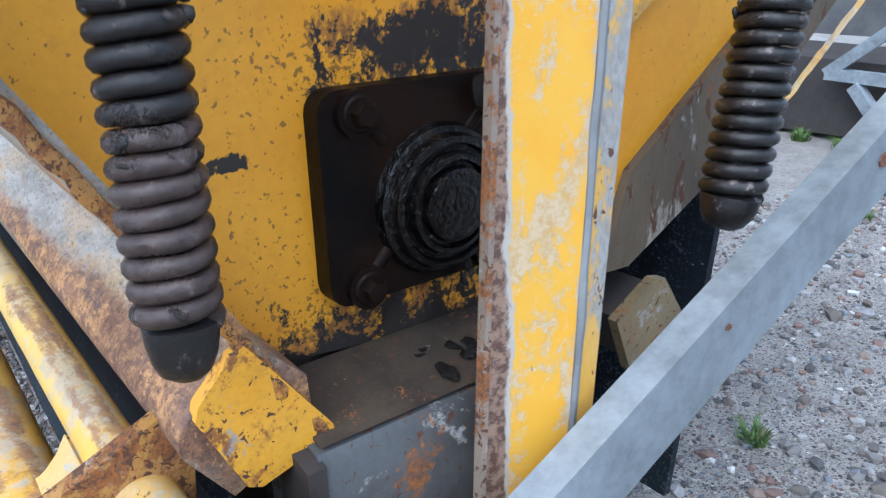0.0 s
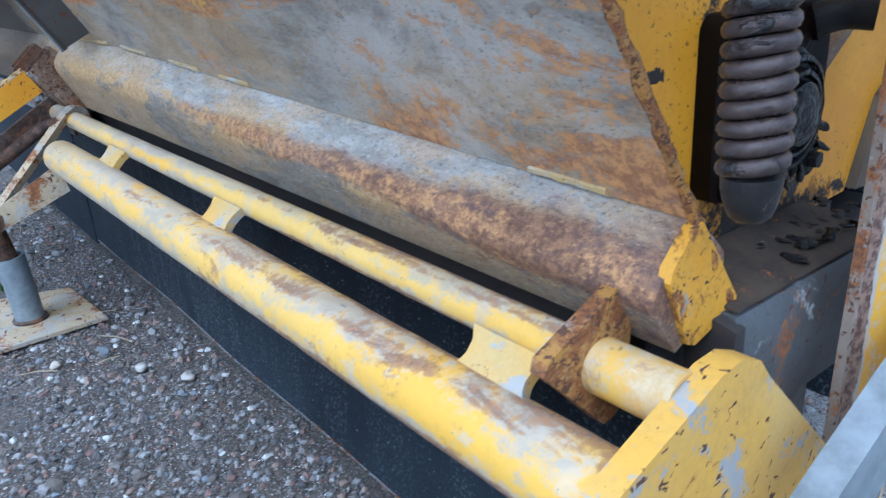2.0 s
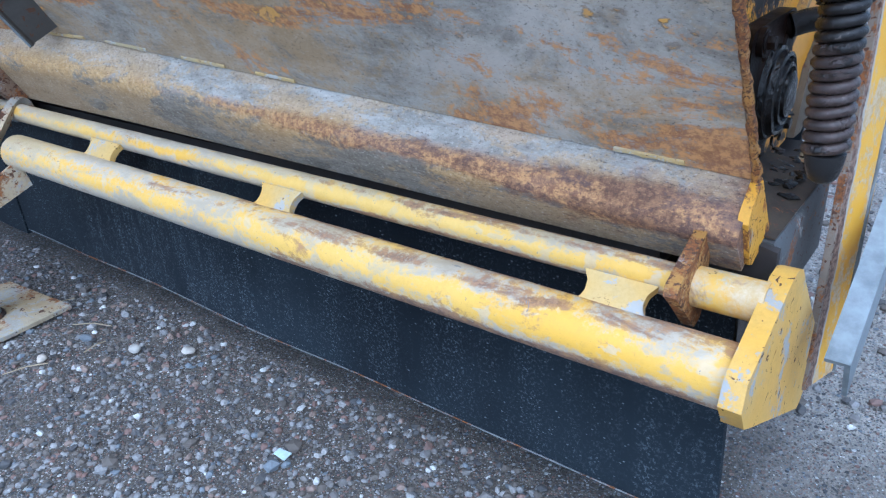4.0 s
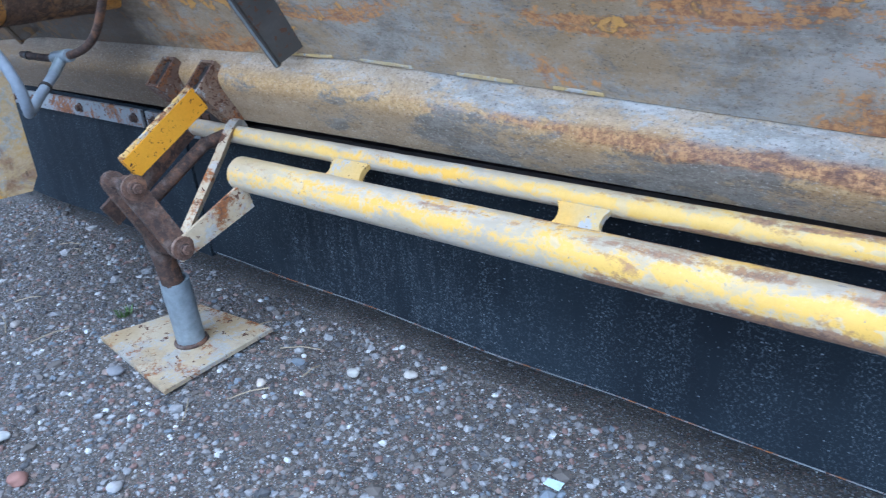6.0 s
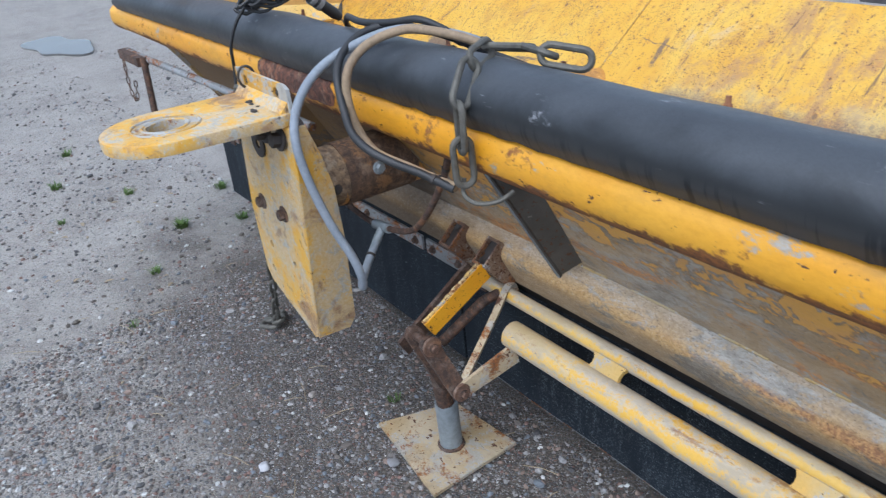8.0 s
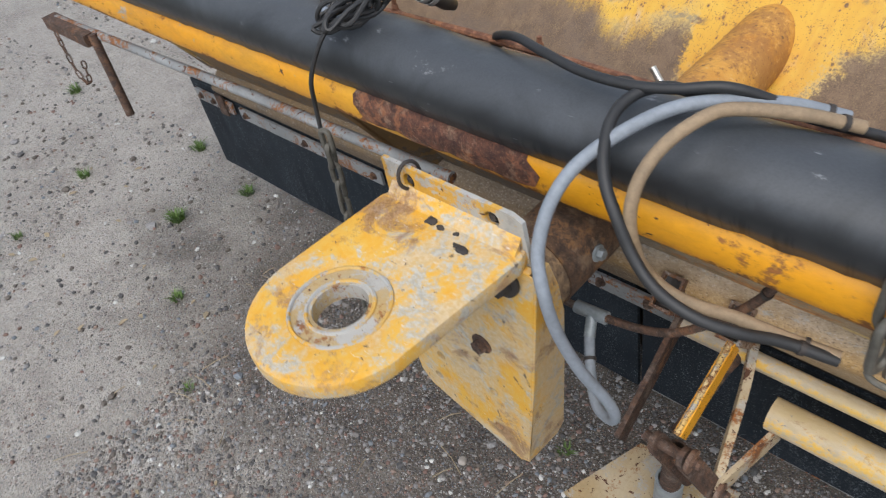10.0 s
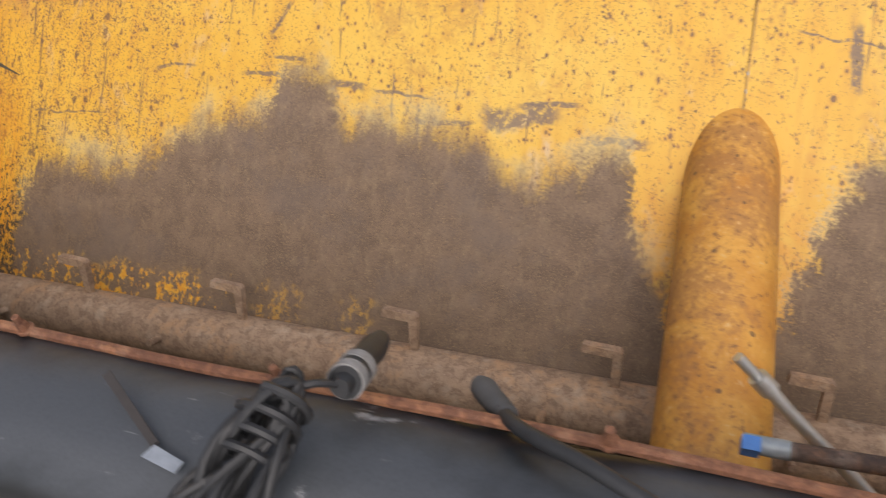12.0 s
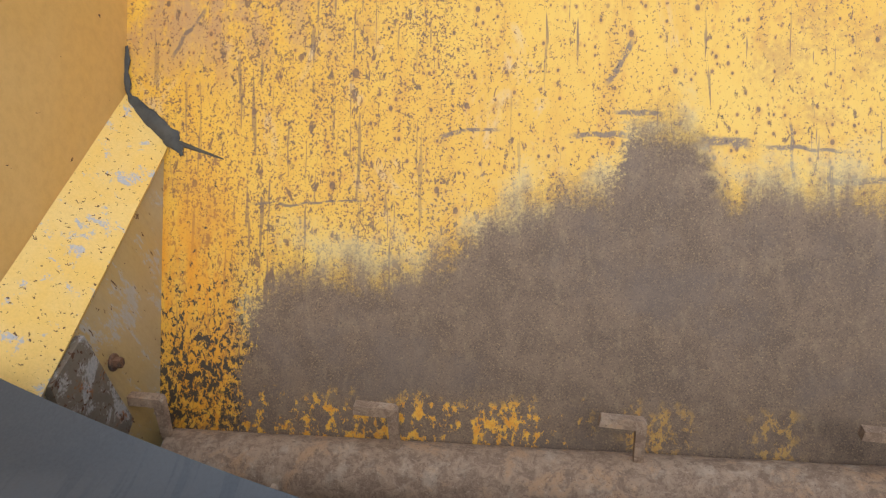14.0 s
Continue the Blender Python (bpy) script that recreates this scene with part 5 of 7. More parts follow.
part("trough_floor", prism([(0.235, 0.42), (0.52, 0.42), (0.52, 0.50), (0.46, 0.505), (0.40, 0.475), (0.36, 0.455), (0.30, 0.458), (0.255, 0.472), (0.235, 0.474)], "x", -2.78, 0.10), m_soil, hopper, "dark dirt-caked trough floor")
part("side_flange", prism([(0.596, 0.514), (0.767, 0.634), (0.985, 0.79), (1.05, 0.76), (0.72, 0.49), (0.60, 0.43), (0.565, 0.432)], "x", 0.100, 0.1185), worn_paint("dirty_flange", (0.085, 0.066, 0.045), (0.155, 0.120, 0.078), 0.57, 0.57, 0.60, 16, 0, (1, 1, 0.4), (0.19, 0.155, 0.11), 0.8, 0.6), hopper, "dirty brown flange along the end wall")
part("rear_sill_cap", prism([(0.570, 0.392), (0.618, 0.418), (0.632, 0.415), (0.660, 0.376), (0.657, 0.366), (0.606, 0.333), (0.592, 0.338)], "x", 0.124, 0.134), worn_paint("muddy_plate", (0.17, 0.125, 0.065), (0.25, 0.19, 0.10), 0.55, 0.56, 0.62, 24, dirt=0.5), hopper, "mud-stained tan end plate", bevel=0.002)
part("rear_sill", prism([(0.576, 0.392), (0.62, 0.412), (0.652, 0.372), (0.606, 0.340)], "x", -2.78, 0.124), m_dark, hopper)

part("flange_edge", roughen(sweep([(0.122, 0.760 + 0.19 * i / 30, 0.507 + 0.13 * i / 30) for i in range(31)], 0.0035, 6), 0.001, 80), m_hitch, hopper, "worn yellow flange edge")

# rear skirt seen past the end wall
part("rear_skirt", prism([(0.735, 0.10), (0.745, 0.10), (0.80, 0.48), (0.79, 0.48)], "x", -2.7, 0.085), m_flap, hopper, "black rubber skirt on the rear side")

# rust patch under the fat bolt bracket in the far corner
corner = [(0.406, 0.766), (0.398, 0.770), (0.330, 0.785), (0.290, 0.70), (0.30, 0.60), (0.372, 0.600), (0.384, 0.665)]
part("corner_bracket", prism(corner, "x", XL - 0.031, XL - 0.020), worn_paint("grimy_plate", (0.12, 0.10, 0.078), (0.17, 0.145, 0.11), 0.52, 0.56, 0.6, 24, dirt=0.6), hopper, "dark grimy corner plate", bevel=0.002)
part("bolt_head", hexbolt((XL - 0.031, 0.418, 0.674), (1, 0, 0), 0.014, 0.012), m_rust, hopper)

# agitator: rusted tube with bent pegs
AY, AZ = 0.345, 0.515
agit = thing("agitator_shaft", (-1.35, AY, AZ - 0.04), "brown rusted agitator tube with bent pegs in the hopper", "agitator")
part("tube", tube((-2.775, AY, AZ), (0.10, AY, AZ), 0.047, 0.040, 40, 0.0005, 70), m_agit, agit)


def peg(x, turn, name="peg"):
    """A bent flat peg: short stem, then a bar lying along the tube."""
    d = Vector((0, math.sin(turn), math.cos(turn)))
    c = Vector((x, AY, AZ))
    side = Vector((1, 0, 0))
    flat = bmesh.new()
    n = d.cross(side)
    bent = ((-0.0065, 0.040), (0.0065, 0.040), (0.0065, 0.106), (0.0025, 0.110), (-0.050, 0.113), (-0.052, 0.100), (-0.0065, 0.097))
    f0 = [flat.verts.new(c + side * u + d * h + n * 0.0045) for u, h in bent]
    f1 = [flat.verts.new(c + side * u + d * h - n * (0.010 if h > 0.09 else 0.0045)) for u, h in bent]
    flat.faces.new(f0)
    flat.faces.new(f1[::-1])
    for k in range(len(bent)):
        j = (k + 1) % len(bent)
        flat.faces.new((f0[k], f1[k], f1[j], f0[j]))
    return part(name, roughen(flat, 0.0012, 70), m_agit, agit, "", bevel=0.0015)


for x in (-2.775, -2.455, -2.140, -1.832, -1.523, -1.250, -0.94, -0.63, -0.32):
    peg(x, 0.54 + random.uniform(-0.05, 0.05))
for i in range(8):
    c = Vector((-2.61 + 0.331 * i, AY, AZ))
    d = Vector((0, math.sin(-0.85), math.cos(-0.85)))
    part("peg", sweep([c + d * 0.042, c + d * 0.072], 0.006, 6), m_agit, agit)
bm = bmesh.new()
for i in range(260):
    p = Vector((random.uniform(-2.7, -1.1), random.uniform(0.245, 0.30), 0.470 + random.uniform(0, 0.014)))
    a = random.uniform(-0.7, 0.7)
    q = Vector((math.cos(a), math.sin(a) * 0.5, random.uniform(-0.1, 0.1))) * random.uniform(0.015, 0.05)
    sweep([p - q, p + q], random.uniform(0.0008, 0.0018), 4, bm)
tagged(part("old_straw", bm, m_straw, None), "old straw and grit lying on the trough floor", "straw", kind="stuff")

# ---- rubber cover bent over the front rim ----
cover = thing("rubber_cover", (-1.4, 0.03, 0.90), "thick black rubber sheet bent over the yellow rim", "rubber cover")
prof = spline([(0, -0.036, 0.901), (0, -0.050, 0.935), (0, -0.036, 0.972), (0, 0.005, 0.994), (0, 0.052, 0.991), (0, 0.086, 0.975), (0, 0.114, 0.952)], 5)
bm = bmesh.new()
outer, inner = [], []
N = 150
for i in range(N + 1):
    x = -3.05 + 3.40 * i / N
    end = max(0.0, (-2.45 - x) / 0.6)
    wave = 0.006 * noise.noise(Vector((x * 1.6, 2, 0))) + 0.003 * noise.noise(Vector((x * 5.5, 5, 0)))
    ro, ri = [], []
    for k, p in enumerate(prof):
        t = k / (len(prof) - 1)
        y = p.y + wave * t
        z = p.z + wave * (0.3 + t) - 0.045 * end * t
        fade = 0.5 * (1 - math.cos(math.pi * min(1, t * 1.6)))
        z -= 0.010 * max(0, min(1, (-1.8 - x) / 0.7)) * fade
        a, b = prof[max(0, k - 1)], prof[min(len(prof) - 1, k + 1)]
        nrm = Vector((0, -(b.z - a.z), (b.y - a.y))).normalized()
        fray = 0.004 * noise.noise(Vector((x * 45, 0, 4))) if k == 0 else 0
        ro.append(bm.verts.new((x, y, z + fray)))
        ri.append(bm.verts.new((x, y - nrm.y * 0.007, z - nrm.z * 0.007 + fray)))
    outer.append(ro)
    inner.append(ri)
M = len(prof)
for i in range(N):
    for k in range(M - 1):
        bm.faces.new((outer[i][k], outer[i + 1][k], outer[i + 1][k + 1], outer[i][k + 1]))
        bm.faces.new((inner[i][k], inner[i][k + 1], inner[i + 1][k + 1], inner[i + 1][k]))
    bm.faces.new((outer[i][0], inner[i][0], inner[i + 1][0], outer[i + 1][0]))
    bm.faces.new((outer[i][-1], outer[i + 1][-1], inner[i + 1][-1], inner[i][-1]))
for i in (0, N):
    for k in range(M - 1):
        bm.faces.new((outer[i][k], outer[i][k + 1], inner[i][k + 1], inner[i][k]))
part("sheet", bm, m_cover, cover)
# the sheet runs on past the bar near the far end, with a curved edge
bm = bmesh.new()
rows_x = [-3.02 + 0.03 * i for i in range(28)]
top, low = [], []
for x in rows_x:
    w = 0.012 + 0.175 * max(0.0, min(1.0, (-2.20 - x) / 0.62)) ** 1.35
    e0 = 0.045 * max(0.0, (-2.45 - x) / 0.6) + 0.010 * max(0, min(1, (-1.8 - x) / 0.7))
    for lst, o in ((top, 0.0), (low, -0.006)):
        lst.append([bm.verts.new((x, 0.110 + (w + 0.010) * k / 6, 0.953 - e0 + o - 0.25 * (w * k / 6) ** 1.0 + 0.05 * w * math.sin(k))) for k in range(7)])
for i in range(len(rows_x) - 1):
    for k in range(6):
        bm.faces.new((top[i][k], top[i + 1][k], top[i + 1][k + 1], top[i][k + 1]))
        bm.faces.new((low[i][k], low[i][k + 1], low[i + 1][k + 1], low[i + 1][k]))
    bm.faces.new((top[i][6], top[i + 1][6], low[i + 1][6], low[i][6]))
    bm.faces.new((top[i][0], low[i][0], low[i + 1][0], top[i + 1][0]))
for i in (0, -1):
    for k in range(6):
        bm.faces.new((top[i][k], top[i][k + 1], low[i][k + 1], low[i][k]))
part("inner_lap", bm, m_lap, cover, "grey dusty lap of rubber reaching into the hopper")
# clamping bar on the inner edge
bar = [(-2.98 + 0.1 * i, 0.114 + 0.002 * math.sin(i), 0.957 - 0.045 * max(0, (-2.45 - (-2.98 + 0.1 * i)) / 0.6) - 0.010 * max(0, min(1, (-1.8 - (-2.98 + 0.1 * i)) / 0.7))) for i in range(33)]
part("clamp_bar", roughen(sweep(spline(bar, 3), 0.0062, 8), 0.0008, 70), m_rust_red, cover, "red-rusted clamping bar")
for i in range(10):
    x = -2.728 + 0.307 * i
    k = min(range(33), key=lambda j: abs(bar[j][0] - x))
    bolt = hexbolt((x, bar[k][1], bar[k][2] + 0.004), (0, 0.1, 1), 0.011, 0.012)
    sweep([(x, bar[k][1], bar[k][2] + 0.010), (x, bar[k][1] + 0.002, bar[k][2] + 0.026)], 0.0042, 8, bolt)
    part("nut", bolt, m_rust_red, cover, "red-rusted nut on a bolt end")

# ---- end bearing ----
bearing = thing("flange_bearing", (0.115, 0.388, 0.49), "square cast flange bearing caked in black grease", "bearing")
BY, BZ = 0.386, 0.545
HY, HZ = 0.394, 0.534
sq = []
for cx, cy, a0 in ((0.062, 0.052, 0), (-0.062, 0.052, 90), (-0.062, -0.052, 180), (0.062, -0.052, 270)):
    for k in range(5):
        a = radians(a0 + 22.5 * k)
        sq.append((BY + cx + 0.014 * math.cos(a), BZ + cy + 0.014 * math.sin(a)))
part("flange", prism(sq, "x", XR, 0.126), m_flange, bearing, "", bevel=0.003)
hub = bmesh.new()
rings = [(0.050, 0.126), (0.048, 0.132), (0.0445, 0.1335), (0.0425, 0.140), (0.0385, 0.1412), (0.0370, 0.1375), (0.0335, 0.1378), (0.0318, 0.1435), (0.0285, 0.1440), (0.0270, 0.1400), (0.0245, 0.1402), (0.0235, 0.1460), (0.020, 0.1475), (0.010, 0.1470), (0.003, 0.1475)]
prev = None
for r, x in rings:
    cur = [hub.verts.new((x, HY + r * math.cos(2 * math.pi * k / 64), HZ + r * math.sin(2 * math.pi * k / 64))) for k in range(64)]
    if prev:
        for k in range(64):
            hub.faces.new((prev[k], prev[(k + 1) % 64], cur[(k + 1) % 64], cur[k]))
    prev = cur
hub.faces.new(prev)
part("hub", roughen(hub, 0.0007, 80), m_hub, bearing, "grease-covered hub rings", smooth=0.6)
for dy, dz in ((-0.052, 0.052), (-0.052, -0.055), (0.052, 0.05), (0.052, -0.055)):
    part("boss", tube((0.126, BY + dy, BZ + dz), (0.132, BY + dy, BZ + dz), 0.014, 0.002, 24), m_flange, bearing)
    part("bolt_head", hexbolt((0.132, BY + dy, BZ + dz), (1, 0, 0), 0.0130, 0.009), m_flange if dy < 0 else m_grease, bearing)
    part("rib", roughen(sweep([(0.1235, BY + dy * 0.95, BZ + dz * 0.95), (0.1245, BY + dy * 0.62, BZ + dz * 0.62)], 0.0048, 10), 0.001, 80), m_flange, bearing)
part("grease_nipple_arm", sweep(spline([(0.130, 0.425, 0.597), (0.148, 0.436, 0.602), (0.166, 0.444, 0.601)], 4), 0.0125, 14), m_grease, bearing, "stub arm thick with grease")
smear = bmesh.new()
for i in range(34):
    a = random.gauss(5.55, 0.28)
    r = random.uniform(0.040, 0.066)
    m_ = Matrix.Translation((0.128 + random.uniform(0, 0.008), HY + r * math.cos(a), HZ + r * math.sin(a))) @ Matrix.Rotation(a, 4, "X") @ Matrix.Diagonal((0.6, random.uniform(1.0, 2.6), random.uniform(0.5, 1.0), 1))
    bmesh.ops.create_icosphere(smear, subdivisions=2, radius=random.uniform(0.002, 0.0055), matrix=m_)
for i in range(46):
    m_ = Matrix.Translation((random.uniform(0.113, 0.165), random.gauss(0.445, 0.035), random.uniform(0.433, 0.437))) @ Matrix.Rotation(random.uniform(0, 3), 4, "Z") @ Matrix.Diagonal((1, random.uniform(1.0, 2.6), 0.4, 1))
    bmesh.ops.create_icosphere(smear, subdivisions=2, radius=random.uniform(0.002, 0.0065), matrix=m_)
tagged(part("grease", roughen(smear, 0.0035, 130), m_grease, bearing, "smeared lumps of black grease", smooth=2.0), kind="stuff")

# ---- springs hanging in front of the end wall ----
def coil(name, foot, head, radius, wire, turns, material, label, tip):
    root = thing(name, foot, label, "spring", "tension springs")
    a, b = Vector(foot), Vector(head)
    d = (b - a).normalized()
    u = d.orthogonal().normalized()
    v = d.cross(u)
    n = turns * 28
    pts = [a + (b - a) * i / n + radius * (math.cos(2 * math.pi * i / 28) * u + math.sin(2 * math.pi * i / 28) * v) for i in range(n + 1)]
    part("coil", roughen(sweep(pts, wire, 10), 0.0007, 70), material, root)
    prev, plug = None, bmesh.new()
    for r, h in ((0.003, -0.0245), (radius * 0.45, -0.0240), (radius * 0.78, -0.0205), (radius * 0.98, -0.0145), (radius * 1.08, -0.0075), (radius * 1.12, 0.0), (radius - wire, 0.004), (radius - wire, 0.06), (0.002, 0.061)):
        cur = [plug.verts.new(a + d * h + r * (math.cos(2 * math.pi * k / 28) * u + math.sin(2 * math.pi * k / 28) * v)) for k in range(28)]
        if prev:
            for k in range(28):
                plug.faces.new((prev[k], prev[(k + 1) % 28], cur[(k + 1) % 28], cur[k]))
        else:
            plug.faces.new(cur[::-1])
        prev = cur
    plug.faces.new(prev)
    part("end_plug", roughen(plug, 0.0016, 60), tip, root, "rounded rusty end plug")
    bm = bmesh.new()
    for _ in range(260):
        t = random.uniform(0.30, 1.0) ** 0.7
        w = random.uniform(0, 6.28)
        bmesh.ops.create_icosphere(bm, subdivisions=1, radius=random.uniform(0.0012, 0.0026 + 0.003 * t), matrix=Matrix.Translation(a + (b - a) * t + (radius + wire * 0.7) * (math.cos(w) * u + math.sin(w) * v)))
    tagged(part("grime", roughen(bm, 0.003, 110), m_dark, root, "flakes of tar and rust on the upper coils", smooth=2.0), kind="stuff")
    part("core_rod", sweep([a, b], radius - wire * 1.6, 10), m_dark, root)
    return root


coil("tension_spring", (0.2232, 0.1911, 0.547), (0.2126, 0.1977, 0.800), 0.0134, 0.0046, 27, m_spring, "heavy close-wound tension spring, brown and oily", m_spring_tar)
coil("tension_spring", (0.212, 0.590, 0.515), (0.212, 0.648, 0.790), 0.0186, 0.0052, 25, m_spring_tar, "tar-black tension spring beyond the post", m_spring_tar)

# ---- yellow post in front of the bearing ----
post = thing("steel_post", (0.234, 0.385, 0.30), "yellow painted folded steel post with worn grey edges", "post")


def askew(bm):
    """Turn the post's plates a little about the seam line."""
    for v in bm.verts:
        v.co.x += (v.co.y - 0.3985 - 0.0443 * (v.co.z - 0.22)) * 0.32
    return bm


part("face", askew(prism([(0.3455, 0.22), (0.3960, 0.22), (0.4245, 0.86), (0.3727, 0.86)], "x", 0.227, 0.235)), m_post, post, "", bevel=0.002)
part("side_lip", askew(prism([(0.3420, 0.22), (0.3452, 0.22), (0.3724, 0.86), (0.3692, 0.86)], "x", 0.2290, 0.2358)), worn_paint("post_edge", (0.20, 0.165, 0.135), (0.27, 0.22, 0.17), 0.58, 0.48, 0.58, 30), post, "bare rusty folded edge")
part("rear_strip", prism([(0.4010, 0.22), (0.4104, 0.22), (0.4534, 0.86), (0.4300, 0.86)], "x", 0.225, 0.2355), worn_paint("strip_paint", (0.66, 0.36, 0.04), (0.58, 0.38, 0.12), 0.505, 0.57, 0.62, 26, 0, (1, 1, 0.5), (0.24, 0.235, 0.22)), post, "narrow overlapping strip", bevel=0.0015)
part("seam", roughen(sweep([(0.2345, 0.3985 + 0.0284 * i / 24, 0.22 + 0.64 * i / 24) for i in range(25)], [0.0030 + 0.0012 * noise.noise(Vector((i * 1.3, 0, 3))) for i in range(25)], 6), 0.0012, 80), plain("seam_grey", (0.17, 0.18, 0.185), 0.6), post, "grey bead between face and strip")

# ---- galvanised bar that runs back from the guard rail ----
gal = thing("galvanised_bar", (0.27, 0.45, 0.40), "galvanised steel channel bar with rusty holes", "steel bar")
bm = bmesh.new()
A, B = Vector((0.268, 0.235, 0.320)), Vector((0.268, 1.0, 0.671))
d = (B - A).normalized()
up = Vector((0, -d.z, d.y))
sec = [(0.0, 0.026), (-0.022, 0.026), (-0.022, 0.021), (-0.005, 0.021), (-0.005, -0.028), (0.0, -0.028)]
la = [bm.verts.new(A + up * h + Vector((o, 0, 0))) for o, h in sec]
lb = [bm.verts.new(B + up * h + Vector((o, 0, 0))) for o, h in sec]
bm.faces.new(la)
bm.faces.new(lb[::-1])
for k in range(6):
    bm.faces.new((la[k], la[(k + 1) % 6], lb[(k + 1) % 6], lb[k]))
part("channel", bm, m_galv, gal, "", bevel=0.0012)
for s, r in ((0.36, 0.003), (0.60, 0.008), (0.635, 0.007), (0.66, 0.008), (0.685, 0.006)):
    p = A + (B - A) * s
    part("rust_spot", prism(ring(p.y, p.z + random.uniform(-0.008, 0.012), r, 12, 0.7), "x", 0.2682, 0.2692), m_rust_red, gal)

# ---- guard rail: two pipes joined by webs ----
rail = thing("guard_rail", (-0.45, 0.15, 0.36), "yellow double-pipe guard rail with worn paint", "guard rail")
OY, OZ, IY, IZ = 0.132, 0.358, 0.183, 0.4078
part("outer_pipe", tube((-1.075, OY, OZ), (0.200, OY, OZ), 0.0305, 0.026, 40, 0.0003, 40), m_pipe, rail, "thick pipe, rust along its upper side")
part("inner_pipe", tube((-1.285, IY, IZ), (0.199, IY, IZ), 0.0163, 0.013, 28, 0.0002, 40), m_thin, rail, "thin pipe")
part("pipe_sleeve", tube((0.137, IY, IZ), (0.200, IY, IZ), 0.0192, 0.0166, 28), m_hitch, rail, "worn sleeve between lug and end plate")
dirp = Vector((IY - OY, IZ - OZ)).normalized()
nrm = Vector((-dirp.y, dirp.x))
web_paint = worn_paint("web_plate_paint", (0.66, 0.40, 0.075), (0.55, 0.43, 0.21), 0.54, 0.585, 0.66, 24, 0, (1, 1, 1), (0.42, 0.41, 0.38))
for x0, x1 in ((-0.856, -0.787), (-0.433, -0.373), (0.042, 0.101)):
    bm = bmesh.new()
    out = []
    for s in (0.0, 1.0):
        flare = 0.008
        ol = [(x0 - flare, 0.024), (x0 - 0.002, 0.031), (x0, 0.037), (x0 - 0.001, 0.047), (x0 - flare, 0.058), (x1 + flare, 0.058), (x1 + 0.001, 0.047), (x1, 0.037), (x1 + 0.002, 0.031), (x1 + flare, 0.024)]
        out.append([bm.verts.new((x, OY + dirp.x * t + nrm.x * (s * 0.010 + 0.002), OZ + dirp.y * t + nrm.y * (s * 0.010 + 0.002))) for x, t in ol])
    bm.faces.new(out[0])
    bm.faces.new(out[1][::-1])
    for k in range(10):
        bm.faces.new((out[0][k], out[0][(k + 1) % 10], out[1][(k + 1) % 10], out[1][k]))
    part("web", bm, web_paint, rail, "", bevel=0.0015)
end_paint = worn_paint("rail_end_paint", (0.68, 0.39, 0.06), (0.62, 0.44, 0.17), 0.545, 0.60, 0.645, 20, 0, (1, 1, 1), (0.36, 0.36, 0.35), 0.5, 0.4)
kite = [(0.090, 0.386), (0.082, 0.362), (0.098, 0.336), (0.124, 0.320), (0.325, 0.206), (0.345, 0.204), (0.358, 0.216), (0.380, 0.262), (0.376, 0.276), (0.250, 0.404), (0.236, 0.421), (0.215, 0.430), (0.195, 0.428)]
part("end_plate", roughen(prism(kite, "x", 0.196, 0.215), 0.0008, 50), end_paint, rail, "scratched yellow end plate with a folded top edge", bevel=0.006)
part("hanger_lug", roughen(prism([(0.200, 0.458), (0.208, 0.456), (0.214, 0.446), (0.207, 0.374), (0.198, 0.364), (0.186, 0.362), (0.150, 0.400), (0.131, 0.420), (0.134, 0.429)], "x", 0.126, 0.138), 0.001, 60), worn_paint("lug_paint", (0.42, 0.22, 0.05), (0.36, 0.2, 0.07), 0.55, 0.455, 0.56, 34), rail, "rusted hanger lug with yellow traces", bevel=0.003)
arm = bmesh.new()
quad = [(-1.050, 0.118, 0.352), (-1.050, 0.128, 0.300), (-1.095, -0.006, 0.236), (-1.098, -0.012, 0.272)]
va = [arm.verts.new(p) for p in quad] + [arm.verts.new((p[0] - 0.010, p[1], p[2] - 0.002)) for p in quad]
for f in ((0, 1, 2, 3), (7, 6, 5, 4), (0, 4, 5, 1), (1, 5, 6, 2), (2, 6, 7, 3), (3, 7, 4, 0)):
    arm.faces.new([va[i] for i in f])
part("strap", sweep(spline([(-1.147, 0.205, 0.405), (-1.146, 0.196, 0.426), (-1.138, 0.172, 0.424), (-1.124, 0.120, 0.378), (-1.104, 0.010, 0.275)], 6), 0.0105, 4), m_foot, rail, "flat tan strap hooked round the thin pipe", bevel=0.001)
part("bracket_arm", arm, m_foot, rail, "tan rusty bracket arm", bevel=0.003)

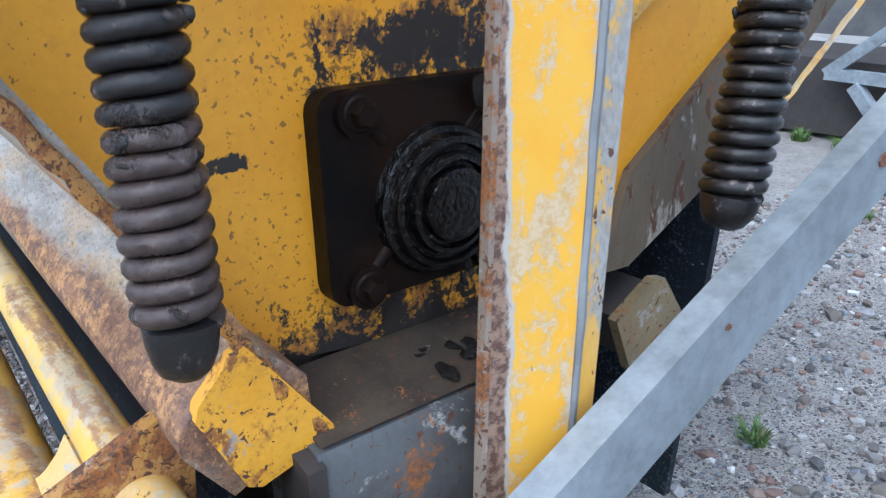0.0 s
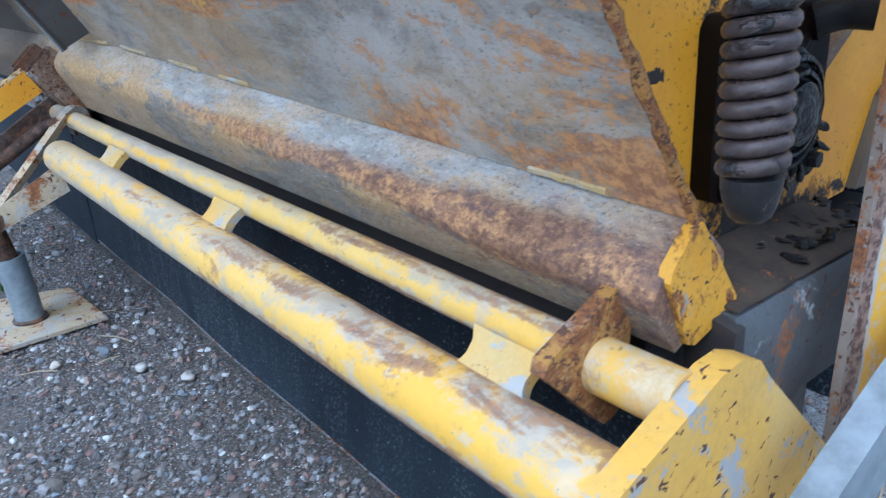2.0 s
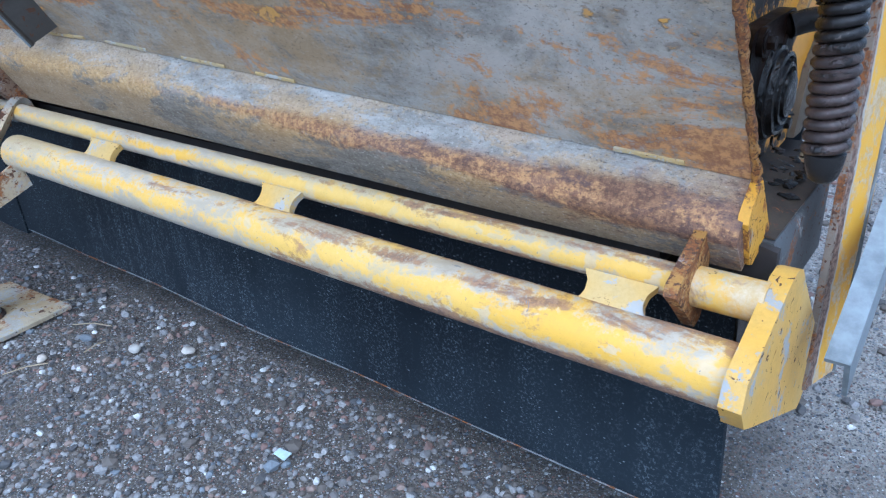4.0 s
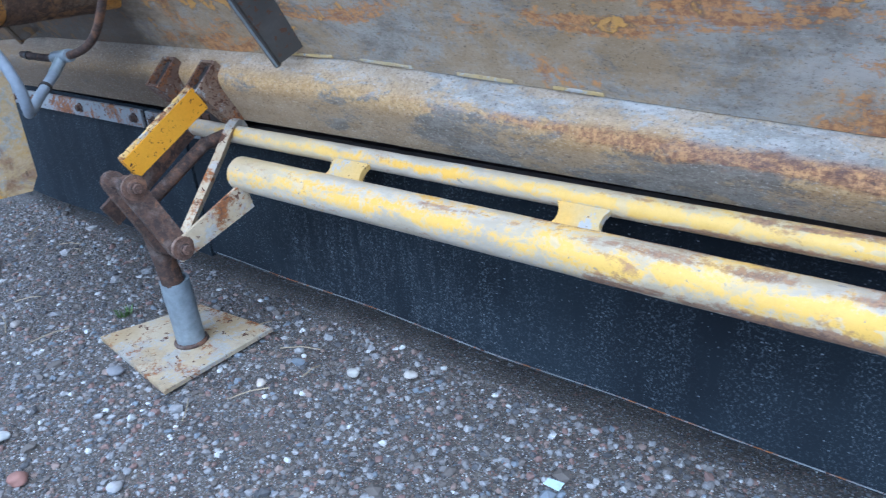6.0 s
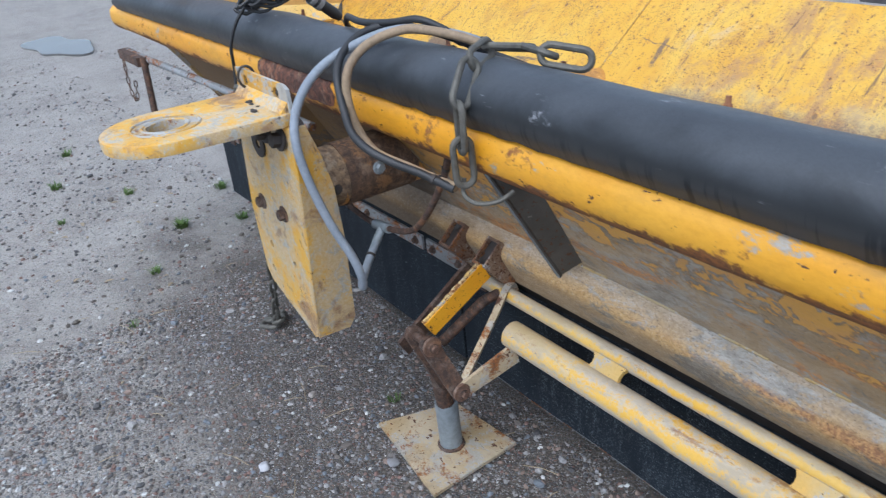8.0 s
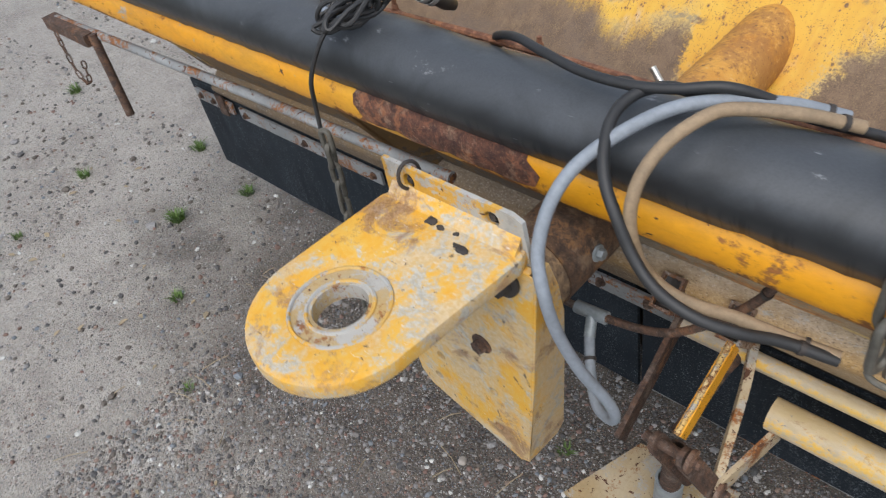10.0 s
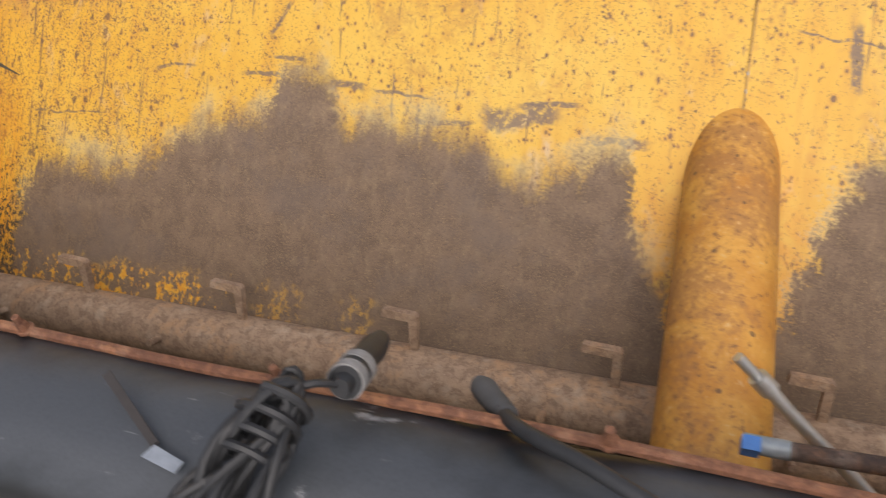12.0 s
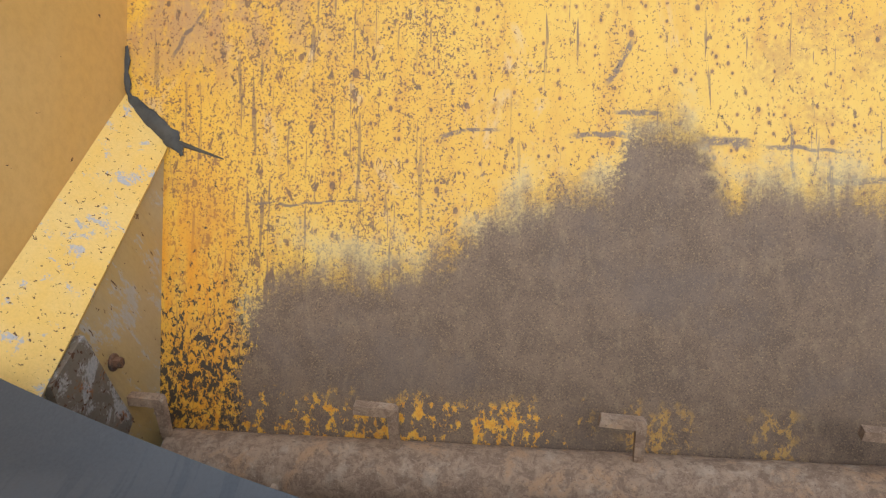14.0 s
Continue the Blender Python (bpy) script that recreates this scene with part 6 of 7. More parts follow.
# ---- skirts of rubber under the sill ----
def skirt(name, x0, x1, y, z0, z1, label):
    root = thing(name, ((x0 + x1) / 2, y, z0), label, "rubber skirt", "rubber skirts")
    bm = bmesh.new()
    n, m = 50, 6
    front, rear = [], []
    for i in range(n + 1):
        x = x0 + (x1 - x0) * i / n
        for lst, o in ((front, 0.0), (rear, 0.010)):
            col = []
            for k in range(m + 1):
                z = z0 + (z1 - z0) * k / m
                wv = 0.006 * (1 - k / m) * noise.noise(Vector((x * 2.5, 1, 0)))
                lift = 0.004 * noise.noise(Vector((x * 4, 6, 0))) * (1 - k / m)
                col.append(bm.verts.new((x + 0.006 * (1 - k / m) * (i / n), y + wv + o, z + lift + SLOPE * x)))
            lst.append(col)
    for i in range(n):
        for k in range(m):
            bm.faces.new((front[i][k], front[i + 1][k], front[i + 1][k + 1], front[i][k + 1]))
            bm.faces.new((rear[i][k], rear[i][k + 1], rear[i + 1][k + 1], rear[i + 1][k]))
        bm.faces.new((front[i][0], rear[i][0], rear[i + 1][0], front[i + 1][0]))
        bm.faces.new((front[i][m], front[i + 1][m], rear[i + 1][m], rear[i][m]))
    for i in (0, n):
        for k in range(m):
            bm.faces.new((front[i][k], front[i][k + 1], rear[i][k + 1], rear[i][k]))
    part("sheet", bm, m_flap, root)
    return root


front_skirt = skirt("rubber_skirt", -1.38, 0.165, 0.222, 0.082, 0.385, "dusty black rubber skirt hanging under the guard rail")
part("hem_wire", sweep([(-1.36 + 0.03 * i, 0.2195 + 0.006 * noise.noise(Vector(((-1.36 + 0.03 * i) * 2.5, 1, 0))), 0.087 + SLOPE * (-1.36 + 0.03 * i) + 0.004 * noise.noise(Vector(((-1.36 + 0.03 * i) * 4, 6, 0)))) for i in range(50)], 0.0009, 4), m_steelstrip, front_skirt, "pale worn lower edge")
left_skirt = skirt("rubber_skirt", -3.02, -1.395, 0.222, 0.070, 0.40, "black rubber skirt bolted under a rusty steel strip")
for x0, x1 in ((-2.98, -2.78), (-2.74, -2.12), (-2.08, -1.52), (-1.50, -1.22)):
    part("clamp_strip", roughen(prism([(0.206, 0.372), (0.2135, 0.372), (0.2135, 0.412), (0.206, 0.412)], "x", x0, x1), 0.0015, 14), m_steelstrip, left_skirt, "worn steel clamp strip", bevel=0.001)
    for x in (x0 + 0.03, (x0 + x1) / 2, x1 - 0.03):
        part("bolt_head", hexbolt((x, 0.206, 0.392), (0, -1, 0), 0.014, 0.010), m_rust, left_skirt)
for x in (-2.83, -1.27):
    part("strip_hanger", prism([(x - 0.02, 0.36), (x + 0.02, 0.36), (x + 0.02, 0.43), (x - 0.02, 0.43)], "y", 0.200, 0.2055), m_rust, left_skirt)

# dark under-frame behind the rails, closing the view below the sill
under = thing("under_frame", (-1.4, 0.35, 0.25), "dark muddy spreader frame under the hopper", "steel frame")
part("beam", prism([(0.30, 0.12), (0.56, 0.12), (0.56, 0.415), (0.30, 0.415)], "x", -2.7, 0.10), m_soil, under, "mud-caked frame beam")
part("angle", prism([(0.238, 0.385), (0.30, 0.385), (0.30, 0.408), (0.238, 0.408)], "x", -2.7, 0.08), m_dark, under)
# ---- parking jack ----
jack = thing("parking_jack", (-1.21, 0.03, 0.02), "parking jack with square rusty foot plate and galvanised leg", "parking jack")
GZ = SLOPE * -1.2 + 0.002
footp = [(-1.103, 0.148), (-1.097, -0.102), (-1.392, -0.066), (-1.325, 0.130)]
bm = prism(footp, "z", GZ, GZ + 0.008)
part("foot_plate", bm, m_foot, jack, "tan rusty foot plate", bevel=0.001)
part("leg_tube", tube((-1.205, 0.028, GZ + 0.008), (-1.196, 0.020, 0.165), 0.0275, 0.022, 30), m_galv, jack, "galvanised leg tube")
part("leg_weld", roughen(sweep([(-1.205 + 0.029 * math.cos(a * 0.35), 0.028 + 0.029 * math.sin(a * 0.35), GZ + 0.011) for a in range(18)], 0.005, 6, closed=True), 0.001, 80), m_rust, jack)
part("shank", tube((-1.197, 0.021, 0.12), (-1.172, -0.012, 0.335), 0.0205, 0.016, 24), m_rust, jack, "rusted inner shank")
for o in (0.0, 0.052):
    c0, c1 = Vector((-1.140 - o, -0.043, 0.380)), Vector((-1.100 - o, -0.003, 0.260))
    dd = (c1 - c0).normalized()
    sd = Vector((0, -dd.z, dd.y)).normalized() * 0.020
    plate = []
    for k in range(7):
        a = math.pi * k / 6
        plate.append(c0 - dd * 0.020 * math.sin(a) + sd * math.cos(a))
    for k in range(7):
        a = math.pi * k / 6
        plate.append(c1 + dd * 0.020 * math.sin(a) - sd * math.cos(a))
    bm = bmesh.new()
    f0 = [bm.verts.new(p + Vector((0.005, 0, 0))) for p in plate]
    f1 = [bm.verts.new(p - Vector((0.005, 0, 0))) for p in plate]
    bm.faces.new(f0)
    bm.faces.new(f1[::-1])
    for k in range(14):
        bm.faces.new((f0[k], f0[(k + 1) % 14], f1[(k + 1) % 14], f1[k]))
    part("link_plate", bm, m_rust, jack, "rusted link plate", bevel=0.002)
for p in ((-1.132, -0.041, 0.380), (-1.092, -0.003, 0.262)):
    part("washer", tube((p[0] - 0.003, p[1], p[2]), (p[0] + 0.005, p[1], p[2]), 0.0215, 0.008, 22, 0.0008), m_rust_pale, jack, "rusted washer")
    part("pin", sweep([(p[0] - 0.085, p[1], p[2]), (p[0] + 0.012, p[1], p[2])], 0.010, 14), m_rust, jack)
    part("bolt_head", hexbolt((p[0] + 0.004, p[1], p[2]), (1, 0, 0), 0.016, 0.014), m_rust_pale, jack, "rusted pivot bolt")
L0, L1 = Vector((-1.163, -0.024, 0.402)), Vector((-1.156, 0.130, 0.488))
dd = (L1 - L0).normalized()
sd = Vector((0, -dd.z, dd.y)) * 0.023
bm = bmesh.new()
q = [L0 + sd * 0.9, L1 + sd, L1 - sd, L0 - sd * 0.9]
f0 = [bm.verts.new(p + Vector((0.007, 0, 0))) for p in q]
f1 = [bm.verts.new(p - Vector((0.007, 0, 0))) for p in q]
bm.faces.new(f0)
bm.faces.new(f1[::-1])
for k in range(4):
    bm.faces.new((f0[k], f0[(k + 1) % 4], f1[(k + 1) % 4], f1[k]))
part("lever", bm, m_lever, jack, "bright orange-yellow lever bar", bevel=0.002)
ledge_ = [(L0 + sd * 0.95).lerp(L1 + sd * 1.05, i / 24) for i in range(25)]
part("lever_edge", roughen(sweep(ledge_, [0.0052 + 0.002 * noise.noise(Vector((i * 0.8, 3, 9))) for i in range(25)], 6), 0.0022, 70), worn_paint("chipped_edge", (0.62, 0.40, 0.11), (0.60, 0.47, 0.25), 0.52, 0.50, 0.58, 45), jack, "chipped edge of the lever")
bm = bmesh.new()
bar0, bar1 = Vector((-1.275, -0.030, 0.295)), Vector((-1.279, 0.190, 0.425))
q = [bar0 + sd, bar1 + sd, bar1 - sd, bar0 - sd]
f0 = [bm.verts.new(p + Vector((0.005, 0, 0))) for p in q]
f1 = [bm.verts.new(p - Vector((0.005, 0, 0))) for p in q]
bm.faces.new(f0)
bm.faces.new(f1[::-1])
for k in range(4):
    bm.faces.new((f0[k], f0[(k + 1) % 4], f1[(k + 1) % 4], f1[k]))
part("side_bar", roughen(bm, 0.0012, 40), m_rust, jack, "rusted side bar beside the lever", bevel=0.002)
part("stay_rod", sweep([(-1.19, 0.02, 0.33), (-1.17, 0.13, 0.40), (-1.16, 0.19, 0.41)], 0.012, 12), m_rust, jack)
stub_mat = worn_paint("stub_rust", (0.14, 0.085, 0.06), (0.30, 0.21, 0.14), 0.55, 0.50, 0.55, 30)
for x in (-1.290, -1.165):
    a, d, n = Vector((x, 0.146, 0.523)), Vector((0, 0.66, -0.75)), Vector((0, 0.75, 0.66))
    bm = bmesh.new()
    rings_ = []
    for s_, w, h in ((0.11, 0.021, 0.034), (0.0, 0.021, 0.034), (0.0, 0.016, 0.028), (0.012, 0.016, 0.028)):
        rings_.append([bm.verts.new(a + d * s_ + Vector((w * sx, 0, 0)) + n * (h * sy)) for sx, sy in ((-1, -1), (1, -1), (1, 1), (-1, 1))])
    for p, q in zip(rings_, rings_[1:]):
        for k in range(4):
            bm.faces.new((p[k], p[(k + 1) % 4], q[(k + 1) % 4], q[k]))
    stub = part("square_stub", bm, stub_mat, jack, "rusted square stub welded to the sill", bevel=0.002)
    bm = bmesh.new()
    bm.faces.new([bm.verts.new(a + d * 0.0115 + Vector((0.0165 * sx, 0, 0)) + n * (0.0285 * sy)) for sx, sy in ((-1, -1), (1, -1), (1, 1), (-1, 1))])
    bmesh.ops.subdivide_edges(bm, edges=list(bm.edges), cuts=8, use_grid_fill=True)
    part("rust_fill", roughen(bm, 0.006, 90), m_dark, stub, "black scaly rust inside the stub", smooth=2)
part("clevis_back", box((-1.30, 0.205, 0.40), (-1.165, 0.22, 0.50)), m_dark, jack)

# ---- tow hitch ----
hitch = thing("tow_hitch", (-1.42, -0.19, 0.36), "yellow worn tow hitch with round eye and drilled plates", "tow hitch")
flange_paint = worn_paint("hitch_flange_paint", (0.60, 0.33, 0.04), (0.52, 0.37, 0.14), 0.475, 0.555, 0.66, 16, 0, (1, 1, 1), (0.36, 0.37, 0.36), 0.55, 0.5)
eye = []
for k in range(25):
    a = math.pi + math.pi * k / 24
    eye.append((-1.438 + 0.118 * math.cos(a), -0.378 + 0.118 * math.sin(a)))
eye += [(-1.300, -0.200), (-1.305, -0.182), (-1.535, -0.182), (-1.545, -0.200)]
part("eye_plate", prism(eye, "z", 0.868, 0.892, holes=[ring(-1.438, -0.377, 0.0665, 48)]), m_hitch, hitch, "thick yellow eye plate", bevel=0.003)
for r, h in ((0.0645, 0.891), (0.043, 0.8905)):
    part("ring_bead", roughen(sweep([(-1.438 + r * math.cos(t * math.pi / 24), -0.377 + r * math.sin(t * math.pi / 24), h) for t in range(48)], 0.0030, 6, closed=True), 0.0008, 60), flange_paint, hitch, "worn bead round the eye")
part("eye_ring", tube((-1.438, -0.377, 0.866), (-1.438, -0.377, 0.8905), 0.066, 0.036, 40), worn_paint("ring_steel", (0.46, 0.31, 0.11), (0.40, 0.34, 0.24), 0.47, 0.535, 0.66, 26, 0, (1, 1, 1), (0.40, 0.39, 0.36), 0.5, 0.4), hitch, "worn bare ring round the eye", bevel=0.002)
holes = [[(-1.50 + 0.010 * math.cos(a * 0.524), 0.921 + 0.013 * math.sin(a * 0.524)) for a in range(12)], [(-1.355 + 0.012 * math.cos(a * 0.524), 0.921 + 0.012 * math.sin(a * 0.524)) for a in range(12)]]
part("back_flange", prism([(-1.550, 0.860), (-1.300, 0.860), (-1.306, 0.935), (-1.322, 0.942), (-1.548, 0.944)], "y", -0.182, -0.175, holes=holes), flange_paint, hitch, "back flange with slotted holes")
for x in (-1.50, -1.355):
    part("slot_bolt", hexbolt((x, -0.1745, 0.921), (0, -1, 0), 0.011, 0.006), m_dark, hitch, "dark bolt in the slot")
part("fillet", prism([(-0.20, 0.891), (-0.181, 0.891), (-0.181, 0.912)], "x", -1.535, -1.31), m_hitch, hitch, "weld fillet", bevel=0.003)
front_face = [(-1.552, 0.866), (-1.285, 0.866), (-1.318, 0.60), (-1.338, 0.45), (-1.352, 0.370), (-1.366, 0.362), (-1.560, 0.432), (-1.580, 0.460), (-1.590, 0.62)]
pattern = [(-1.405, 0.655), (-1.515, 0.652), (-1.402, 0.533), (-1.515, 0.545), (-1.535, 0.475), (-1.405, 0.430), (-1.375, 0.60)]
part("face_plate", prism(front_face, "y", -0.196, -0.184, holes=[ring(x, z, 0.0095, 14) for x, z in pattern[2:6]]), m_hitch, hitch, "drilled front plate")
bm = bmesh.new()
quad = [(-1.281, -0.195, 0.866), (-1.314, -0.195, 0.60), (-1.334, -0.195, 0.45), (-1.348, -0.195, 0.368), (-1.345, -0.118, 0.364), (-1.340, -0.104, 0.39), (-1.322, -0.106, 0.60), (-1.306, -0.118, 0.72), (-1.294, -0.140, 0.80), (-1.285, -0.165, 0.866)]
va = [bm.verts.new(p) for p in quad]
vb = [bm.verts.new((p[0] - 0.012, p[1], p[2])) for p in quad]
bm.faces.new(va)
bm.faces.new(vb[::-1])
for k in range(len(quad)):
    j_ = (k + 1) % len(quad)
    bm.faces.new((va[k], vb[k], vb[j_], va[j_]))
part("side_plate", bm, m_hitch, hitch, "worn yellow side plate", bevel=0.003)
for x in (-1.545, -1.49, -1.40, -1.33):
    part("bolt_head", hexbolt((x, -0.200, 0.838), (0, -1, 0.2), 0.026, 0.022), m_dark, hitch, "black greasy bolt under the eye plate")
for x, z in pattern[:2]:
    part("bolt_head", hexbolt((x, -0.196, z), (0, -1, 0), 0.022, 0.014), m_rust, hitch, "rusted bolt")
for x, y, r in ((-1.445, -0.205, 0.009), (-1.425, -0.208, 0.006), (-1.372, -0.225, 0.008), (-1.385, -0.222, 0.005), (-1.40, -0.206, 0.004)):
    bm = bmesh.new()
    bmesh.ops.create_icosphere(bm, subdivisions=2, radius=r, matrix=Matrix.Translation((x, y, 0.8925)) @ Matrix.Diagonal((1.2, 0.8, 0.35, 1)))
    part("tar_spot", roughen(bm, 0.003, 120), m_dark, hitch, "black tar spot", smooth=2.0)
part("slot_ring", sweep([(-1.502 + 0.004 * math.cos(t), -0.178 + 0.016 * math.cos(t), 0.928 + 0.022 * math.sin(t)) for t in [math.pi * k / 10 for k in range(20)]], 0.0028, 8, closed=True), m_dark, hitch, "dark wire ring through the slot")
part("top_knuckle", tube((-1.46, -0.20, 0.80), (-1.46, -0.10, 0.80), 0.030, 0.010, 24), m_dark, hitch)

# ---- chain over the rubber cover ----
chain("lashing_chain", spline([(-0.928, -0.064, 0.835), (-0.929, -0.065, 0.87), (-0.928, -0.066, 0.93), (-0.928, -0.058, 0.980), (-0.945, -0.020, 1.006), (-0.972, 0.030, 1.010), (-0.985, 0.070, 1.008), (-0.955, 0.095, 1.002), (-0.915, 0.088, 1.004), (-0.870, 0.078, 1.004), (-0.835, 0.105, 0.996)], 6), 0.092, 0.042, 0.0058, m_chain, "rusty lashing chain looped over the rubber cover", (-0.93, -0.06, 0.81))

part("hook_wire", sweep(spline([(-0.935, -0.062, 0.825), (-0.932, -0.066, 0.798), (-0.905, -0.062, 0.789), (-0.872, -0.045, 0.796), (-0.86, -0.02, 0.81)], 6), 0.0040, 8), m_chain, bpy.data.objects["lashing_chain"], "bent wire hook")

# ---- hoses that loop round the rim ----
def hose(name, pts, radius, material, label, ends=()):
    root = thing(name, pts[0], label, "hose", "hydraulic hoses")
    part("hose_body", sweep(spline(pts, 10), radius, 12), material, root)
    line = spline(pts, 10)
    if radius < 0.009 and len(pts) > 7:
        for k in (3, len(line) - 8):
            part("clamp", sweep([line[k], line[k + 1]], radius * 1.22, 12), m_dark, root, "dark hose clamp")
    for a, b, r in ends:
        part("fitting", sweep([a, b], r, 10), m_galv if material == m_rust else m_zinc, root, "dull zinc fitting")
    return root


hose("air_hose", [(-1.06, 0.115, 0.985), (-1.115, 0.085, 1.004), (-1.174, 0.038, 1.018), (-1.217, 0.003, 1.016), (-1.256, -0.045, 0.999), (-1.287, -0.097, 0.972), (-1.296, -0.142, 0.938), (-1.290, -0.178, 0.893), (-1.272, -0.196, 0.845), (-1.262, -0.190, 0.772), (-1.243, -0.170, 0.680), (-1.220, -0.146, 0.605), (-1.213, -0.136, 0.560), (-1.226, -0.128, 0.525), (-1.262, -0.112, 0.513), (-1.300, -0.072, 0.530), (-1.330, -0.030, 0.552)], 0.0088, m_hose_grey, "grey ribbed hose looped down past the hitch")
hose("air_hose", [(-1.04, 0.105, 0.985), (-1.09, 0.068, 1.008), (-1.147, 0.028, 1.022), (-1.171, 0.001, 1.024), (-1.191, -0.044, 1.014), (-1.202, -0.081, 0.993), (-1.205, -0.104, 0.962), (-1.203, -0.111, 0.918), (-1.191, -0.106, 0.866), (-1.165, -0.098, 0.832), (-1.126, -0.096, 0.824), (-1.080, -0.078, 0.812), (-1.02, -0.070, 0.806), (-0.965, -0.058, 0.798)], 0.0082, m_hose_tan, "tan dusty hose looped in front of the rim")
hose("air_hose", [(-1.09, 0.095, 0.988), (-1.15, 0.065, 1.008), (-1.209, 0.040, 1.018), (-1.243, 0.040, 1.016), (-1.264, 0.018, 1.018), (-1.275, -0.008, 1.014), (-1.275, -0.038, 1.006), (-1.263, -0.072, 0.991), (-1.243, -0.101, 0.969), (-1.219, -0.118, 0.943), (-1.190, -0.128, 0.900), (-1.152, -0.138, 0.872), (-1.105, -0.135, 0.852), (-1.060, -0.115, 0.834), (-1.02, -0.085, 0.815), (-0.965, -0.062, 0.796)], 0.0075, m_cable, "black hose looped in front of the rim")
hose("rusty_pipe", [(-1.56, 0.02, 0.566), (-1.447, 0.005, 0.569), (-1.363, 0.0, 0.573), (-1.272, 0.0, 0.589), (-1.215, 0.0, 0.612), (-1.175, 0.0, 0.645), (-1.126, 0.0, 0.703), (-1.085, 0.0, 0.765), (-1.06, 0.0, 0.82)], 0.0068, m_rust, "rusty bent pipe behind the hitch plate", [((-1.375, 0.0, 0.5725), (-1.315, 0.0, 0.580), 0.0115), ((-1.342, -0.003, 0.575), (-1.330, -0.030, 0.552), 0.0095)])
hose("black_cable", [(-1.605, 0.140, 0.940), (-1.574, 0.108, 0.972), (-1.512, 0.078, 1.000), (-1.446, 0.050, 1.010), (-1.36, 0.022, 1.016), (-1.285, 0.014, 1.022), (-1.228, 0.022, 1.028), (-1.177, 0.042, 1.034), (-1.136, 0.070, 1.014), (-1.095, 0.096, 0.985), (-1.02, 0.14, 0.955), (-0.94, 0.20, 0.91)], 0.0068, m_cable, "black cable lying along the rubber cover", [])
part("end_boot", roughen(sweep([(-1.588, 0.124, 0.956), (-1.605, 0.140, 0.940), (-1.622, 0.158, 0.924), (-1.630, 0.165, 0.917)], [0.009, 0.0115, 0.0125, 0.010], 16), 0.001, 90), plain("frayed_rubber", (0.07, 0.072, 0.075), 0.7), bpy.data.objects["black_cable"], "grey rubber end boot")
hose("white_hose", [(-1.18, 0.15, 0.73), (-1.235, 0.185, 0.752), (-1.275, 0.208, 0.778), (-1.325, 0.232, 0.815), (-1.362, 0.249, 0.848)], 0.0072, m_zinc, "pale hose with a push-in coupling lying in the hopper", [((-1.360, 0.248, 0.846), (-1.375, 0.254, 0.860), 0.0105), ((-1.374, 0.2535, 0.859), (-1.396, 0.261, 0.880), 0.0058)])
hose("brown_hose", [(-0.95, 0.17, 0.92), (-1.1, 0.172, 0.905), (-1.25, 0.174, 0.886), (-1.345, 0.178, 0.87)], 0.0085, m_rust, "brown hose with a brass coupling", [((-1.345, 0.178, 0.870), (-1.385, 0.180, 0.866), 0.0095)])
part("tap_key", box((-1.388, 0.166, 0.868), (-1.372, 0.180, 0.884)), m_blue, bpy.data.objects["brown_hose"], "blue plastic tap key", bevel=0.002)

part("dark_hole", prism(ring(-1.322, 0.066, 0.014, 20, 0.7), "z", 0.981, 0.9885), m_dark, bpy.data.objects["rubber_cover"], "dark worn hole")
hose("black_cable", [(-1.16, 0.10, 0.972), (-1.20, 0.120, 0.955), (-1.235, 0.155, 0.912), (-1.21, 0.185, 0.892), (-1.12, 0.20, 0.890), (-1.02, 0.19, 0.900), (-0.93, 0.16, 0.92)], 0.0065, m_cable, "black cable doubled back over the clamp bar", [])

# ---- bundled lamp cable with plug, tied over the cover ----
bundle = thing("cable_bundle", (-1.795, 0.03, 0.99), "bundled black lamp cable with a round plug", "cable")
for i in range(9):
    c = Vector((-1.768 + 0.004 * (i - 4), 0.012 + 0.005 * (i % 3 - 1), 1.032 + 0.005 * (i % 2)))
    tilt = Matrix.Rotation(0.25, 3, "X") @ Matrix.Rotation(0.10 * i - 0.75, 3, "Z")
    long = 0.060 + 0.006 * (i % 4)
    pts = [c + tilt @ Vector((0.022 * math.sin(t) * (0.5 + 0.2 * (i % 3)), long * math.cos(t), 0.016 * math.sin(t + 0.7 * i) + 0.008 * math.cos(3 * t + i))) for t in [2 * math.pi * k / 24 for k in range(24)]]
    part("cable_loop", sweep(pts, 0.0040, 7, closed=True), m_cable, bundle)
wrap = [Vector((-1.768 + 0.0008 * t + 0.027 * math.cos(t), 0.012 + 0.0024 * t, 1.032 + 0.0008 * t + 0.024 * math.sin(t))) for t in [0.35 * k for k in range(60)]]
part("cable_wrap", sweep(wrap, 0.0040, 7), m_cable, bundle, "dusty turns wound round the loops")
part("cable_tail", sweep(spline([(-1.785, -0.040, 1.02), (-1.800, -0.065, 0.985), (-1.822, -0.082, 0.93), (-1.838, -0.080, 0.875), (-1.835, -0.088, 0.82)], 6), 0.0042, 7), m_cable, bundle)
part("cable_lead", sweep(spline([(-1.748, 0.070, 1.050), (-1.730, 0.082, 1.045), (-1.718, 0.092, 1.028)], 5), 0.0035, 7), m_cable, bundle)
pa, pb = Vector((-1.715, 0.088, 1.030)), Vector((-1.724, 0.172, 0.962))
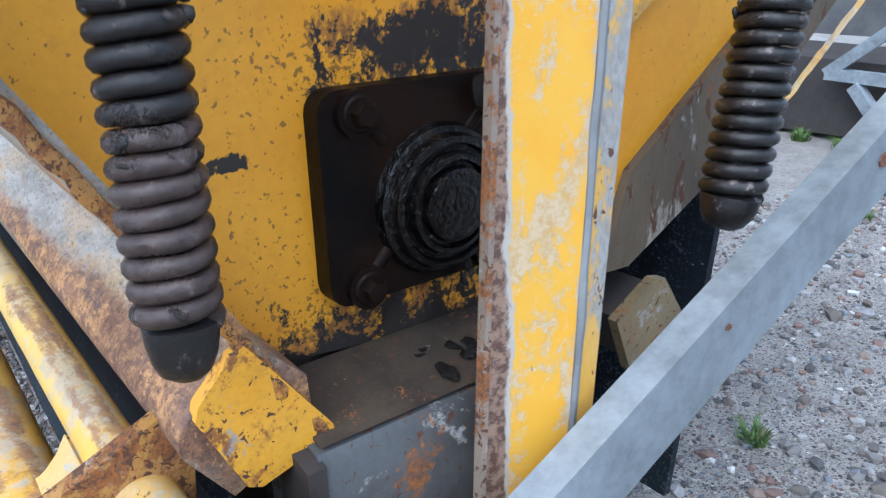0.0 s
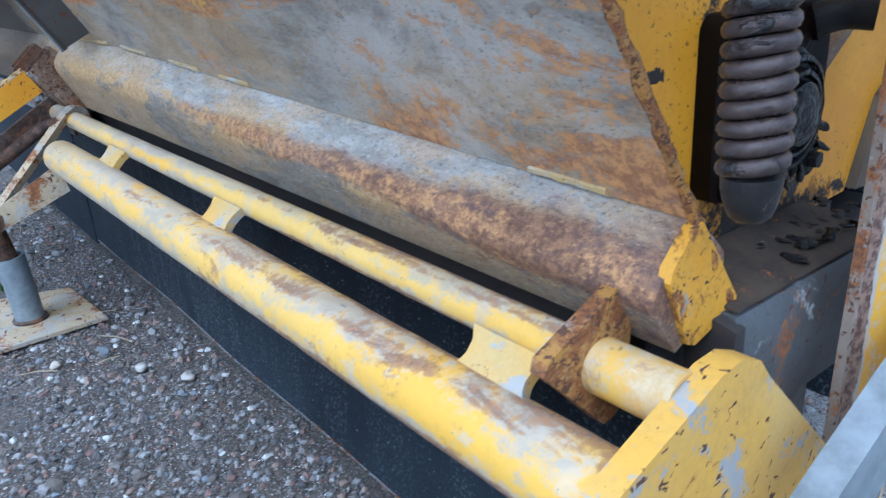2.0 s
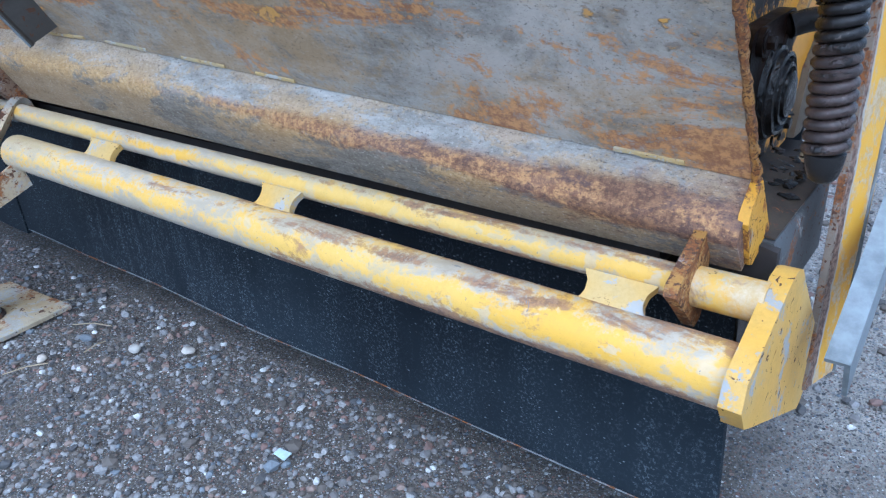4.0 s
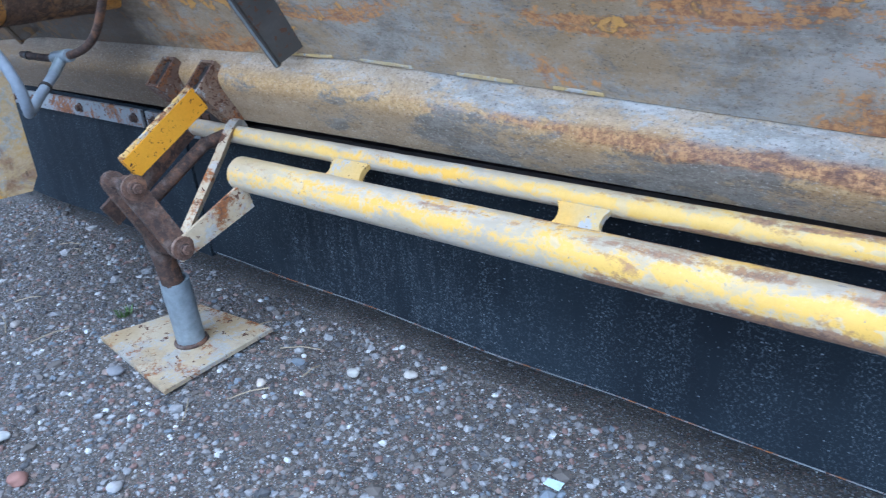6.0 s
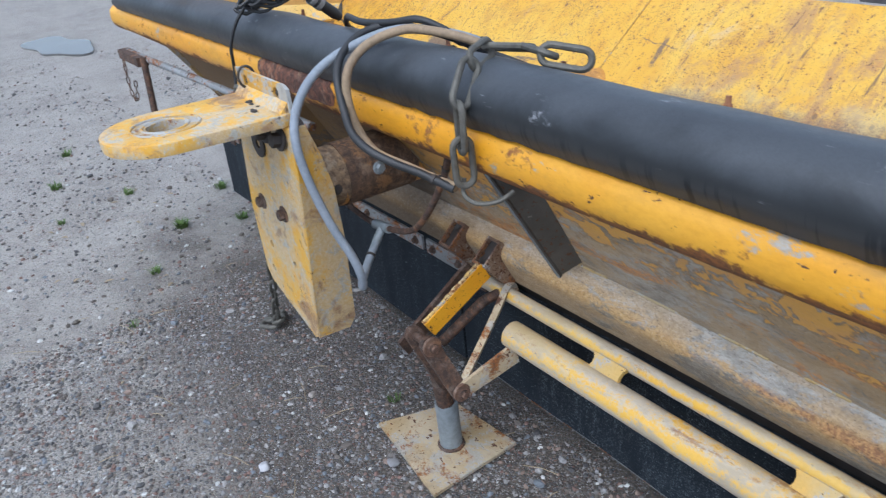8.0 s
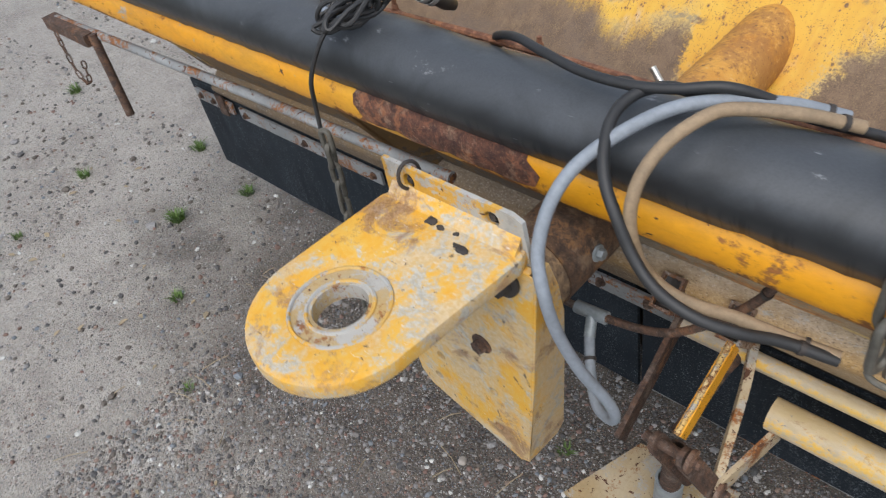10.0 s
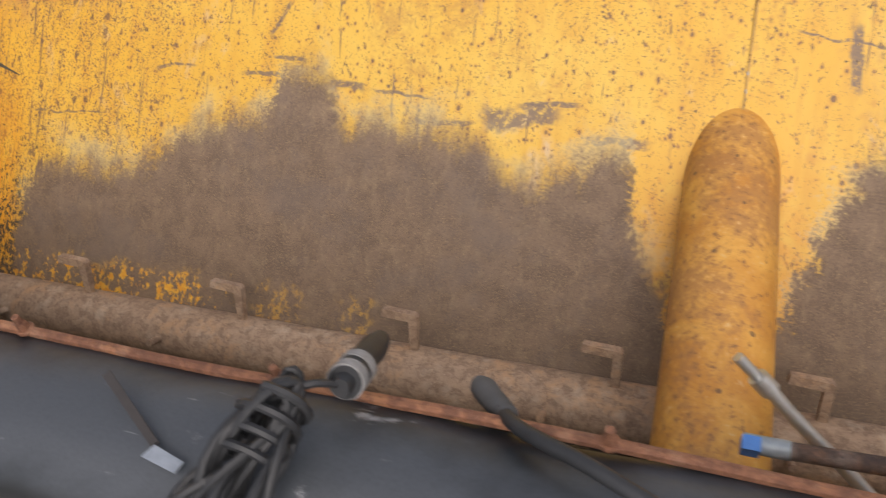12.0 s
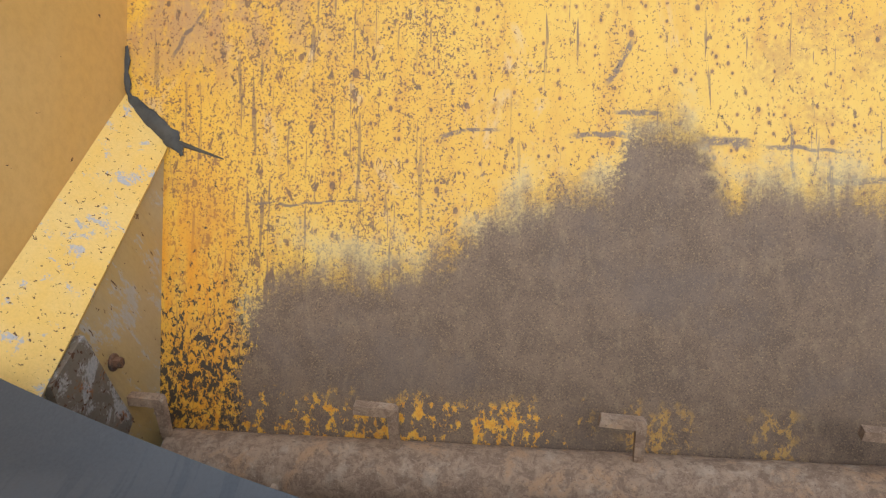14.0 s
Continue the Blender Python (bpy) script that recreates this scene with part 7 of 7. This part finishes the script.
plug = part("plug", roughen(sweep([pa.lerp(pb, s) for s in (0.0, 0.10, 0.101, 0.20, 0.30, 0.45, 0.46, 0.80, 1.0)], [0.008, 0.010, 0.0155, 0.0145, 0.0160, 0.0160, 0.0130, 0.0138, 0.0100], 20), 0.0009, 70), m_cable, bundle, "scuffed round plug")
for s in (0.17, 0.36):
    part("collar", roughen(sweep([pa.lerp(pb, s - 0.055), pa.lerp(pb, s + 0.055)], 0.0168, 20), 0.0008, 90), plain("dusty_collar", (0.20, 0.20, 0.20), 0.7, 0.0, 0.6, 50), plug, "pale dusty collar")
part("strap", prism([(-1.955, 0.066), (-1.951, 0.073), (-1.868, 0.020), (-1.872, 0.014)], "z", 1.0005, 1.0035), m_dark, bundle, "flat black strap")
part("tag", prism([(-1.875, 0.004), (-1.868, 0.016), (-1.835, 0.008), (-1.838, -0.003)], "z", 1.004, 1.006), m_hose_grey, bundle, "pale tag")
chain("tie_chain", spline([(-1.825, -0.088, 0.82), (-1.832, -0.088, 0.70), (-1.86, -0.084, 0.52), (-1.92, -0.074, 0.27), (-1.99, -0.064, 0.09), (-2.02, -0.062, 0.030)], 6), 0.056, 0.028, 0.0052, m_chain, "thin chain hanging from the cable tie to the dirt", (-1.96, -0.07, 0.03))

for at, along in (((-2.035, -0.075, 0.024), (1, 0.5, 0.1)), ((-2.06, -0.045, 0.026), (0.4, -1, 0.05)), ((-2.02, -0.05, 0.036), (1, -0.4, 0.3))):
    part("end_link", link_loop(at, along, (-along[1], along[0], 0.25), 0.080, 0.050, 0.0075), m_chain, bpy.data.objects["tie_chain"], "thick end link lying on the dirt")

# ---- pipe and iron stand at the far end of the rim ----
frame_left = thing("lamp_stand", (-2.95, 0.0, 0.40), "rusty steel stand with a thin chain at the rim's end", "steel stand")
part("tube", sweep([(-3.10, -0.03, 0.738), (-2.2, -0.005, 0.742), (-1.62, 0.0, 0.748)], 0.0115, 16), m_steelstrip, frame_left, "dull grey conduit under the rim")
part("upright", sweep([(-2.86, -0.04, 0.75), (-2.83, -0.06, 0.52)], 0.012, 12), m_rust, frame_left)
part("cross_piece", box((-3.13, -0.06, 0.715), (-2.88, -0.02, 0.748)), m_rust, frame_left, "rusted cross piece", bevel=0.003)
chain("thin_chain", spline([(-3.08, -0.06, 0.71), (-3.05, -0.07, 0.60), (-3.01, -0.065, 0.57), (-2.98, -0.06, 0.66)], 6), 0.03, 0.015, 0.0022, m_rust, "thin rusty chain under the stand", (-3.0, -0.06, 0.57))

# ---- loose things on the ground ----
def stones():
    """Loose pebbles, thickest where the yard is stony."""
    proto = bmesh.new()
    bmesh.ops.create_icosphere(proto, subdivisions=1, radius=1.0)
    base = np.array([v.co[:] for v in proto.verts])
    tris = np.array([[v.index for v in f.verts] for f in proto.faces])
    proto.free()
    rng = np.random.RandomState(5)
    xy = np.concatenate([rng.uniform((-2.4, -1.0), (0.5, 0.26), (62000, 2)), rng.uniform((-7.5, -2.2), (-2.2, 1.6), (34000, 2)), rng.uniform((-0.6, 0.6), (1.3, 3.4), (16000, 2))])
    grow = np.concatenate([np.full(62000, 1.0), np.full(34000, 1.35), np.full(16000, 1.7)])
    keep = np.array([noise.noise(Vector((x * 0.9, y * 0.9, 21.0))) for x, y in xy]) * 0.6 + 0.75 > rng.rand(len(xy))
    keep &= rng.rand(len(xy)) < np.clip((xy[:, 0] + 7.5) / 4.0, 0, 1)
    keep &= ~((xy[:, 1] > 0.30) & (xy[:, 1] < 0.6) & (xy[:, 0] < 0.1))
    xy, grow = xy[keep], grow[keep]
    n = len(xy)
    r = (0.0018 + 0.0064 * rng.rand(n) ** 3.6) * grow * np.where(rng.rand(n) < 0.012, 2.0, 1.0)
    shape = base[None] * (1 + 0.2 * rng.randn(n, len(base), 1).clip(-1.5, 1.5))
    shape = shape * np.stack([np.ones(n), rng.uniform(0.65, 1, n), rng.uniform(0.45, 0.8, n)], 1)[:, None] * r[:, None, None]
    a = rng.uniform(0, 6.28, n)
    c, s_ = np.cos(a)[:, None], np.sin(a)[:, None]
    out = np.stack([shape[..., 0] * c - shape[..., 1] * s_, shape[..., 0] * s_ + shape[..., 1] * c, shape[..., 2]], -1)
    z = np.array([ground_z(x, y) for x, y in xy]) - 0.004 + r * rng.uniform(0.05, 0.35, n)
    out += np.stack([xy[:, 0], xy[:, 1], z], -1)[:, None]
    faces = (tris[None] + len(base) * np.arange(n)[:, None, None]).reshape(-1, 3)
    me = bpy.data.meshes.new("gravel")
    me.from_pydata(out.reshape(-1, 3).tolist(), [], faces.tolist())
    me.polygons.foreach_set("use_smooth", np.zeros(len(faces), bool))
    me.materials.append(m_stone)
    return tagged(new("gravel", me), "loose grey, reddish and white gravel on the dirt", "gravel", kind="stuff")


stones()


def pebble(x, y, r, colour, label="pale pebble lying on the dirt"):
    bm = bmesh.new()
    r *= 0.78
    bmesh.ops.create_icosphere(bm, subdivisions=3, radius=r)
    for v in bm.verts:
        v.co *= 1 + 0.5 * noise.noise(v.co * (0.8 / r) + Vector((x * 50, y * 50, 0)))
        v.co.z *= 0.65
        v.co += Vector((x, y, ground_z(x, y) + r * 0.3))
    ob = part("pebble", bm, plain("pebble_stone", colour, 0.75, 0.0, 0.25, 60), None, smooth=2.0)
    return tagged(ob, label, "stone", "pebbles")


for x, y, r, c in ((-0.861, 0.137, 0.014, (0.42, 0.40, 0.36)), (-0.765, 0.184, 0.014, (0.38, 0.35, 0.31)), (-1.255, -0.110, 0.019, (0.24, 0.24, 0.25)), (-1.23, -0.33, 0.017, (0.42, 0.42, 0.40)), (-1.10, -0.36, 0.018, (0.25, 0.13, 0.10)), (-0.95, -0.28, 0.014, (0.36, 0.35, 0.34)), (-1.45, -0.36, 0.018, (0.40, 0.40, 0.42)), (-1.62, -0.14, 0.014, (0.33, 0.30, 0.27)), (-0.98, 0.02, 0.012, (0.45, 0.40, 0.34))):
    pebble(x, y, r, c)
bm = roughen(box((-0.428, 0.088, 0.004), (-0.402, 0.100, 0.007)), 0.006, 80)
tagged(part("litter_scrap", bm, plain("white_scrap", (0.45, 0.55, 0.58), 0.6), None), "crumpled white scrap of paper on the dirt", "litter")


def tuft(x, y, size, blades, label="small green tuft of grass in the dirt"):
    bm = bmesh.new()
    for _ in range(blades * 2):
        a, lean = random.uniform(0, 6.28), random.uniform(0.2, 1.1)
        h, w = size * random.uniform(0.3, 0.8), 0.0014 + 0.02 * size * random.uniform(0.5, 1)
        d, s = Vector((math.cos(a), math.sin(a), 0)), Vector((-math.sin(a), math.cos(a), 0))
        p = Vector((x, y, ground_z(x, y) - 0.004)) + d * random.uniform(0, size * 0.35) + s * random.uniform(-1, 1) * size * 0.3
        v = [bm.verts.new(p - s * w), bm.verts.new(p + s * w), bm.verts.new(p + d * h * lean * 0.4 + Vector((0, 0, h * 0.6)) + s * w * 0.7), bm.verts.new(p + d * h * lean * 0.4 + Vector((0, 0, h * 0.6)) - s * w * 0.7), bm.verts.new(p + d * h * lean + Vector((0, 0, h * 0.8)))]
        bm.faces.new((v[0], v[1], v[2], v[3]))
        bm.faces.new((v[3], v[2], v[4]))
    return tagged(part("grass_tuft", bm, m_grass, None, smooth=3), label, "grass", "grass tufts")


for x, y, s, b in ((-3.0, -0.032, 0.06, 60), (-3.284, 0.25, 0.05, 40), (-2.674, -0.246, 0.045, 22), (-2.894, 0.19, 0.05, 30), (-3.55, -0.10, 0.05, 26), (-3.9, -0.35, 0.06, 30), (-4.2, 0.2, 0.06, 34), (-3.45, -0.42, 0.04, 16), (-2.35, -0.42, 0.035, 12), (-1.45, 0.02, 0.035, 14), (-4.4, -0.2, 0.06, 30), (0.02, 1.05, 0.05, 30), (-0.30, 1.80, 0.05, 40), (-0.75, 2.92, 0.09, 70), (-0.95, 2.98, 0.08, 60), (-0.6, 2.55, 0.06, 40), (-0.35, 2.2, 0.05, 30)):
    tuft(x, y, s, b)
for i in range(40):
    x, y, a = random.uniform(-2.6, -0.7), random.uniform(-0.75, 0.15), random.uniform(0, 3.14)
    l = random.uniform(0.012, 0.05)
    z = ground_z(x, y) + 0.004
    bm = sweep([(x - l * math.cos(a), y - l * math.sin(a), z), (x, y + 0.004, z + 0.003), (x + l * math.cos(a), y + l * math.sin(a), z)], 0.0012, 5)
    tagged(part("twig", bm, m_leaf, None), "dry pale twig lying on the dirt", "twig", "twigs")
for i in range(22):
    x, y, a, s_ = random.uniform(-3.6, -1.7), random.uniform(-0.85, 0.05), random.uniform(0, 6.28), random.uniform(0.008, 0.018)
    bm = bmesh.new()
    z = ground_z(x, y)
    rim_ = [bm.verts.new((x + s_ * (u * math.cos(a) - v * math.sin(a)), y + s_ * (u * math.sin(a) + v * math.cos(a)), z + 0.001 + s_ * h)) for u, v, h in ((-1, 0, 0.0), (-0.3, -0.45, 0.25), (0.5, -0.3, 0.3), (1.1, 0, 0.1), (0.5, 0.35, 0.35), (-0.3, 0.5, 0.2))]
    mid_ = [bm.verts.new(v.co - Vector((0, 0, 0.0015))) for v in rim_]
    bm.faces.new(rim_)
    bm.faces.new(mid_[::-1])
    for k in range(6):
        bm.faces.new((rim_[k], mid_[k], mid_[(k + 1) % 6], rim_[(k + 1) % 6]))
    tagged(part("dry_leaf", bm, m_leaf, None), "small dry curled leaf lying on the dirt", "leaf", "dry leaves")
shore = [(0.157 * a, 1 + 0.22 * math.sin(0.314 * a + 0.6) + 0.12 * math.sin(0.785 * a)) for a in range(40)]
bm = prism([(-7.8 + 0.55 * r * math.cos(w), 0.45 + 0.26 * r * math.sin(w)) for w, r in shore], "z", 0.055, 0.0735)
tagged(part("puddle", bm, m_water, None), "shallow puddle reflecting the pale sky", "puddle", kind="structure")

# ---- parked implement beyond the gravel ----
implement = thing("parked_implement", (-0.8, 3.1, 0.0), "dark parked implement with galvanised tube bracket", "implement")
part("body", roughen(prism([(-1.9, 0.02), (-0.62, 0.03), (-0.60, 0.26), (-0.66, 0.30), (-1.9, 0.34)], "y", 3.05, 3.6), 0.004, 20), m_dark, implement, "black body resting on the grass", bevel=0.02)
part("rear_panel", prism([(-2.2, 0.36), (-0.2, 0.33), (-0.2, 0.75), (-2.2, 0.75)], "y", 3.65, 3.72), plain("faded_panel", (0.10, 0.10, 0.10), 0.7, 0.0, 0.5, 9), implement, "dull grey rear panel")
for a, b in (((-0.60, 2.98, 0.50), (-0.885, 2.98, 0.268)), ((-0.885, 2.98, 0.268), (-0.50, 2.98, 0.255)), ((-0.775, 2.97, 0.235), (-0.655, 2.97, 0.095)), ((-0.60, 2.98, 0.50), (-0.35, 3.05, 0.48))):
    part("bracket_tube", sweep([a, b], 0.030, 4), m_galv, implement, "galvanised square tube", bevel=0.004)
